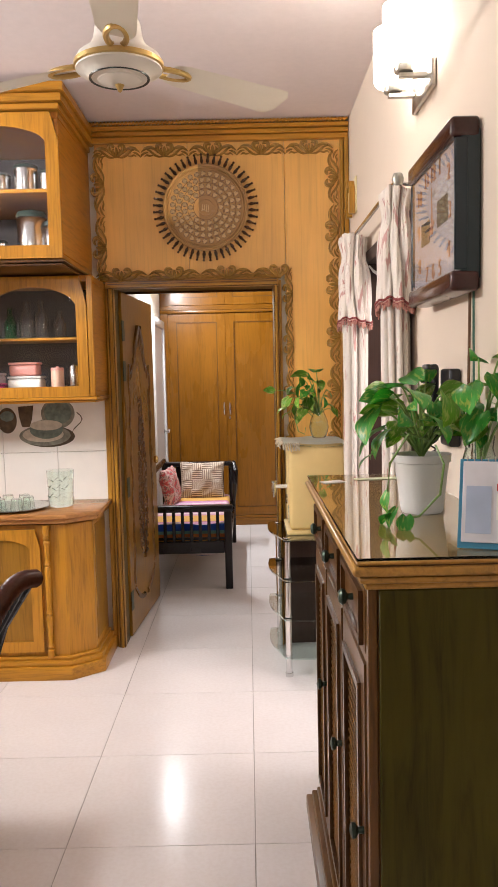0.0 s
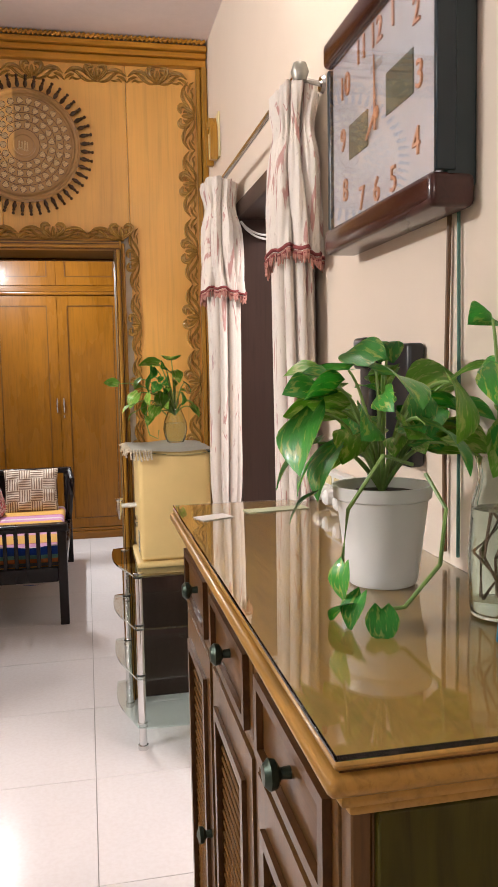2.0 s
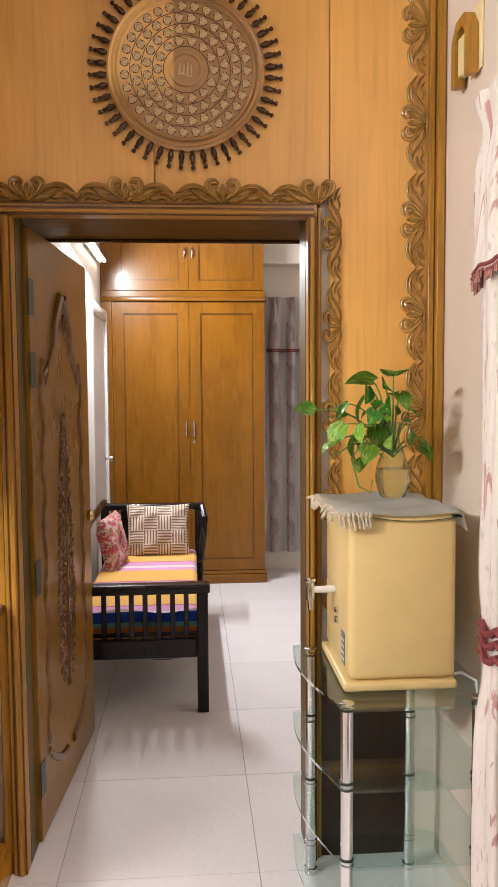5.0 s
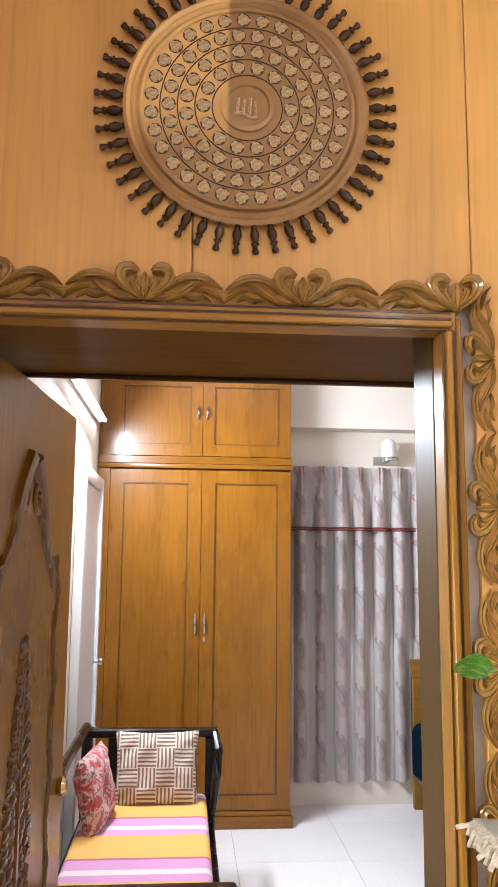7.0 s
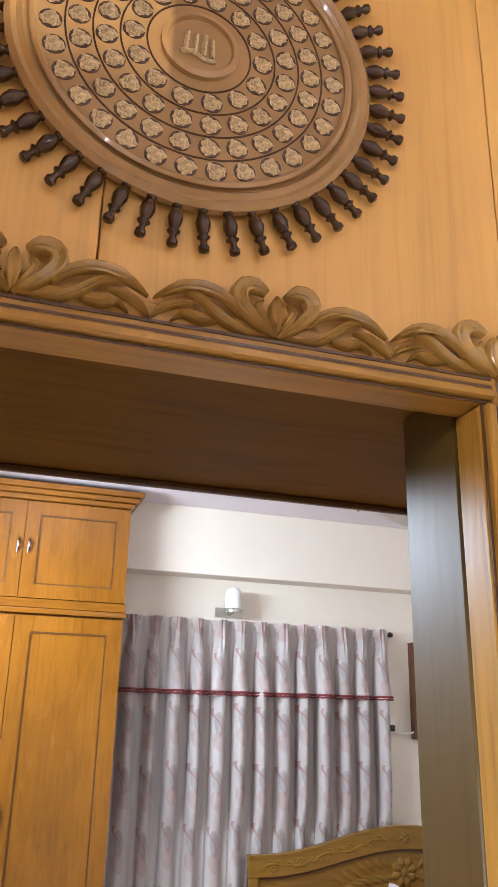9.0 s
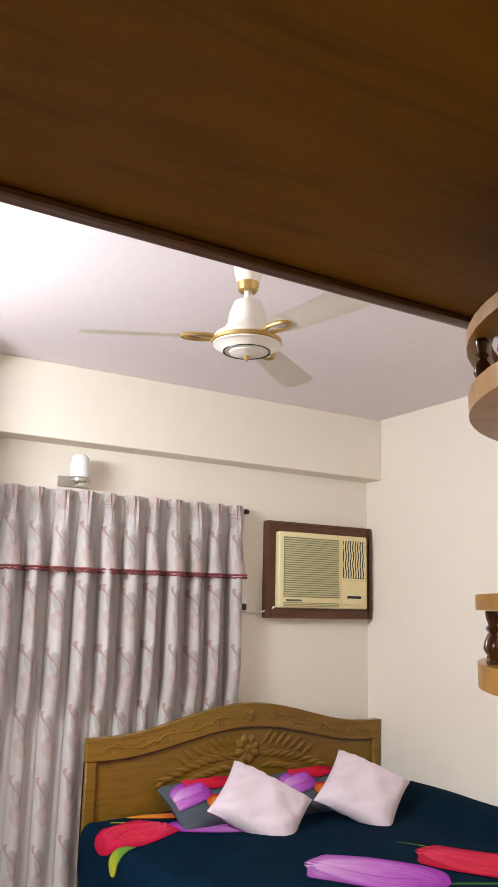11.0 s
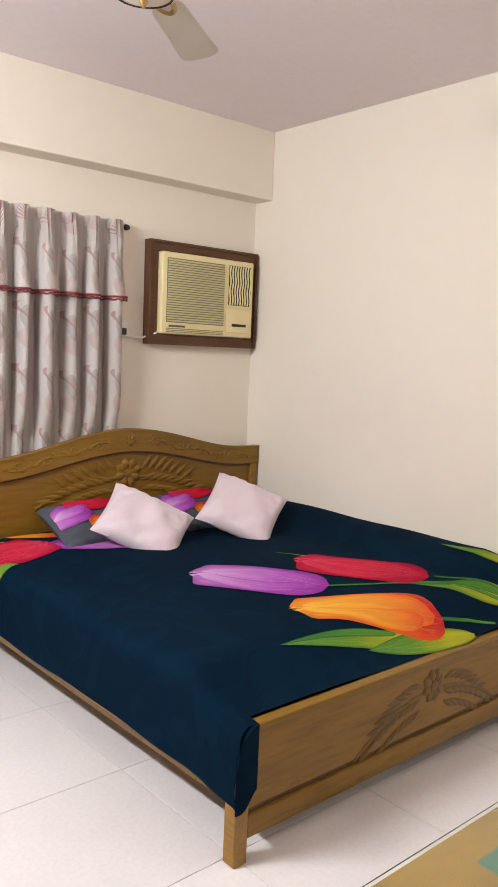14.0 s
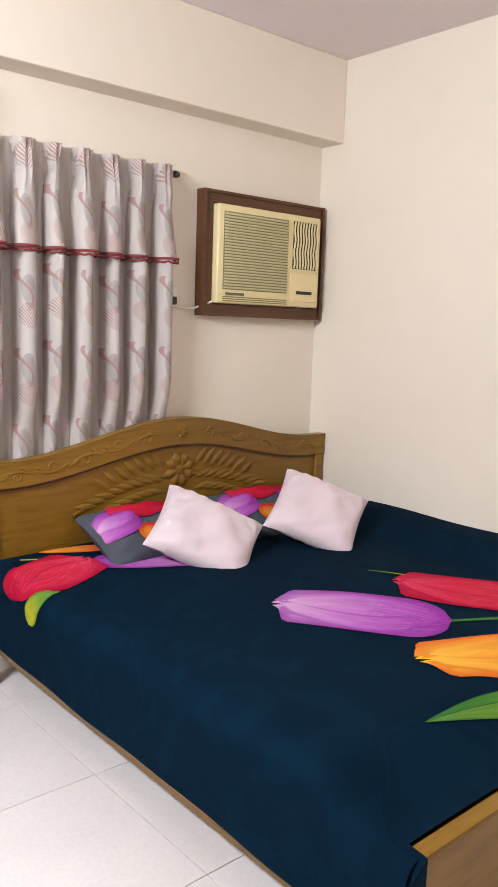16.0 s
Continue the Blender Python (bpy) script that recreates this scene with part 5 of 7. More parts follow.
for y0, y1 in ((CY0, CY0 + 0.011), (CY1 - 0.011, CY1)):
    part("side_rail", box(CX - 0.012, CX + 0.02, y0, y1, CZ0 + 0.053, CZ1 - 0.053, 0.002), plain("black_blue_edge", (0.01, 0.025, 0.035), 0.3), ck)
pn = part("pane", box(CX - 0.010, CX - 0.007, CY0 + 0.012, CY1 - 0.012, CZ0 + 0.053, CZ1 - 0.053, 0), PANE, ck)
pn.visible_shadow = False
COPPER = plain("copper_numerals", (0.62, 0.28, 0.16), 0.4, 0.3)
ccy, ccz = (CY0 + CY1) / 2, (CZ0 + CZ1) / 2


def letters(txt, size, m, mat, parent, name="numeral", depth=0.0015):
    cu = bpy.data.curves.new("text", "FONT")
    cu.body, cu.size, cu.extrude, cu.align_x, cu.align_y = txt, size, depth, "CENTER", "CENTER"
    ob = bpy.data.objects.new("text", cu)
    me = bpy.data.meshes.new_from_object(ob)
    bpy.data.objects.remove(ob)
    me.transform(AT[parent].inverted() @ m)
    me.materials.clear()
    me.materials.append(mat)
    o = new(name, me)
    o.parent = parent
    AT[o] = AT[parent]
    return o


FACE = Matrix(((0, 0, -1, 0), (-1, 0, 0, 0), (0, 1, 0, 0), (0, 0, 0, 1)))
for n_ in range(1, 13):
    a = math.pi / 2 - n_ * math.pi / 6
    k = min(0.185 / max(abs(math.cos(a)), 1e-3), 0.135 / max(abs(math.sin(a)), 1e-3))
    k = min(k, 0.20)
    letters(str(n_), 0.062, Matrix.Translation((CX - 0.002, ccy - k * math.cos(a), ccz + k * math.sin(a))) @ FACE, COPPER, ck)
for y0, y1, z0, z1 in ((ccy + 0.045, ccy + 0.15, ccz - 0.045, ccz + 0.02), (ccy - 0.16, ccy - 0.045, ccz - 0.02, ccz + 0.05)):
    part("display", box(CX - 0.002, CX - 0.0005, y0, y1, z0, z1, 0), plain("grey_lcd", (0.11, 0.12, 0.09), 0.25), ck, "dark digital display")
part("pointer", join(tube([(CX - 0.004, ccy, ccz), (CX - 0.004, ccy + 0.05, ccz - 0.035)], [0.004, 0.002], 6), tube([(CX - 0.005, ccy, ccz - 0.03), (CX - 0.005, ccy + 0.005, ccz + 0.10)], [0.003, 0.0015], 6), lathe([(0.012, 0), (0.010, 0.003), (0, 0.004)], (CX - 0.002, ccy, ccz), 14, pose(0, 0, 0, 0, -90))), COPPER, ck, "copper clock pointers")
part("print_bar", box(CX - 0.0015, CX - 0.0005, ccy - 0.025, ccy + 0.03, ccz + 0.075, ccz + 0.088, 0), plain("grey_print", (0.3, 0.3, 0.3), 0.5), ck)
t = thing("cable", "thin brown cable running down the wall from the clock", "cable", (0.6, 2.38, 1.25))
part("cord", tube([(0.598, 2.37, 1.80), (0.597, 2.375, 1.6), (0.596, 2.38, 1.4), (0.598, 2.38, 1.25)], 0.004, 8), plain("brown_cord", (0.16, 0.075, 0.03), 0.5), t)
t = thing("cable", "thin green cable running down the wall from the clock", "cable", (0.6, 2.33, 1.25))
part("cord", tube([(0.599, 2.34, 1.80), (0.599, 2.335, 1.5), (0.599, 2.335, 1.25)], 0.003, 8), plain("green_cord", (0.05, 0.16, 0.12), 0.5), t)

# intercom receiver and long socket strip
it = thing("intercom", "black wall intercom with its receiver", "intercom", (0.59, 2.62, 1.39))
part("base", box(0.57, EAST - 0.002, 2.53, 2.64, 1.38, 1.60, 0.008, 3), BLACKPL, it)
part("receiver", join(box(0.545, 0.572, 2.65, 2.715, 1.385, 1.615, 0.014, 3), box(0.532, 0.55, 2.652, 2.713, 1.555, 1.615, 0.008, 3), box(0.532, 0.55, 2.652, 2.713, 1.385, 1.44, 0.008, 3)), BLACKPL, it)
part("cord", tube([(0.56 + 0.008 * math.cos(k * 1.3), 2.68 + 0.008 * math.sin(k * 1.3), 1.385 - 0.005 * k) for k in range(28)], 0.0028, 6), BLACKPL, it, "coiled black cord")
it.location.y -= 0.06
so = thing("socket_strip", "white wall socket strip with adapters", "socket", (0.6, 2.83, 1.24))
part("box", box(0.575, EAST - 0.002, 2.66, 2.985, 1.245, 1.315, 0.004, 2), WHITEPL, so)
for y in (2.95, 2.88, 2.80, 2.72):
    part("switch", box(0.571, 0.5745, y - 0.022, y + 0.022, 1.285, 1.305, 0.001), IVORY, so)
    part("plug", lathe([(0.018, 0), (0.018, 0.03), (0.012, 0.036), (0, 0.036)], (0.5745, y, 1.264), 14, pose(0, 0, 0, 0, -90)), WHITEPL, so, "round white plug")

# door chime near the corner
dc = thing("door_chime", "small cream door chime with a wooden arch", "door chime", (0.59, 4.62, 2.44))
part("plate", box(0.596, EAST - 0.001, 4.50, 4.60, 2.44, 2.62, 0.002), IVORY, dc)
arch = [(4.515, 2.43), (4.545, 2.43), (4.545, 2.55), (4.565, 2.575), (4.605, 2.575), (4.625, 2.55), (4.625, 2.43), (4.655, 2.43), (4.655, 2.56), (4.62, 2.605), (4.55, 2.605), (4.515, 2.56)]
bm = prism(arch, 0.03)
bm.transform(Matrix(((0, 1, 0, 0.565), (1, 0, 0, 0), (0, 0, 1, 0), (0, 0, 0, 1))))
part("arch", bm, FRAME, dc, "brown wooden arch")
part("body", box(0.572, 0.595, 4.55, 4.62, 2.45, 2.56, 0.004), IVORY, dc)


# curtains tied beside the kitchen doorway
def tied_curtain(name, lab, cy, cx, wy, wx, top_y, zb, seed, zt_top):
    t = thing(name, lab, "curtain", (cx, cy, zb), "kitchen door curtains")
    rng = random.Random(seed)
    ph = [rng.uniform(0, 6.28) for _ in range(4)]

    def folds(a, n, p, deep):
        return 1 - deep + 1.45 * deep * abs(math.sin(n * a / 2 + p)) ** 0.7

    def body(u, v):
        z = 1.86 + (zb - 1.86) * v
        k = 1.0 - 0.30 * math.exp(-((z - 0.93) / 0.13) ** 2)
        if z < 0.8:
            k *= 1 + 0.30 * (0.8 - z)
        a = 2 * math.pi * u
        f = folds(a + 0.10 * math.sin(3 * z + ph[2]), 9, ph[0], 0.26) + 0.05 * math.sin(7 * a + 2.5 * z + ph[1])
        return (cx + wx * 0.9 * k * f * math.cos(a), cy + wy * 0.9 * k * f * math.sin(a) + 0.012 * math.sin(4 * z + ph[2]), z)
    part("drop", sheet(body, 176, 40, 0, True), CURTAIN, t)

    def frill(u, v):
        z = zt_top - (zt_top - 1.832) * v
        a = 2 * math.pi * u
        gird = math.exp(-((v - 0.22) / 0.13) ** 2)
        k = 0.98 + 0.16 * v - 0.26 * gird
        f = folds(a + 0.12 * math.sin(5 * v + ph[1]), 9, ph[3], 0.20 + 0.08 * gird) + 0.04 * math.sin(5 * a + 4 * v) + 0.05 * gird * math.sin(29 * a + 3 * v) + 0.03 * math.sin(21 * a + 5 * v)
        dy = (top_y - cy) * max(0, 1 - v * 2.2)
        return (cx + wx * 1.08 * k * f * math.cos(a), cy + dy + wy * 1.08 * k * f * math.sin(a), z + (0.005 * math.cos(9 * a + 2 * ph[3]) + 0.010 * math.sin(2 * a)) * (1 if v > 0.9 else 0.8 * max(0, 1 - v * 6)))
    part("frill", sheet(frill, 208, 22, 0, True), CURTAIN, t, "gathered top frill")
    ring = [frill(k / 104, 1.0) for k in range(105)]
    part("braid", join(tube([(x, y, z + 0.007) for x, y, z in ring], 0.0050, 6), tube([(x, y, z - 0.006) for x, y, z in ring], 0.0035, 6)), REDTRIM, t, "dark red braid")
    part("fringe", join(*[tube([ring[k], (ring[k][0], ring[k][1] + 0.004 * (k % 3 - 1), ring[k][2] - 0.020 - 0.003 * (k % 4))], [0.0040, 0.0020], 5) for k in range(104)]), FRINGE, t, "pink tasselled fringe")
    zt = 0.97
    if zb < 0.5 and cy > 3.5:
        part("tie", join(*[tube([(cx + wx * 0.86 * math.cos(2 * math.pi * k / 24), cy + wy * 0.86 * math.sin(2 * math.pi * k / 24), zt + o + 0.012 * math.sin(k * 1.9)) for k in range(25)], 0.009, 6) for o in (0.03, 0.0, -0.035)]), REDTRIM, t, "twisted dark red tie")
    return t


tied_curtain("curtain", "cream sprigged curtain tied back with a red cord", 4.10, 0.530, 0.11, 0.060, 4.13, 0.02, 1, 2.238)
tied_curtain("curtain", "cream sprigged curtain with a red braided frill", 3.135, 0.545, 0.105, 0.050, 3.12, 0.02, 2, 2.222)
rd = thing("curtain_rod", "thin metal curtain rod above the kitchen doorway", "curtain rod", (0.55, 3.65, 2.29))
part("rod", tube([(0.535, 3.03, 2.245), (0.535, 4.25, 2.245)], 0.009, 10), STEEL, rd)
part("finial", lathe([(0, -0.024), (0.015, -0.02), (0.022, 0), (0.015, 0.02), (0, 0.024)], (0.535, 3.02, 2.245), 16), plain("pewter", (0.35, 0.34, 0.30), 0.35, 0.7), rd)
for y in (3.06, 4.22):
    part("bracket", join(tube([(0.535, y, 2.245), (EAST - 0.004, y, 2.235)], 0.007, 8), lathe([(0.022, 0), (0.018, 0.008), (0, 0.008)], (EAST - 0.001, y, 2.235), 14, pose(0, 0, 0, 0, -90))), STEEL, rd)
t = thing("cable", "loose white cables over the kitchen doorway", "cable", (0.62, 4.0, 2.03))
for o in (0, 0.014):
    part("cord", tube([(0.60 + 0.02 * k, 4.09, 2.10 - (0.05 + o) * math.sin(math.pi * k / 10) ** 0.7) for k in range(11)], 0.004, 6), WHITEPL, t)

# wall lamp
wl = thing("wall_lamp", "wall lamp with two glowing white glass shades", "wall lamp", (EAST, 2.97, 2.42))
NICKEL = plain("brushed_nickel", (0.55, 0.53, 0.48), 0.3, 0.9)
part("back_plate", box(0.588, EAST - 0.001, 2.756, 3.043, 2.462, 2.545, 0.004, 2), NICKEL, wl)
SHADE = glow("lit_opal_glass", (1.0, 0.93, 0.84), 19.0)
for y, z in ((2.82, 2.522), (3.0, 2.522)):
    part("arm", box(0.50, 0.5875, y - 0.011, y + 0.011, 2.506, 2.5215, 0.002), NICKEL, wl)
    part("cup", lathe([(0, 0), (0.029, 0), (0.031, 0.003), (0.031, 0.040), (0, 0.040)], (0.517, y, z), 24), NICKEL, wl)
    part("shade", lathe([(0.0315, 0.022), (0.054, 0.024), (0.063, 0.036), (0.064, 0.10), (0.064, 0.20), (0.059, 0.20), (0.059, 0.10), (0.055, 0.044), (0, 0.042)], (0.517, y, z), 28), SHADE, wl, "glowing opal glass shade")


# ceiling fans
def ceiling_fan(x, y, tip, ang, lab):
    f = thing("ceiling_fan", lab, "ceiling fan", (x, y, tip), "ceiling fans")
    T = (x, y, tip)
    part("motor", lathe([(0.03, 0.035), (0.085, 0.04), (0.10, 0.055), (0.125, 0.062), (0.128, 0.085), (0.12, 0.10), (0.085, 0.125), (0.072, 0.15), (0.066, 0.19), (0.050, 0.23), (0.018, 0.245), (0, 0.245)], T, 40), FANWHITE, f)
    part("bowl", lathe([(0, 0.022), (0.03, 0.022), (0.062, 0.034), (0.073, 0.052), (0, 0.052)], T, 32), FANWHITE, f)
    part("finial", lathe([(0, 0), (0.005, 0.004), (0.011, 0.016), (0.014, 0.022), (0, 0.022)], T, 14), GOLD, f, "gold finial")
    part("ring", lathe([(0.1245, 0.066), (0.1305, 0.070), (0.1305, 0.082), (0.1245, 0.086)], T, 40), GOLD, f, "gold band")
    part("lower_ring", lathe([(0.075, 0.0415), (0.088, 0.0375), (0.0885, 0.041), (0.075, 0.046)], T, 32), DARKMETAL, f)
    part("rod", tube([(x, y, tip + 0.24), (x, y, CEIL_Z - 0.05)], 0.014, 12), FANWHITE, f)
    h = CEIL_Z - tip
    part("canopy", lathe([(0.030, h - 0.155), (0.034, h - 0.15), (0.05, h - 0.10), (0.062, h - 0.03), (0.065, h - 0.001), (0, h - 0.001)], T, 28), FANWHITE, f)
    part("canopy_band", lathe([(0.031, h - 0.165), (0.037, h - 0.16), (0.042, h - 0.13), (0.036, h - 0.128)], T, 28), GOLD, f, "gold band")
    for k in range(3):
        m = Matrix.Translation((x, y, tip + 0.088)) @ Matrix.Rotation(radians(ang + 120 * k), 4, "Z")
        loop = tube([(0.11 + 0.065 * (1 - math.cos(a)), 0.028 * math.sin(a), 0.0) for a in [2 * math.pi * i / 24 for i in range(25)]], 0.009, 8)
        loop.transform(m)
        part("bracket", loop, GOLD, f, "gold bracket")

        def blade(u, v):
            xx = 0.17 + 0.44 * u
            w = 0.052 + 0.018 * u
            if u > 0.93:
                w *= 1 - 0.5 * ((u - 0.93) / 0.07) ** 2
            if u < 0.08:
                w *= 0.75 + 0.25 * u / 0.08
            yy = (v - 0.5) * 2 * w
            return (xx, yy, 0.002 - yy * 0.22 - 0.01 * u)
        bm = sheet(blade, 20, 6, 0.004)
        bm.transform(m)
        part("blade", bm, FANWHITE, f)
    return f


ceiling_fan(-0.345, 2.66, 2.425, 37, "white ceiling fan with gold brackets over the dining area")
ceiling_fan(1.088, 7.023, 2.572, 36, "white ceiling fan with gold brackets over the bed")

# ---- kitchen seen through its doorway ----
kc = thing("kitchen_wall_cabinet", "golden wooden kitchen cabinet with open shelves", "cabinet", (1.4, 4.7, 1.68))
part("side", box(1.02, 1.075, 4.52, NORTH, 1.68, 2.5), TEAK, kc)
part("bottom", box(1.076, 2.0, 4.52, NORTH, 1.68, 1.705), TEAK_X, kc)
part("shelf", box(1.076, 2.0, 4.56, NORTH, 1.97, 1.985), TEAK_X, kc)
part("back", box(1.076, 2.0, NORTH - 0.012, NORTH, 1.706, 2.5, 0), TEAK, kc)
part("hood", box(1.0, 2.0, 4.50, NORTH, 1.62, 1.679), plain("grey_brown_strip", (0.18, 0.14, 0.11), 0.5), kc)
kb = thing("kitchen_counter", "white tiled kitchen counter with a dark top", "counter", (1.6, 4.6, 0))
part("body", box(0.90, 2.5, 4.44, NORTH + 0.018, 0, 0.90), WHITE, kb)
part("top", box(0.90, 2.5, 4.42, NORTH + 0.018, 0.901, 0.93), plain("black_granite", (0.035, 0.036, 0.045), 0.2, 0, 0.4, 120, 0), kb, "dark granite worktop")
for i in range(5):
    for j in range(2):
        struct("wall_tile", box(0.92 + 0.305 * i, 1.222 + 0.305 * i, NORTH + 0.008, NORTH + 0.0195, 0.932 + 0.335 * j, 1.264 + 0.335 * j, 0.002), WALLTILE, "white glazed kitchen wall tile", "wall tile", False)
kp = thing("steel_pot", "shiny steel utensil pot on the kitchen counter", "pot", (1.07, 4.64, 0.931))
part("body", lathe([(0, 0), (0.064, 0), (0.066, 0.004), (0.066, 0.165), (0.070, 0.17), (0.063, 0.17), (0.063, 0.006), (0, 0.006)], (1.07, 4.64, 0.931), 24), STEEL, kp)
t = thing("ladle", "black handled ladle standing in the steel pot", "ladle", (1.08, 4.64, 0.945))
part("handle", tube([(1.09, 4.64, 1.10), (1.125, 4.63, 1.18), (1.15, 4.63, 1.23)], [0.008, 0.011, 0.009], 8), BLACKPL, t)
part("shaft", tube([(1.05, 4.65, 0.945), (1.09, 4.64, 1.10)], 0.004, 6), STEEL, t)
t = thing("spoon", "steel spoon standing in the utensil pot", "spoon", (1.04, 4.65, 0.94))
part("shaft", tube([(1.05, 4.65, 0.94), (1.03, 4.66, 1.13)], 0.004, 6), STEEL, t)
t = thing("kitchen_cloth", "folded red cloth on the dark worktop", "cloth", (1.19, 4.52, 0.931))
part("fold", box(1.13, 1.30, 4.47, 4.58, 0.931, 0.95, 0.008, 2), plain("red_cloth", (0.55, 0.06, 0.09), 0.85), t)
for x, z, w, h, lab in ((1.16, 1.986, 0.14, 0.26, "white plastic container on the upper shelf"), (1.15, 1.706, 0.13, 0.17, "clear plastic canister on the lower shelf"), (1.32, 1.706, 0.12, 0.2, "white plastic canister on the lower shelf")):
    t = thing("storage_container", lab, "container", (x, 4.66, z), "kitchen containers")
    part("body", box(x - w / 2, x + w / 2, 4.58, 4.72, z, z + h, 0.015, 3), WHITEPL, t)
    part("lid", box(x - w / 2 - 0.004, x + w / 2 + 0.004, 4.576, 4.724, z + h + 0.001, z + h + 0.025, 0.008, 2), plain("orange_lid", (0.6, 0.16, 0.05), 0.4) if h > 0.25 else WHITEPL, t)

# ---- bedroom ----
wr = thing("wardrobe", "tall golden teak wardrobe with panelled doors", "wardrobe", (-0.2, 8.8, 0))
WA, WB, WF = -0.895, 0.375, 8.607
part("carcass", box(WA, WB, WF, BY - 0.002, 0.10, 2.88, 0.002), WARDROBE, wr)
part("plinth", join(box(WA, WB + 0.012, WF - 0.05, BY - 0.002, 0, 0.07, 0.004), box(WA, WB + 0.006, WF - 0.035, BY - 0.002, 0.071, 0.099, 0.004)), WARDROBE_X, wr)
part("ledge", join(box(WA, WB + 0.012, WF - 0.04, WF, 2.245, 2.275, 0.005, 2), box(WA, WB + 0.006, WF - 0.03, WF, 2.277, 2.325, 0.002)), WARDROBE_X, wr)
part("cornice", join(box(WA, WB + 0.02, WF - 0.04, BY - 0.167, 2.881, 2.91), box(WA, WB + 0.045, WF - 0.065, BY - 0.167, 2.912, 2.94), box(WA, WB + 0.065, WF - 0.085, BY - 0.167, 2.942, 2.975)), WARDROBE_X, wr)
part("stile", box(WA, -0.815, WF - 0.024, WF, 0.10, 2.244, 0.002), WARDROBE, wr)
MIDX = -0.216
panelled_door(wr, "door", -0.813, MIDX - 0.002, WF - 0.001, 0.105, 2.235, WARDROBE, 0.085, (MIDX - 0.03, 1.245, 0.13))
panelled_door(wr, "door", MIDX + 0.002, WB - 0.002, WF - 0.001, 0.105, 2.235, WARDROBE, 0.085, (MIDX + 0.03, 1.245, 0.13))
panelled_door(wr, "upper_door", -0.813, MIDX - 0.002, WF - 0.001, 2.33, 2.875, WARDROBE, 0.075, (MIDX - 0.03, 2.62, 0.09))
panelled_door(wr, "upper_door", MIDX + 0.002, WB - 0.002, WF - 0.001, 2.33, 2.875, WARDROBE, 0.075, (MIDX + 0.03, 2.62, 0.09))
part("escutcheon", box(MIDX + 0.022, MIDX + 0.036, WF - 0.026, WF - 0.0235, 1.13, 1.16, 0.001), STEEL, wr)

# white door on the west wall
wd = thing("door", "white painted inner door standing closed", "door", (WX, 8.1, 0))
part("leaf", box(WX + 0.002, WX + 0.03, 7.72, 8.50, 0, 2.08, 0.003), WHITE, wd)
for y0, y1, z0, z1 in ((7.64, 7.715, 0, 2.16), (8.505, 8.58, 0, 2.16), (7.716, 8.504, 2.085, 2.16)):
    part("architrave", box(WX + 0.002, WX + 0.05, y0, y1, z0, z1, 0.005, 2), WHITE, wd)
part("knob", lathe([(0.022, 0), (0.022, 0.005), (0.010, 0.01), (0.010, 0.035), (0.024, 0.045), (0.022, 0.062), (0, 0.066)], (WX + 0.03, 8.42, 1.03), 16, pose(0, 0, 0, 0, 90)), CHROME, wd, "chrome knob")

# tube lights
TUBE = glow("lit_tube", (1.0, 0.96, 0.92), 9.0)


def tube_light(p0, p1, off, lab):
    t = thing("tube_light", lab, "tube light", p0, "tube lights")
    a, b, o = Vector(p0), Vector(p1), Vector(off)
    part("tube", tube([a + o, b + o], 0.013, 12), TUBE, t, "glowing white tube")
    d = (b - a).normalized()
    part("batten", join(tube([a - d * 0.01 + o * 0.35, b + d * 0.01 + o * 0.35], 0.02, 4)), WHITEPL, t)
    for q in (a, b):
        part("holder", tube([q + o * 0.2, q + o * 1.3], 0.014, 8), WHITEPL, t)


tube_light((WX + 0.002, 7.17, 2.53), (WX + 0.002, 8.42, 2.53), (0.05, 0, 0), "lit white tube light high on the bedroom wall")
# out of view: two added fill fixtures, then the assumed west wall tube
tube_light((1.7, 5.002, 2.66), (2.9, 5.002, 2.66), (0, 0.05, 0), "unseen tube light added as fill opposite the bed")
tube_light((-2.2, -1.498, 2.66), (-1.0, -1.498, 2.66), (0, 0.05, 0), "unseen tube light added as fill on the dining room wall")
tube_light((-3.198, 2.3, 2.66), (-3.198, 3.5, 2.66), (0.05, 0, 0), "unseen tube light assumed on the long dining room wall")

# day bed
db = thing("day_bed", "black wooden day bed with a slatted end", "day bed", (-0.45, 6.9, 0))
for x, y, h in ((-0.165, 6.08, 0.635), (-0.80, 6.08, 0.635), (-0.165, 7.70, 0.74), (-0.80, 7.70, 0.79)):
    part("leg", box(x - 0.025, x + 0.03, y - 0.03, y + 0.03, 0, h, 0.006, 2), BLACKWOOD, db)
part("end_top_rail", box(-0.84, -0.125, 6.04, 6.12, 0.586, 0.634, 0.012, 3), BLACKWOOD, db)
part("end_bottom_rail", box(-0.775, -0.192, 6.06, 6.10, 0.272, 0.362, 0.004), BLACKWOOD, db)
for k in range(9):
    x = -0.240 - 0.0655 * k
    part("slat", box(x - 0.012, x + 0.012, 6.068, 6.092, 0.3625, 0.5855, 0.003), BLACKWOOD, db)
part("head_top_rail", box(-0.83, -0.125, 7.665, 7.735, 0.741, 0.785, 0.012, 3), BLACKWOOD, db)
for x in (-0.66, -0.27):
    part("head_slat", box(x - 0.03, x + 0.03, 7.69, 7.71, 0.36, 0.74, 0.003), BLACKWOOD, db)
part("side_rail", box(-0.185, -0.145, 6.111, 7.669, 0.28, 0.36, 0.004), BLACKWOOD, db)
part("back_rail", box(-0.82, -0.78, 6.111, 7.669, 0.28, 0.36, 0.004), BLACKWOOD, db)
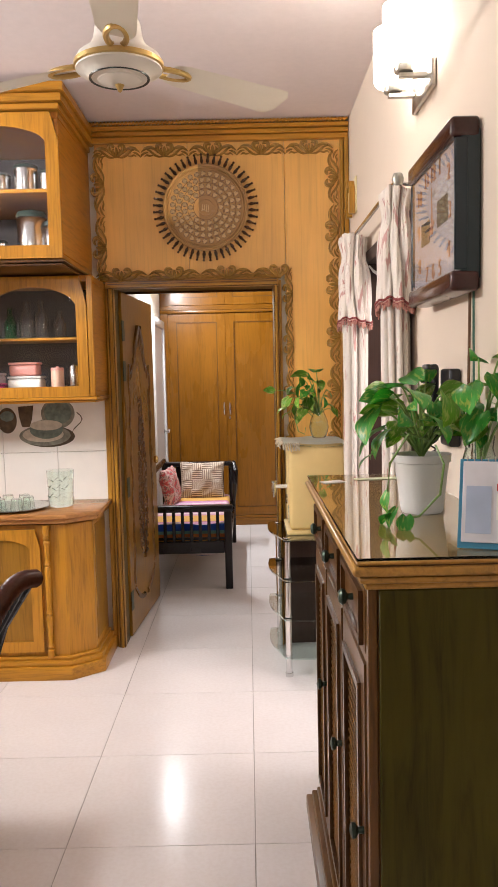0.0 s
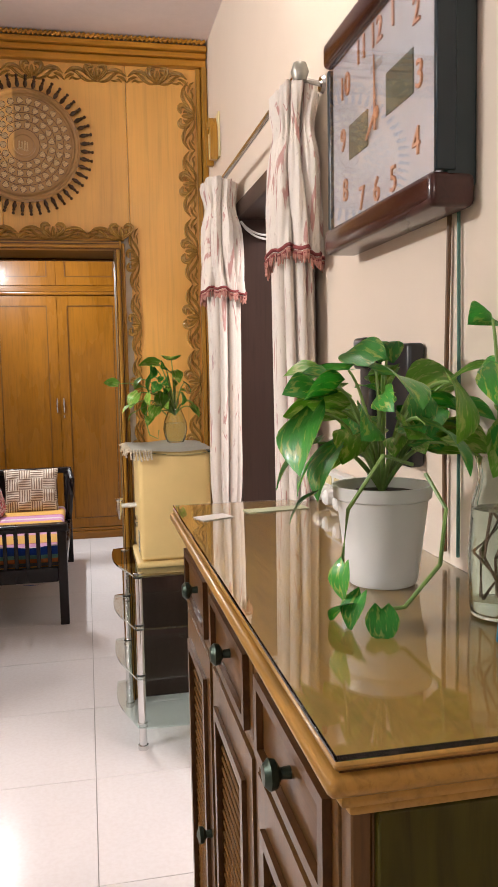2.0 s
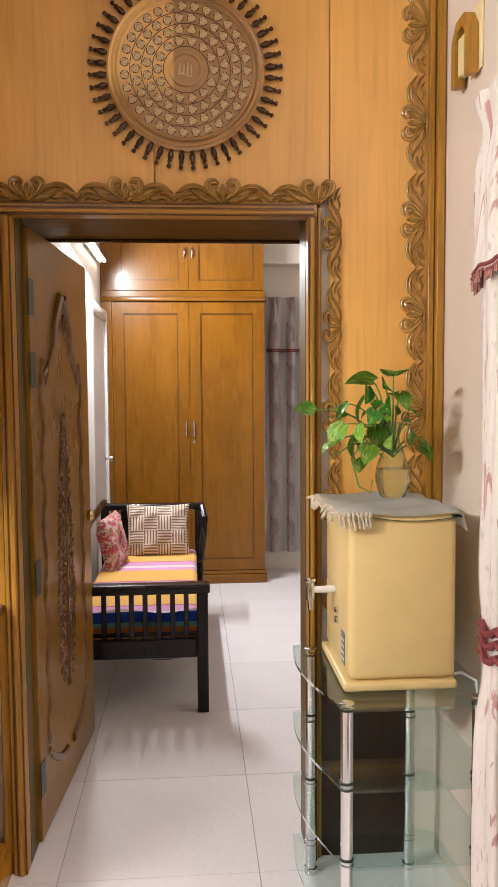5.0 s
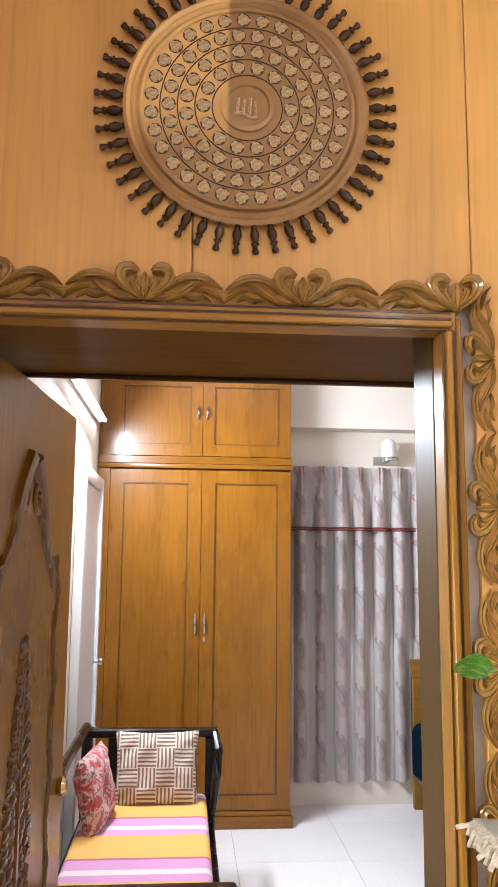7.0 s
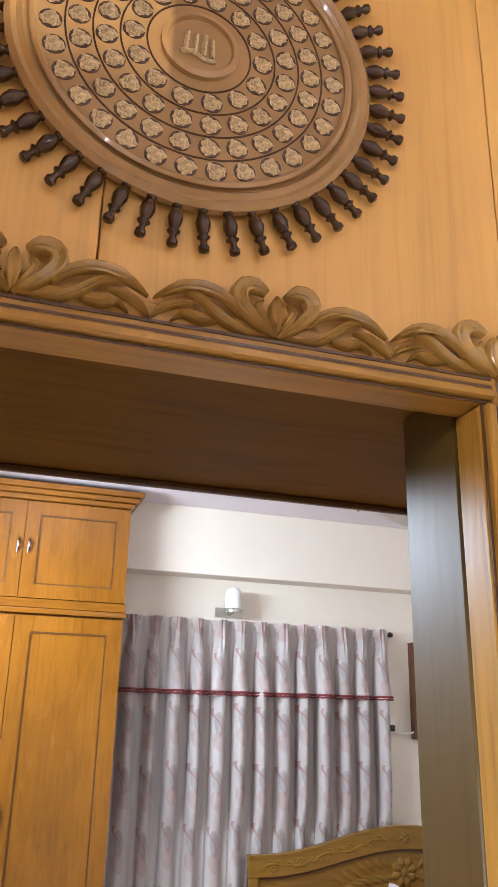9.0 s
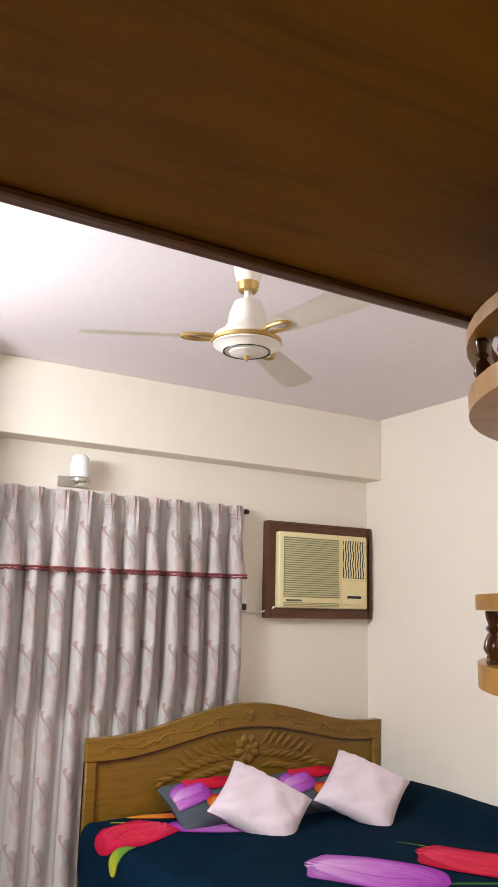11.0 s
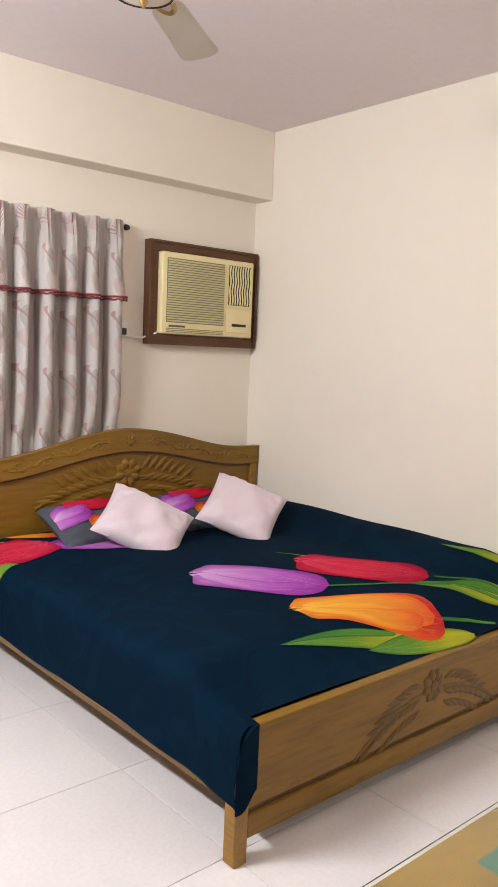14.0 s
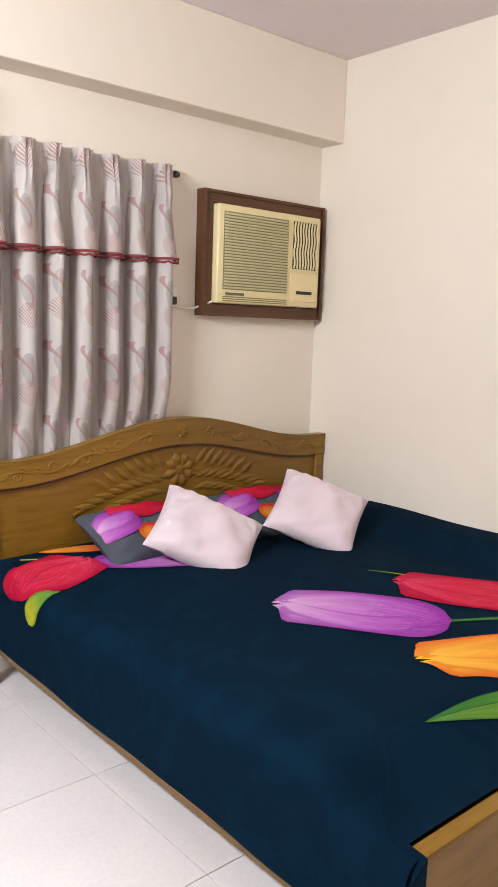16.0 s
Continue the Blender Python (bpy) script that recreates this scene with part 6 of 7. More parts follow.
part("back_top_rail", tube([(-0.80, 6.10, 0.66), (-0.80, 6.9, 0.80), (-0.80, 7.66, 0.80)], 0.024, 8), BLACKWOOD, db)
part("curved_arm", tube([(-0.14, 7.66, 0.76), (-0.125, 7.58, 0.70), (-0.135, 7.55, 0.58), (-0.15, 7.57, 0.42)], [0.022, 0.024, 0.024, 0.02], 8), BLACKWOOD, db)
part("slat_base", box(-0.778, -0.187, 6.11, 7.665, 0.365, 0.385, 0.002), BLACKWOOD, db)
YEL, PNK, WHT, BLU, TEA, ORA = (0.75, 0.42, 0.10), (0.62, 0.30, 0.50), (0.72, 0.62, 0.60), (0.02, 0.08, 0.30), (0.22, 0.42, 0.36), (0.70, 0.22, 0.05)
SEATSTRIPE = stripes("striped_seat_cloth", [(0.0, YEL), (0.28, PNK), (0.42, WHT), (0.52, PNK), (0.72, (0.45, 0.12, 0.2)), (0.76, YEL)], 0.50, 1)
mt_ = thing("seat_mattress", "seat mattress in striped yellow, pink and blue cloth", "mattress", (-0.48, 6.9, 0.386))
part("mattress", box(-0.775, -0.182, 6.125, 7.66, 0.387, 0.475, 0.03, 4), SEATSTRIPE, mt_)
DROP = stripes("striped_drop_cloth", [(0.0, ORA), (0.10, TEA), (0.2, BLU), (0.42, WHT), (0.5, PNK), (0.75, YEL)], 0.24, 2)
part("end_drop", sheet(lambda u, v: (-0.778 + 0.60 * u, 6.118 - 0.006 * math.sin(9 * u), 0.155 + 0.1 + 0.235 * v - 0.012 * math.cos(9 * u)), 16, 8, 0.004), DROP, mt_, "hanging striped cloth end")


def cushion_point(a, b, w, h, th, sgn, lift=0.0):
    """A point of a stuffed cushion's face; a, b run from -1 to 1."""
    puff = ((1 - abs(a) ** 2.8) * (1 - abs(b) ** 2.8)) ** 0.46
    pin = 1 - 0.07 * (1 - a * a) * abs(b) ** 3
    pin2 = 1 - 0.07 * (1 - b * b) * abs(a) ** 3
    fold = 0.006 * math.sin(5 * a + 3 * b) + 0.005 * math.sin(9 * a - 7 * b + 1.3 * math.sin(4 * b)) + 0.003 * math.sin(17 * a * b + 5 * a)
    gather = 0.005 * math.sin(23 * a + 2 * b) * abs(b) ** 3 * (1 - abs(b) ** 8) + 0.005 * math.sin(21 * b - 2 * a) * abs(a) ** 3 * (1 - abs(a) ** 8)
    return (a * w / 2 * pin2, b * h / 2 * pin, sgn * (th / 2 * puff + lift) + fold * puff + gather)


def cushion(name, lab, m, w, h, th, mat, category="cushion", group=""):
    t = new(name)
    t.matrix_world = m
    t.empty_display_size = 0.1
    AT[t] = m
    tagged(t, lab, category, group)

    def face(sgn):
        return lambda u, v: cushion_point(2 * u - 1, 2 * v - 1, w, h, th, sgn)
    bm = join(sheet(face(1), 32, 32), sheet(face(-1), 32, 32))
    bmesh.ops.remove_doubles(bm, verts=bm.verts, dist=0.002)
    part("cover", bm, mat, t, "", True)
    return t


def basket_cloth():
    """Cream cloth with a basket of brown dashes, turned by quarter from square to square."""
    m, nt, b = nodes_of("basket_print_cloth")
    tc = nt.nodes.new("ShaderNodeTexCoord")
    ch_ = nt.nodes.new("ShaderNodeTexChecker")
    ch_.inputs["Scale"].default_value = 11.0
    link(nt, tc.outputs["Object"], ch_.inputs[0])
    outs = []
    for axis in ("X", "Y"):
        w = nt.nodes.new("ShaderNodeTexWave")
        w.bands_direction = axis
        w.inputs["Scale"].default_value, w.inputs["Distortion"].default_value = 17.0, 1.2
        link(nt, tc.outputs["Object"], w.inputs[0])
        outs.append(ramp(nt, w.outputs[1], [(0.45, (0.68, 0.57, 0.46)), (0.6, (0.21, 0.13, 0.09))]))
    link(nt, mix(nt, outs[0], outs[1], ch_.outputs[1]), b.inputs["Base Color"])
    b.inputs["Roughness"].default_value = 0.85
    return m


cushion("cushion", "cream cushion with a brown basket print on the day bed", pose(-0.435, 7.53, 0.625, 72, 0, 0), 0.42, 0.36, 0.13, basket_cloth())
cushion("cushion", "red floral cushion against the day bed back", pose(-0.70, 7.22, 0.62, 80, 0, 82), 0.40, 0.34, 0.12, cloth("red_floral_cloth", (0.62, 0.40, 0.36), (0.50, 0.05, 0.06), (0.12, 0.10, 0.09), 14, (1, 1, 1), 0.5))

# bed
FOOTCARVE = wood("foot_carving_rail_shade", (0.16, 0.085, 0.016), (6, 6, 6), 0.34, 0.3, 0.2)
bd = thing("bed", "carved wooden double bed", "bed", (2.27, 7.8, 0))
BX0, BX1, HY, FY = 1.255, 3.28, 8.89, 6.665
MX = (BX0 + BX1) / 2


def crest(x, base, rise):
    u = min(1, abs(x - MX) / 0.90)
    return base + rise * 0.5 * (1 + math.cos(math.pi * u))


outl = [(BX0, 0.30)] + [(BX1, 0.30)] + [(BX1 - (BX1 - BX0) * k / 40, crest(BX1 - (BX1 - BX0) * k / 40, 0.965, 0.14)) for k in range(41)]
part("headboard", prism(outl, 0.022, 0, Matrix.Translation((0, HY + 0.008, 0))), BEDWOOD, bd)


def crest_band(lo, hi, y0, y1, inset=0.0):
    n = 48
    bm = bmesh.new()
    rows = []
    for k in range(n + 1):
        x = BX0 + inset + (BX1 - BX0 - 2 * inset) * k / n
        rows.append([bm.verts.new((x, y, crest(x, z, r))) for y, (z, r) in ((y0, lo), (y0, hi), (y1, hi), (y1, lo))])
    for a, b in zip(rows, rows[1:]):
        for i in range(4):
            bm.faces.new((a[i], a[(i + 1) % 4], b[(i + 1) % 4], b[i]))
    bm.faces.new(rows[0])
    bm.faces.new(rows[-1])
    return bm


part("crest_frame", crest_band((0.865, 0.125), (0.968, 0.142), HY - 0.016, HY + 0.0075), BEDWOOD, bd)
part("crest_cap", crest_band((0.968, 0.142), (0.98, 0.142), HY - 0.02, HY + 0.034), BEDWOOD, bd)
part("crest_bead", crest_band((0.852, 0.125), (0.8645, 0.125), HY - 0.004, HY + 0.0075), DARKCARVE, bd)
for x in (BX0, BX1 - 0.06):
    part("head_post", box(x, x + 0.06, HY - 0.013, HY + 0.032, 0, 0.862, 0.004), BEDWOOD, bd)
# carving on the crest and the field
pcs = []
for s in (-1, 1):
    for k in range(5):
        x0 = MX + s * (0.12 + 0.165 * k)
        up_ = 1 if k % 2 == 0 else -1
        pts = [(x0 + s * 0.165 * i / 16, HY - 0.016, crest(x0 + s * 0.165 * i / 16, 0.917, 0.134) + up_ * 0.020 * math.sin(math.pi * i / 16) - up_ * 0.006) for i in range(17)]
        pcs.append(tube(pts, [0.003 + 0.005 * math.sin(math.pi * i / 16) for i in range(17)], 6, 0.8, (0, 1, 0)))
        cz = crest(x0 + s * 0.08, 0.917, 0.134) - up_ * 0.008
        pcs.append(tube([(qx, HY - 0.016, qz) for qx, qy, qz in spiral(x0 + s * 0.085, cz, 0.021, 1.2, 0.5, 14, s * up_)], [0.006 - 0.0025 * i / 14 for i in range(15)], 6, 0.8, (0, 1, 0)))
        for i, d in ((3, up_), (12, -up_)):
            q = Vector(pts[i])
            pcs.append(tube([q + Vector((s * 0.04 * j / 5, 0, d * 0.022 * math.sin(math.pi * j / 7))) for j in range(6)], [0.004, 0.008, 0.009, 0.008, 0.005, 0.002], 6, 0.7, (0, 1, 0)))
for k in range(6):
    a = 2 * math.pi * k / 6
    q = Vector((MX, HY - 0.016, crest(MX, 0.917, 0.134)))
    d = Vector((math.cos(a), 0, math.sin(a)))
    pcs.append(tube([q + d * (0.036 * j / 5) for j in range(6)], [0.004, 0.008, 0.011, 0.011, 0.008, 0.003], 6, 0.6, (0, 1, 0)))
part("crest_carving", join(*pcs), BEDWOOD, bd)


def flower_relief(cx, cz, y, sc, mat, parent, droop=0.10, lean=0.5):
    """A carved flower with leaf sprays to both sides."""
    pcs = []
    for k in range(8):
        a = 2 * math.pi * k / 8 + 0.3
        d = Vector((math.cos(a), 0, math.sin(a)))
        q = Vector((cx, y, cz))
        pcs.append(tube([q + d * sc * (0.02 + 0.075 * j / 7) for j in range(8)], [sc * r for r in (0.010, 0.018, 0.025, 0.029, 0.030, 0.027, 0.019, 0.006)], 8, 0.45, (0, 1, 0)))
    pcs.append(lathe([(sc * 0.03, 0), (sc * 0.026, 0.008), (sc * 0.012, 0.012), (0, 0.012)], (cx, y, cz), 16, pose(0, 0, 0, 90)))
    for s in (-1, 1):
        for row, (z0, ln, n) in enumerate(((0.02, 0.46, 7), (-0.05, 0.56, 8), (-0.11, 0.50, 7))):
            for k in range(n):
                u = (k + 1) / (n + 0.5)
                q = Vector((cx + s * sc * (0.05 + ln * u * 0.85), y, cz + sc * (z0 - droop * u * u)))
                a = lean - 0.3 * u + (0.4 if row == 0 else -0.15 * row)
                d = Vector((s * math.cos(a), 0, math.sin(a)))
                pcs.append(tube([q + d * sc * (0.12 * j / 6) for j in range(7)], [sc * r for r in (0.004, 0.012, 0.017, 0.018, 0.015, 0.009, 0.003)], 6, 0.45, (0, 1, 0)))
        pcs.append(tube([(cx + s * sc * (0.06 + 0.56 * j / 12), y, cz + sc * (-0.03 - (droop + 0.04) * (j / 12) ** 2)) for j in range(13)], [sc * 0.010] * 13, 6, 0.6, (0, 1, 0)))
    part("flower_carving", join(*pcs), mat, parent)


flower_relief(MX, 0.86, HY + 0.006, 0.95, BEDWOOD, bd)
fbm = part("footboard", box(BX0 + 0.055, BX1 - 0.055, FY + 0.006, FY + 0.036, 0.172, 0.425, 0.003), BEDWOOD, bd)
part("foot_top_rail", box(BX0 + 0.075, BX1 - 0.05, FY - 0.004, FY + 0.042, 0.426, 0.447, 0.006, 2), BEDWOOD, bd)
part("foot_groove", box(BX0 + 0.055, BX1 - 0.055, FY + 0.010, FY + 0.034, 0.156, 0.1715, 0.001), DARKCARVE, bd)
part("foot_bottom_rail", box(BX0 + 0.055, BX1 - 0.055, FY - 0.002, FY + 0.040, 0.078, 0.1555, 0.005, 2), BEDWOOD, bd)
for x in (BX0 - 0.002, BX1 - 0.055):
    part("leg", box(x, x + 0.055, FY - 0.006, FY + 0.05, 0, 0.405, 0.004), BEDWOOD_Y, bd)
flower_relief(MX - 0.01, 0.335, FY + 0.0045, 0.72, FOOTCARVE, bd, 0.16, -0.15)
for x in (BX0 - 0.006, BX1 - 0.05):
    part("side_rail", box(x, x + 0.03, FY + 0.052, HY - 0.014, 0.226, 0.30, 0.004), BEDWOOD_Y, bd)
    # darker strip standing in for the shaded gap below the side rail
    part("rail_shade_strip", box(x + 0.008, x + 0.024, FY + 0.052, HY - 0.014, 0.198, 0.2255, 0.002), FOOTCARVE, bd)
part("under_board", box(BX0 + 0.052, BX1 - 0.052, FY + 0.052, HY - 0.014, 0.30, 0.33, 0), BEDWOOD_Y, bd)
ma = thing("mattress", "thick mattress under the navy bedspread", "mattress", (MX, 7.8, 0.331))
part("body", box(BX0 + 0.05, BX1 - 0.05, FY + 0.33, HY - 0.02, 0.331, 0.53, 0.05, 4), WHITEPL, ma)


def top_z(x, y):
    z = 0.565 + 0.004 * math.sin(4.1 * x + 2.2 * y) + 0.003 * math.sin(9 * y - 5 * x)
    e = min(1, max(0, (x - 2.85) / 0.35))
    z += 0.085 * e * e * (3 - 2 * e) * min(1, max(0.3, (y - 6.7) / 0.4))
    f = min(1, max(0, (6.98 - y) / 0.28))
    return z - 0.115 * f * f * (3 - 2 * f)


def cover_at(s, y):
    """Point of the bedspread: s metres from its west hem, round the mattress edge and across."""
    tz = top_z(BX0 + 0.2, y)
    hem = 0.236 - 0.05 * min(1, max(0, (6.95 - y) / 0.26)) ** 2 + 0.002 * math.sin(7 * y)
    drop, r = tz - 0.07 - hem, 0.07
    wave = 0.003 * math.sin(6 * y) + 0.002 * math.sin(13 * y + 1)
    arc = r * math.pi / 2
    if s < drop:
        return Vector((BX0 - 0.012 + wave * (1 - s / drop), y, hem + s))
    if s < drop + arc:
        a = (s - drop) / r
        return Vector((BX0 - 0.012 + r * (1 - math.cos(a)), y, hem + drop + r * math.sin(a)))
    x = BX0 - 0.012 + r + (s - drop - arc)
    return Vector((x, y, top_z(x, y)))


bs = thing("bedspread", "navy bedspread printed with large tulips", "bedspread", (MX, 7.8, 0.53))
SMAX = 2.36
# denser rows over the hem and the rounded edge, then even steps to the wall side
srow = [0.0, 0.06, 0.12, 0.18, 0.22, 0.24, 0.26, 0.28, 0.30, 0.32, 0.34, 0.36, 0.38, 0.42] + [0.42 + (SMAX - 0.42) * k / 34 for k in range(1, 35)]
NS = len(srow) - 1


def cover_xy(u, v):
    p = cover_at(srow[round(u * NS)], 6.708 + (HY - 0.022 - 6.708) * v)
    if p.x > EX - 0.012:
        p.x = EX - 0.012
    if v < 0.03 and p.x < BX0 + 0.06:
        p.y = FY - 0.016 + 0.012 * math.sin(30 * p.z) + (0 if v == 0 else 0.02)
    return p


part("cloth", sheet(cover_xy, NS, 64, 0.006), NAVY, bs)


def corner_drape(u, v):
    k, w = min(1, v / 0.25), max(0, (v - 0.25) / 0.75)
    round_off = 0.075 * (1 - u) ** 2
    return (BX0 - 0.014 + 0.088 * u, FY + 0.065 - 0.080 * k - 0.006 * math.sin(3.1 * u) * k, 0.461 - round_off - 0.006 * k * k - (0.272 - round_off - 0.05 * u + 0.012 * math.sin(5 * u)) * w)


part("corner_drape", sheet(corner_drape, 10, 16, 0.003), NAVY, bs)


def on_cover(x, y, lift):
    """Drops a printed point on the bedspread; west of its edge it goes down the side."""
    edge = BX0 + 0.058
    if x >= edge:
        return (x, y, top_z(x, y) + lift)
    tz = top_z(BX0 + 0.2, y)
    hem = 0.236 - 0.05 * min(1, max(0, (6.95 - y) / 0.26)) ** 2 + 0.002 * math.sin(7 * y)
    s = (tz - 0.07 - hem) + 0.11 - (edge - x)
    p = cover_at(max(s, 0.01), y)
    k = max(0, min(1, (edge - x) / 0.11))
    return (p.x - lift * k, p.y, p.z + lift * (1 - k))


def uv_sheet(f, nu, nv):
    """A surface f(u, v) that carries u, v as its print coordinates."""
    bm = bmesh.new()
    lay = bm.loops.layers.uv.new("print")
    g = [[bm.verts.new(f(i / nu, j / nv)) for j in range(nv + 1)] for i in range(nu + 1)]
    for i in range(nu):
        for j in range(nv):
            fc = bm.faces.new((g[i][j], g[i + 1][j], g[i + 1][j + 1], g[i][j + 1]))
            for lp, (p, q) in zip(fc.loops, ((i, j), (i + 1, j), (i + 1, j + 1), (i, j + 1))):
                lp[lay].uv = (p / nu, q / nv)
    return bm


def dye(name, along, edge, pale, streak=0.5):
    """Printed dye: tones along the petal, a deeper margin, pale streaks that run lengthwise."""
    m, nt, b = nodes_of(name)
    uv = nt.nodes.new("ShaderNodeUVMap")
    uv.uv_map = "print"
    sep = nt.nodes.new("ShaderNodeSeparateXYZ")
    link(nt, uv.outputs[0], sep.inputs[0])
    mp = nt.nodes.new("ShaderNodeMapping")
    mp.inputs["Scale"].default_value = (1.6, 9.0, 1.0)
    link(nt, uv.outputs[0], mp.inputs[0])
    fine = noise_tex(nt, mp.outputs[0], 2.6, 5, 0.6, 0.3)
    soft = noise_tex(nt, uv.outputs[0], 2.3, 2)
    add = nt.nodes.new("ShaderNodeMath")
    add.operation = "MULTIPLY_ADD"
    add.inputs[1].default_value, add.inputs[2].default_value = 0.5, -0.25
    link(nt, fine, add.inputs[0])
    pos = nt.nodes.new("ShaderNodeMath")
    pos.operation = "ADD"
    link(nt, sep.outputs[0], pos.inputs[0])
    link(nt, add.outputs[0], pos.inputs[1])
    c = ramp(nt, pos.outputs[0], along)
    c = mix(nt, c, pale, ramp(nt, fine, [(0.50, (0, 0, 0)), (0.85, (streak, streak, streak))]))
    c = mix(nt, c, edge, ramp(nt, sep.outputs[1], [(0.0, (0.75, 0.75, 0.75)), (0.16, (0.1, 0.1, 0.1)), (0.8, (0.0, 0.0, 0.0)), (1.0, (0.8, 0.8, 0.8))]))
    c = mix(nt, c, ramp(nt, soft, [(0.3, (0.78, 0.78, 0.78)), (0.7, (1.06, 1.06, 1.06))]), 0.8, "MULTIPLY")
    link(nt, c, b.inputs["Base Color"])
    b.inputs["Roughness"].default_value = 0.8
    b.inputs["Specular IOR Level"].default_value = 0.06
    return m


PUR = dye("purple_dye", [(0.0, (0.56, 0.24, 0.55)), (0.5, (0.42, 0.09, 0.46)), (1.0, (0.27, 0.02, 0.30))], (0.24, 0.03, 0.30), (0.66, 0.40, 0.66))
PUR2 = dye("lilac_dye", [(0.0, (0.64, 0.36, 0.62)), (0.6, (0.46, 0.12, 0.50)), (1.0, (0.32, 0.03, 0.36))], (0.30, 0.04, 0.36), (0.74, 0.54, 0.74), 0.8)
RED = dye("red_dye", [(0.0, (0.62, 0.02, 0.06)), (0.5, (0.55, 0.012, 0.035)), (1.0, (0.36, 0.004, 0.03))], (0.32, 0.003, 0.035), (0.70, 0.09, 0.13))
RED2 = dye("light_red_dye", [(0.0, (0.66, 0.035, 0.09)), (0.6, (0.62, 0.018, 0.05)), (1.0, (0.44, 0.006, 0.04))], (0.40, 0.004, 0.05), (0.80, 0.24, 0.28), 0.7)
ORG = dye("orange_dye", [(0.0, (0.80, 0.36, 0.03)), (0.45, (0.76, 0.25, 0.025)), (0.78, (0.62, 0.04, 0.02)), (1.0, (0.46, 0.006, 0.03))], (0.62, 0.08, 0.02), (0.86, 0.50, 0.10))
ORG2 = dye("yellow_orange_dye", [(0.0, (0.84, 0.45, 0.05)), (0.6, (0.80, 0.30, 0.03)), (1.0, (0.66, 0.06, 0.02))], (0.72, 0.16, 0.02), (0.90, 0.62, 0.20), 0.6)
GRN = dye("green_dye", [(0.0, (0.03, 0.14, 0.04)), (0.5, (0.06, 0.20, 0.03)), (1.0, (0.10, 0.24, 0.03))], (0.015, 0.07, 0.02), (0.22, 0.34, 0.08))
YGR = dye("yellow_green_dye", [(0.0, (0.06, 0.20, 0.05)), (0.4, (0.13, 0.26, 0.03)), (0.75, (0.42, 0.40, 0.02)), (1.0, (0.34, 0.36, 0.03))], (0.05, 0.13, 0.02), (0.52, 0.50, 0.08), 0.6)


def petal(name, tip, base, half, shift, lift, mat, ragged=0.0, blunt=0.24, tipw=0.30, swell=0.55, b=1.0):
    """A printed petal from tip to its round base; shift moves it sideways."""
    t0, b0 = Vector(tip), Vector(base)
    ax = b0 - t0
    nrm = Vector((-ax.y, ax.x)).normalized()

    def f(u, v):
        uu = u * b
        k = min(1, uu / swell)
        w = half * (tipw + (1 - tipw) * math.sin(math.pi / 2 * k))
        if uu > 1 - blunt:
            w *= math.sqrt(max(0.0, 1 - ((uu - 1 + blunt) / blunt) ** 2))
        if uu < 0.07:
            w *= math.sqrt(max(0.1, 1 - (1 - uu / 0.07) ** 2))
        if b < 1 and u > 0.82:
            w *= math.sqrt(max(0.0, 1 - ((u - 0.82) / 0.18) ** 2))
        side = 2 * v - 1
        bow = math.sin(math.pi * min(1, uu * 1.05))
        c = t0 + ax * (uu + ragged * 0.05 * math.cos(8.5 * side + 0.4) * (1 - u) ** 2) + nrm * (side * w + shift * bow)
        return on_cover(c.x, c.y, lift)
    part(name, uv_sheet(f, 28, 12), mat, bs)


def stem(name, pts, w, mat, lift=0.0045):
    P = [Vector(p) for p in pts]

    def f(u, v):
        k = u * (len(P) - 1)
        i = min(int(k), len(P) - 2)
        p = P[i].lerp(P[i + 1], k - i)
        d = (P[i + 1] - P[i]).normalized()
        q = p + Vector((-d.y, d.x)) * w * (v - 0.5) * 2
        return on_cover(q.x, q.y, lift)
    part(name, uv_sheet(f, 24, 2), mat, bs)


def tulip(tip, base, half, dark, light):
    petal("tulip_print", tip, base, half, 0.0, 0.0048, dark, 0.8, 0.26, 0.86, 0.5)
    petal("tulip_print", tip, base, half * 0.66, half * 0.26, 0.0054, light, 1.4, 0.3, 0.86, 0.55, 0.94)
    petal("tulip_print", tip, base, half * 0.36, -half * 0.58, 0.0060, light, 0.7, 0.3, 0.8, 0.5, 0.84)


tulip((1.93, 7.765), (2.315, 7.29), 0.185, PUR, PUR2)
tulip((2.50, 7.66), (2.81, 7.11), 0.185, RED, RED2)
tulip((1.98, 7.14), (2.53, 6.83), 0.15, ORG, ORG2)
stem("stem_print", [(2.31, 7.29), (2.45, 7.20), (2.66, 7.09), (2.86, 6.93), (3.02, 6.76)], 0.012, GRN)
stem("stem_print", [(2.85, 7.11), (2.95, 6.95), (3.05, 6.80), (3.10, 6.74)], 0.010, GRN)
stem("stem_print", [(2.53, 6.83), (2.66, 6.79), (2.78, 6.73)], 0.010, GRN)
stem("stem_print", [(2.50, 7.84), (2.56, 7.76), (2.60, 7.70)], 0.007, YGR)
petal("leaf_print", (1.66, 6.915), (2.42, 6.745), 0.046, 0.012, 0.0042, YGR, 0, 0.35, 0.04, 0.85)
petal("leaf_print", (2.02, 6.80), (2.60, 6.72), 0.060, 0.0, 0.0044, YGR, 0, 0.3, 0.05, 0.6)
petal("leaf_print", (1.66, 6.915), (2.22, 6.83), 0.018, 0.022, 0.0047, GRN, 0, 0.35, 0.05, 0.7)
petal("leaf_print", (2.62, 7.12), (3.05, 6.78), 0.075, 0.0, 0.0042, YGR, 0, 0.4, 0.05, 0.7)
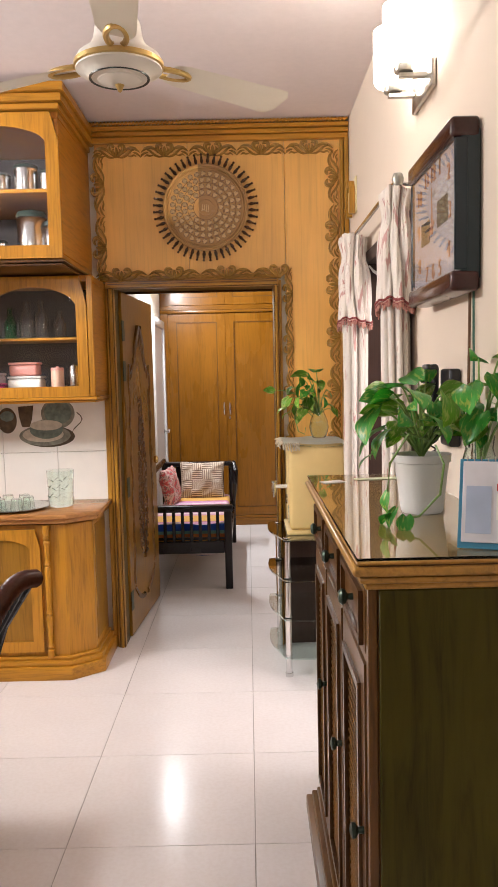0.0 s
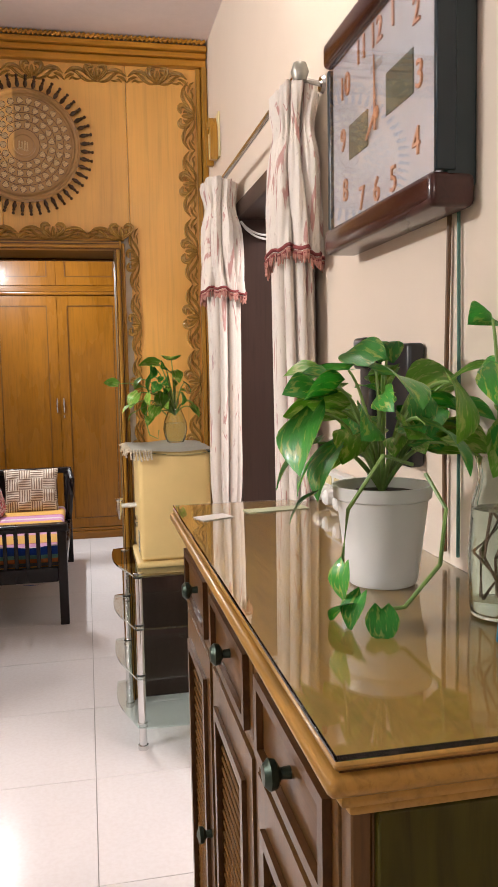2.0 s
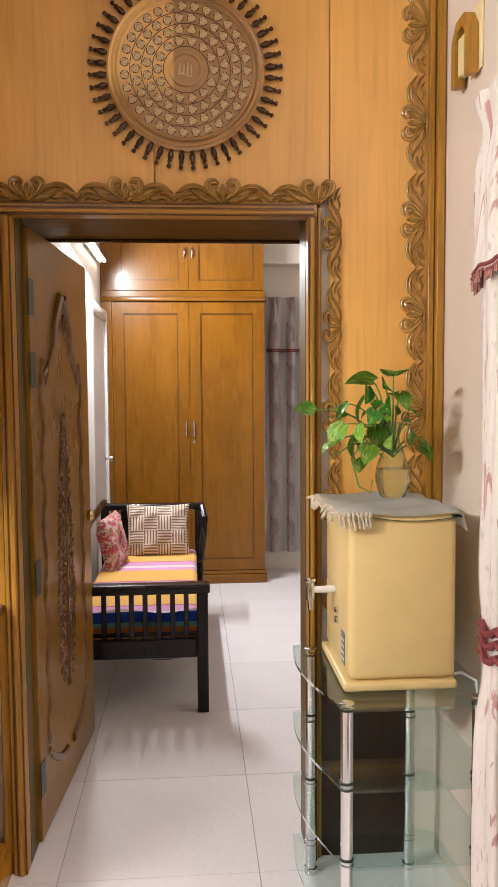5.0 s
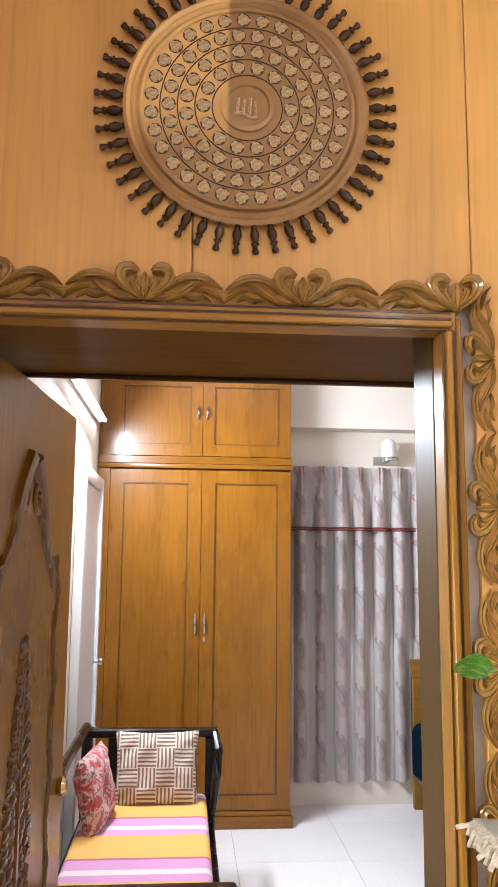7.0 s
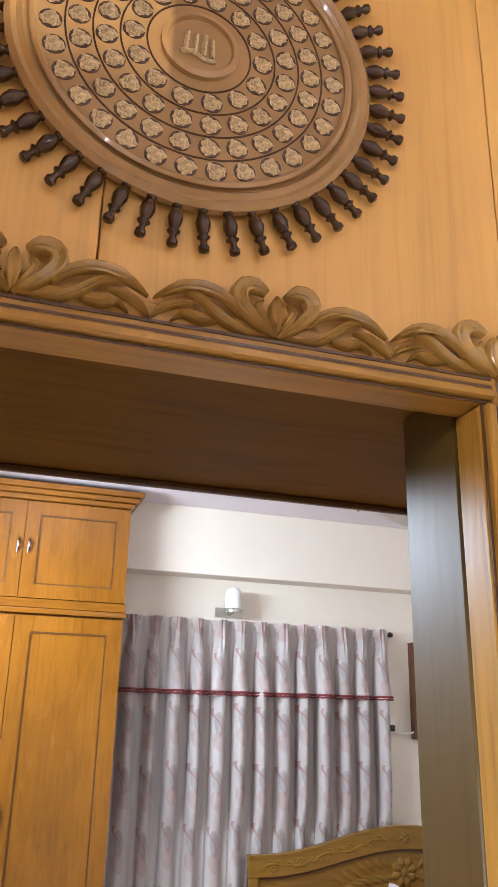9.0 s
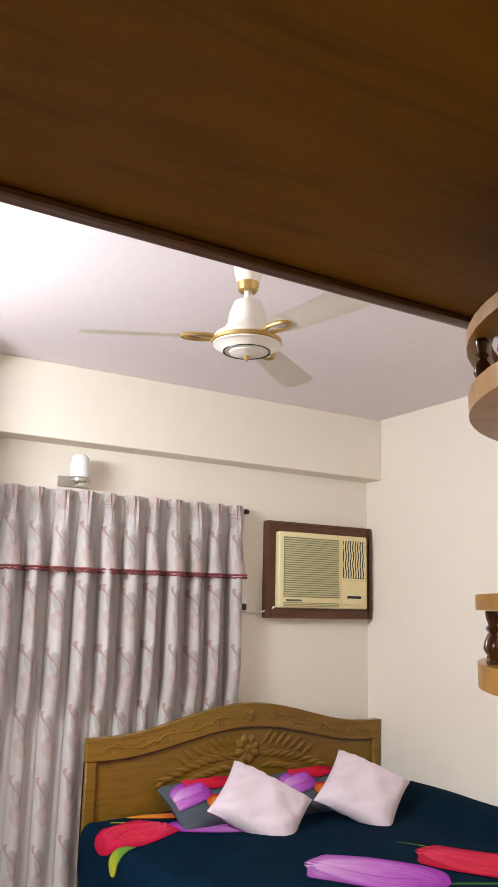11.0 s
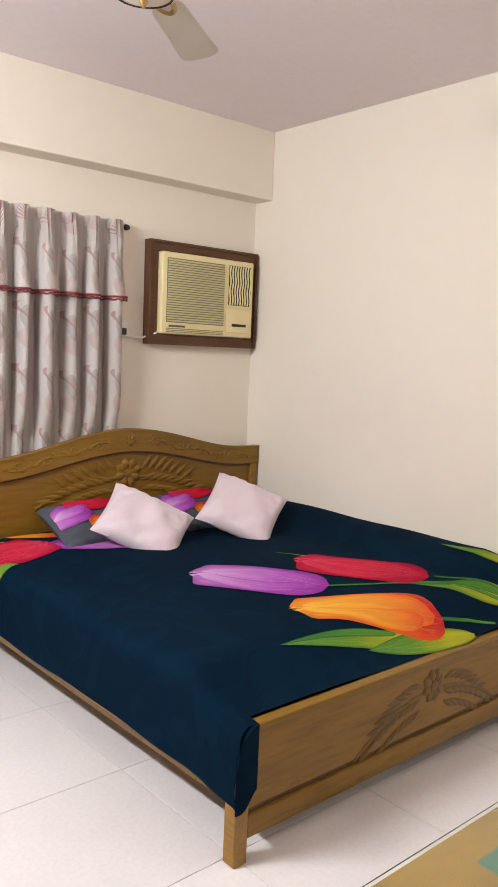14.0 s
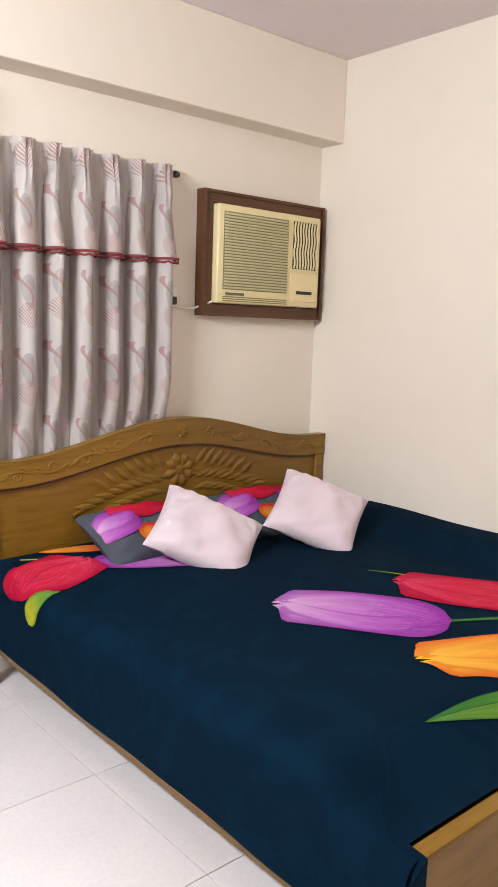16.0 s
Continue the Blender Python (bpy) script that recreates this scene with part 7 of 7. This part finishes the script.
petal("leaf_print", (2.66, 7.08), (3.05, 6.80), 0.03, 0.03, 0.0047, GRN, 0, 0.4, 0.05, 0.7)
petal("leaf_print", (3.16, 7.30), (3.24, 6.80), 0.055, 0.0, 0.0045, YGR, 0, 0.3, 0.05, 0.7)
tulip((1.60, 8.66), (1.22, 8.48), 0.165, RED, RED2)
petal("leaf_print", (1.34, 8.36), (1.15, 8.42), 0.05, 0.0, 0.0046, YGR, 0, 0.3, 0.05, 0.6)
tulip((2.02, 8.36), (1.62, 8.62), 0.10, PUR, PUR2)
stem("stem_print", [(1.62, 8.62), (1.50, 8.72), (1.38, 8.80)], 0.010, YGR)
petal("tulip_print", (1.50, 8.84), (1.84, 8.72), 0.05, 0, 0.005, ORG, 1.0)

# sleeping pillows and pale cushions
for x in (1.99, 2.69):
    p = cushion("pillow", "grey pillow with a printed tulip pattern", pose(x, 8.68, 0.622, 22, 0, 0), 0.66, 0.40, 0.17, GREYCASE, "pillow", "bed pillows")
    for dx, dy, ln, hf, ang, mt in ((-0.23, 0.02, 0.27, 0.075, 10, PUR), (-0.22, 0.04, 0.20, 0.04, 10, PUR2), (-0.04, 0.12, 0.34, 0.065, -5, RED), (-0.08, -0.09, 0.16, 0.06, 80, ORG), (-0.09, -0.09, 0.12, 0.035, 80, ORG2), (0.14, -0.02, 0.22, 0.05, 150, PUR), (0.20, 0.09, 0.2, 0.05, 20, RED), (0.27, -0.06, 0.14, 0.05, 70, ORG)):
        def f(u, v, dx=dx, dy=dy, ln=ln, hf=hf, ang=ang, mt=mt):
            s, w = (u - 0.5) * ln, (2 * v - 1) * hf * 1.35 * math.sin(math.pi * (0.05 + 0.9 * u)) ** 0.6
            c, sn = math.cos(radians(ang)), math.sin(radians(ang))
            X, Y = dx + s * c - w * sn, dy + s * sn + w * c
            a, b = max(-0.97, min(0.97, X / 0.33)), max(-0.97, min(0.97, Y / 0.20))
            return cushion_point(a, b, 0.66, 0.40, 0.17, 1, 0.007 if mt in (PUR, RED, ORG) else 0.009)
        part("tulip_print", uv_sheet(f, 18, 10), mt, p, "", True)
def leaning(centre, along, up):
    """The frame of a cushion: its width runs along one edge, its height along the other."""
    x = Vector(along).normalized()
    n = x.cross(Vector(up)).normalized()
    y = n.cross(x)
    return Matrix(((x.x, y.x, n.x, centre[0]), (x.y, y.y, n.y, centre[1]), (x.z, y.z, n.z, centre[2]), (0, 0, 0, 1)))


cushion("cushion", "pale pink velvet cushion leaning on the pillows", leaning((2.055, 8.395, 0.672), (0.318, -0.267, -0.174), (0.285, 0.17, 0.16)), 0.47, 0.40, 0.15, PINKPIL, "cushion", "pale cushions")
cushion("cushion", "pale pink velvet cushion leaning on a printed pillow", leaning((2.695, 8.34, 0.697), (0.246, -0.281, -0.126), (0.254, 0.221, 0.236)), 0.44, 0.415, 0.15, PINKPIL, "cushion", "pale cushions")

# bedroom curtain
bc = thing("curtain", "pleated grey and cream sprigged curtain with a valance", "curtain", (1.35, 8.9, 0.15), "bedroom curtains")
NP = 13


def pleat(u, v, amp, half_w, z0, z1, y0, fan=0.0):
    """Round ridges with flat recessed cloth between them; half_w is the share of the pitch that a ridge takes up."""
    k = min(int(u * NP), NP - 1)
    wob = 0.10 * math.sin(2.3 * k + 1.0) + 0.08 * math.sin(5.1 * k) * v
    d = abs((u * NP - k - 0.5) * 2 + wob * 0.5) / (half_w * (1 + 0.18 * math.sin(3.7 * k + 0.4)))
    h = math.sqrt(1 - d * d) ** 0.8 if d < 1 else 0.0
    a = u * NP * 2 * math.pi
    x = 0.43 + 1.825 * u + 0.010 * math.sin(1.9 * k + 3 * v) * h
    y = y0 - amp * (1 + 0.15 * math.sin(4.3 * k)) * h - fan * h * (0.5 + 0.5 * math.cos(5 * a)) - 0.004 * math.sin(6 * v + u * NP) - 0.004 * math.sin(3 * a) * (1 - h)
    return (x, y, z0 + (z1 - z0) * v)


def valance(u, v):
    pinch = math.exp(-((v - 0.24) / 0.14) ** 2)
    return pleat(u, v, 0.045 + 0.050 * v, 0.42 + 0.30 * v - 0.26 * pinch + 0.25 * max(0, 1 - v / 0.12), 2.318, 1.875, 8.984, 0.024 * pinch + 0.016 * max(0, 1 - v / 0.2))


def leaf_damask(name, ground, line, shade, x0, pitch, rise):
    """Woven curtain cloth: a curled feather leaf and a grey shadow patch on each pleat, row over row."""
    m, nt, b = nodes_of(name)
    tc, sep = nt.nodes.new("ShaderNodeTexCoord"), nt.nodes.new("ShaderNodeSeparateXYZ")
    link(nt, tc.outputs["Object"], sep.inputs[0])

    def op(kind, p, q=0.0):
        n = nt.nodes.new("ShaderNodeMath")
        n.operation = kind
        for sock, v in ((n.inputs[0], p), (n.inputs[1], q)):
            if isinstance(v, bpy.types.NodeSocket):
                link(nt, v, sock)
            else:
                sock.default_value = v
        return n.outputs[0]

    def oval(cx, cz, rx, rz):
        p, q = op("DIVIDE", op("SUBTRACT", a, cx), rx), op("DIVIDE", op("SUBTRACT", c, cz), rz)
        return op("LESS_THAN", op("ADD", op("MULTIPLY", p, p), op("MULTIPLY", q, q)), 1.0)
    cell = op("DIVIDE", op("SUBTRACT", sep.outputs[0], x0), pitch)
    row = op("ADD", op("DIVIDE", sep.outputs[2], rise), op("MULTIPLY", op("SINE", op("MULTIPLY", op("FLOOR", cell), 2.1)), 0.06))
    c = op("SUBTRACT", op("FRACT", row), 0.5)
    a = op("SUBTRACT", op("FRACT", cell), 0.5)
    a = op("ADD", a, op("MULTIPLY", c, 0.25))
    vein = op("ADD", op("MULTIPLY", c, 18.0), op("MULTIPLY", op("ABSOLUTE", a), -16.0))
    ribs = op("GREATER_THAN", op("FRACT", vein), 0.55)
    rib_leaf = op("MULTIPLY", oval(0.0, -0.08, 0.24, 0.17), ribs)
    twig = op("MULTIPLY", op("LESS_THAN", op("ABSOLUTE", op("SUBTRACT", a, op("MULTIPLY", op("SINE", op("MULTIPLY", c, 11.0)), 0.13))), 0.035), op("GREATER_THAN", c, -0.02))
    sprig = op("MULTIPLY", oval(0.10, 0.30, 0.10, 0.09), op("GREATER_THAN", op("FRACT", op("MULTIPLY", vein, 1.3)), 0.5))
    weave = noise_tex(nt, coords(nt, (1, 1, 1)), 380, 2)
    col = ramp(nt, weave, [(0.3, dim(ground, 0.9)), (0.7, ground)])
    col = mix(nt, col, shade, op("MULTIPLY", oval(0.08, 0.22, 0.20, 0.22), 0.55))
    col = mix(nt, col, line, op("MULTIPLY", op("MAXIMUM", op("MAXIMUM", rib_leaf, twig), sprig), 0.65))
    link(nt, col, b.inputs["Base Color"])
    b.inputs["Roughness"].default_value = 0.6
    b.inputs["Sheen Weight"].default_value = 0.15
    bump(nt, b, weave, 0.15, 0.001)
    return m


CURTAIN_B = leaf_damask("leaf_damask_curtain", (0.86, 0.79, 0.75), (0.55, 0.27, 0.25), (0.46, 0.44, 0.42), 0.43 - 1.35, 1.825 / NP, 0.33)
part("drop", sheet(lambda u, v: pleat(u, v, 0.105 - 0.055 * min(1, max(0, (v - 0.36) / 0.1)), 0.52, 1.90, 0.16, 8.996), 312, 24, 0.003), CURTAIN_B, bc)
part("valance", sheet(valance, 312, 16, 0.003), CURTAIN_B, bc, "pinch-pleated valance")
ring = [valance(k / 312, 1.0) for k in range(313)]
part("braid", join(tube([(x, y - 0.007, z + 0.006) for x, y, z in ring], 0.006, 5), tube([(x, y - 0.006, z - 0.010 + 0.003 * math.sin(k * 1.3)) for k, (x, y, z) in enumerate(ring)], 0.005, 5)), REDTRIM, bc, "dark red braid")
rd = thing("curtain_rod", "dark metal curtain rod above the bedroom window", "curtain rod", (1.35, 8.93, 2.31))
part("rod", tube([(0.40, 8.9985, 2.292), (2.27, 8.9985, 2.292)], 0.007, 10), DARKMETAL, rd)
part("finial", lathe([(0, -0.02), (0.016, -0.012), (0.018, 0), (0.012, 0.016), (0, 0.02)], (2.285, 8.9985, 2.292), 14, pose(0, 0, 0, 0, 90)), DARKMETAL, rd)
for x in (0.5, 2.2):
    part("bracket", tube([(x, 8.9985, 2.292), (x, BY - 0.001, 2.292)], 0.007, 8), DARKMETAL, rd)

# unlit wall lamp above the curtain
bl = thing("wall_lamp", "unlit wall lamp with a white glass shade", "wall lamp", (1.07, BY, 2.33))
part("back_plate", box(1.03, 1.22, BY - 0.02, BY - 0.001, 2.34, 2.40, 0.006, 2), NICKEL, bl)
part("arm", tube([(1.10, BY - 0.02, 2.37), (1.10, BY - 0.08, 2.35), (1.12, BY - 0.12, 2.36)], 0.009, 8), NICKEL, bl)
part("cup", lathe([(0.02, 0), (0.045, 0.006), (0.045, 0.022), (0, 0.022)], (1.12, BY - 0.115, 2.355), 20), NICKEL, bl)
part("shade", lathe([(0.035, 0.0225), (0.052, 0.03), (0.056, 0.08), (0.048, 0.14), (0.03, 0.158), (0, 0.16)], (1.12, BY - 0.115, 2.355), 24), plain("opal_glass", (0.8, 0.8, 0.78), 0.25), bl, "white opal glass shade")

# window air conditioner
ac = thing("air_conditioner", "ivory window air conditioner in a brown wooden frame", "air conditioner", (2.86, BY, 1.63))
ACW = wood("ac_frame_wood", (0.11, 0.045, 0.018), (0.9, 12, 12), 0.3)
part("frame", ring_prism([(2.50, 1.69), (3.235, 1.69), (3.235, 2.19), (2.50, 2.19)], [(2.438, 1.63), (3.284, 1.63), (3.284, 2.25), (2.438, 2.25)], BY - 0.055, BY - 0.001), ACW, ac)
part("frame_lip", ring_prism([(2.452, 1.644), (3.27, 1.644), (3.27, 2.236), (2.452, 2.236)], [(2.438, 1.63), (3.284, 1.63), (3.284, 2.25), (2.438, 2.25)], BY - 0.067, BY - 0.0555), ACW, ac)
part("housing", box(2.505, 3.23, BY - 0.095, BY - 0.002, 1.695, 2.185, 0.012, 3), IVORY, ac)
# olive grille backing, darkened so its colour carries the shade between the slats
OLIVE = plain("olive_grille", (0.27, 0.26, 0.13), 0.6)
SLATPL = plain("ivory_slat_plastic", (0.62, 0.56, 0.32), 0.45, 0, 0.05)
gr = part("grille", box(2.54, 2.985, BY - 0.0965, BY - 0.0945, 1.765, 2.15, 0.0005), OLIVE, ac, "olive slatted intake grille")
sl = None
for k in range(26):
    if sl is None:
        sl = part("slat", box(2.545, 2.98, -0.006, 0.002, -0.0043, 0.0043, 0.001), SLATPL, gr, "", True)
        sl.location = (0, 0, 0)
        ob = sl
    else:
        ob = new("slat", sl.data)
        ob.parent = gr
    ob.location = AT[ac].inverted() @ Vector((0, BY - 0.0985, 1.775 + 0.0145 * k))
part("louvre_recess", box(3.02, 3.205, BY - 0.0965, BY - 0.0945, 1.90, 2.15, 0), BLACKPL, ac)
vl = None
for k in range(9):
    if vl is None:
        vl = part("vane", tube([(0.004 * math.sin(j * 1.1), 0, 0.245 * j / 12) for j in range(13)], 0.005, 6), IVORY, ac, "", True)
        ob = vl
    else:
        ob = new("vane", vl.data)
        ob.parent = ac
    ob.location = AT[ac].inverted() @ Vector((3.03 + 0.021 * k, BY - 0.099, 1.9025))
part("control_panel", box(3.005, 3.215, BY - 0.100, BY - 0.0945, 1.725, 1.875, 0.003), IVORY, ac)
part("display", box(3.05, 3.17, BY - 0.1025, BY - 0.1005, 1.765, 1.782, 0.0005), BLACKPL, ac)
part("print_bar", box(2.56, 2.68, BY - 0.1, BY - 0.0945, 1.738, 1.75, 0), plain("grey_mark", (0.12, 0.12, 0.10), 0.5), ac)
part("lower_grille", join(*[box(2.54, 2.985, BY - 0.098, BY - 0.0945, 1.706 + 0.01 * k, 1.711 + 0.01 * k, 0) for k in range(3)]), OLIVE, ac)
part("cord", tube([(2.50, BY - 0.06, 1.70), (2.42, BY - 0.02, 1.665), (2.33, BY - 0.015, 1.665), (2.27, BY - 0.02, 1.685)], 0.006, 8), WHITEPL, ac, "white power cord")
ac.location.x -= 0.016
ac.location.z -= 0.006
so = thing("wall_socket", "white wall socket beside the curtain", "socket", (2.26, BY, 1.66))
part("plate", box(2.225, 2.30, BY - 0.02, BY - 0.001, 1.66, 1.76, 0.004, 2), WHITEPL, so)
part("plug", box(2.245, 2.28, BY - 0.05, BY - 0.0205, 1.67, 1.71, 0.006, 2), BLACKPL, so)

# round corner shelves with turned rails
SC, SR = (0.585, 5.002), 0.315
for z, lab in ((1.925, "half-round wooden shelf with a turned balustrade under the loft"), (1.619, "half-round wooden shelf with a turned balustrade beside the doorway")):
    cs = thing("corner_shelf", lab, "shelf", (SC[0], SC[1], z), "half-round shelves")

    def half(r0, r1, za, zb):
        n = 28
        bm = bmesh.new()
        rows = [[bm.verts.new((SC[0] + r * math.cos(math.pi * k / n), SC[1] + 0.055 + r * math.sin(math.pi * k / n), zz)) for r, zz in ((r1, za), (r1, zb), (r0, zb), (r0, za))] for k in range(n + 1)]
        for a, b in zip(rows, rows[1:]):
            for i in range(4):
                bm.faces.new((a[i], a[(i + 1) % 4], b[(i + 1) % 4], b[i]))
        bm.faces.new(rows[0])
        bm.faces.new(rows[-1])
        return bm
    part("board", half(0.002, SR, z, z + 0.026), SHELFWOOD, cs)
    part("back_board", box(SC[0] - SR, SC[0] + SR, SC[1], SC[1] + 0.054, z, z + 0.026, 0.002), SHELFWOOD, cs)
    part("top_rail", half(SR - 0.028, SR, z + 0.082, z + 0.099), SHELFWOOD, cs)
    for k in range(11):
        a = math.pi * (k + 0.35) / 10.7
        part("baluster", baluster(0.055, 0.0112, (SC[0] + (SR - 0.015) * math.cos(a), SC[1] + 0.055 + (SR - 0.015) * math.sin(a), z + 0.0265)), DARKBAL, cs)

# low glass-topped table at the foot of the bed
tb = thing("low_table", "low wooden table with a glass top over printed sheets", "table", (1.5, 5.5, 0))
TX0, TX1, TY0, TY1, TZ = 0.91, 2.3, 5.25, 5.92, 0.5
part("top", box(TX0 + 0.006, TX1, TY0, TY1 - 0.006, TZ - 0.045, TZ - 0.008, 0.006, 2), BEDWOOD, tb)
part("glass_top", box(TX0, TX1, TY0, TY1, TZ - 0.006, TZ, 0.0015), bpy.data.materials["table_glass"], tb)
for x in (TX0 + 0.05, TX1 - 0.08):
    for y in (TY0 + 0.03, TY1 - 0.08):
        part("leg", box(x, x + 0.045, y, y + 0.045, 0, TZ - 0.046, 0.005), MAHOG_Z, tb)
GSH, YSH, PSH = plain("green_printed_sheet", (0.05, 0.13, 0.09), 0.5), plain("yellow_printed_sheet", (0.7, 0.6, 0.03), 0.5), plain("pink_printed_sheet", (0.6, 0.15, 0.22), 0.5)
for k in range(3):
    x = 1.22 + 0.14 * k
    s = thing("printed_sheet", "coloured printed sheet under the table glass", "sheet", (x, 5.7, TZ - 0.0075), "sheets under the glass")
    part("sheet", box(x, x + 0.13, 5.42, 5.82, TZ - 0.0078, TZ - 0.0070, 0), GSH, s)
    part("print_bar", box(x + 0.01, x + 0.12, 5.72, 5.77, TZ - 0.0069, TZ - 0.0066, 0), WHITEPL if k % 2 else PSH, s)
    part("print_bar", box(x + 0.04, x + 0.13, 5.60, 5.68, TZ - 0.0069, TZ - 0.0066, 0), YSH if k else PSH, s)

# floor tiles, one by one
P, GAP = 0.648, 0.0013
tile_bm = box(-P / 2 + GAP, P / 2 - GAP, -P / 2 + GAP, P / 2 - GAP, -0.0038, 0.0, 0.0008)
me_t = bpy.data.meshes.new("floor_tile")
tile_bm.to_mesh(me_t)
tile_bm.free()


def floor_tile_material():
    m, nt, b = nodes_of("polished_floor_tile")
    info = nt.nodes.new("ShaderNodeObjectInfo")
    tc = nt.nodes.new("ShaderNodeTexCoord")
    n = noise_tex(nt, tc.outputs["Object"], 3.0, 5)
    n2 = noise_tex(nt, tc.outputs["Object"], 60.0, 3)
    c = ramp(nt, n, [(0.3, (0.77, 0.725, 0.715)), (0.7, (0.81, 0.765, 0.755))])
    c = mix(nt, c, ramp(nt, info.outputs["Random"], [(0.0, (0.95, 0.95, 0.95)), (1.0, (1, 1, 1))]), 1.0, "MULTIPLY")
    c = mix(nt, c, ramp(nt, n2, [(0.35, (0.96, 0.95, 0.94)), (0.6, (1, 1, 1))]), 1.0, "MULTIPLY")
    link(nt, c, b.inputs["Base Color"])
    r = nt.nodes.new("ShaderNodeMapRange")
    r.inputs[3].default_value, r.inputs[4].default_value = 0.15, 0.19
    link(nt, n, r.inputs[0])
    link(nt, r.outputs[0], b.inputs["Roughness"])
    b.inputs["Specular IOR Level"].default_value = 0.06
    return m


me_t.materials.append(floor_tile_material())
floor_ob = bpy.data.objects["floor"]
for i in range(-5, 6):
    for j in range(-14, 3):
        cx, cy = (i + 0.5) * P + 0.0, 7.37 + (j + 0.5) * P
        if (cx < -1.2 and cy > 5.2) or (cx > 1.0 and cy < 1.2) or cx - P / 2 > 3.4 or cy - P / 2 > 9.05:
            continue
        ob = new("floor_tile", me_t)
        ob.parent = floor_ob
        ob.location = (cx, cy, 0)
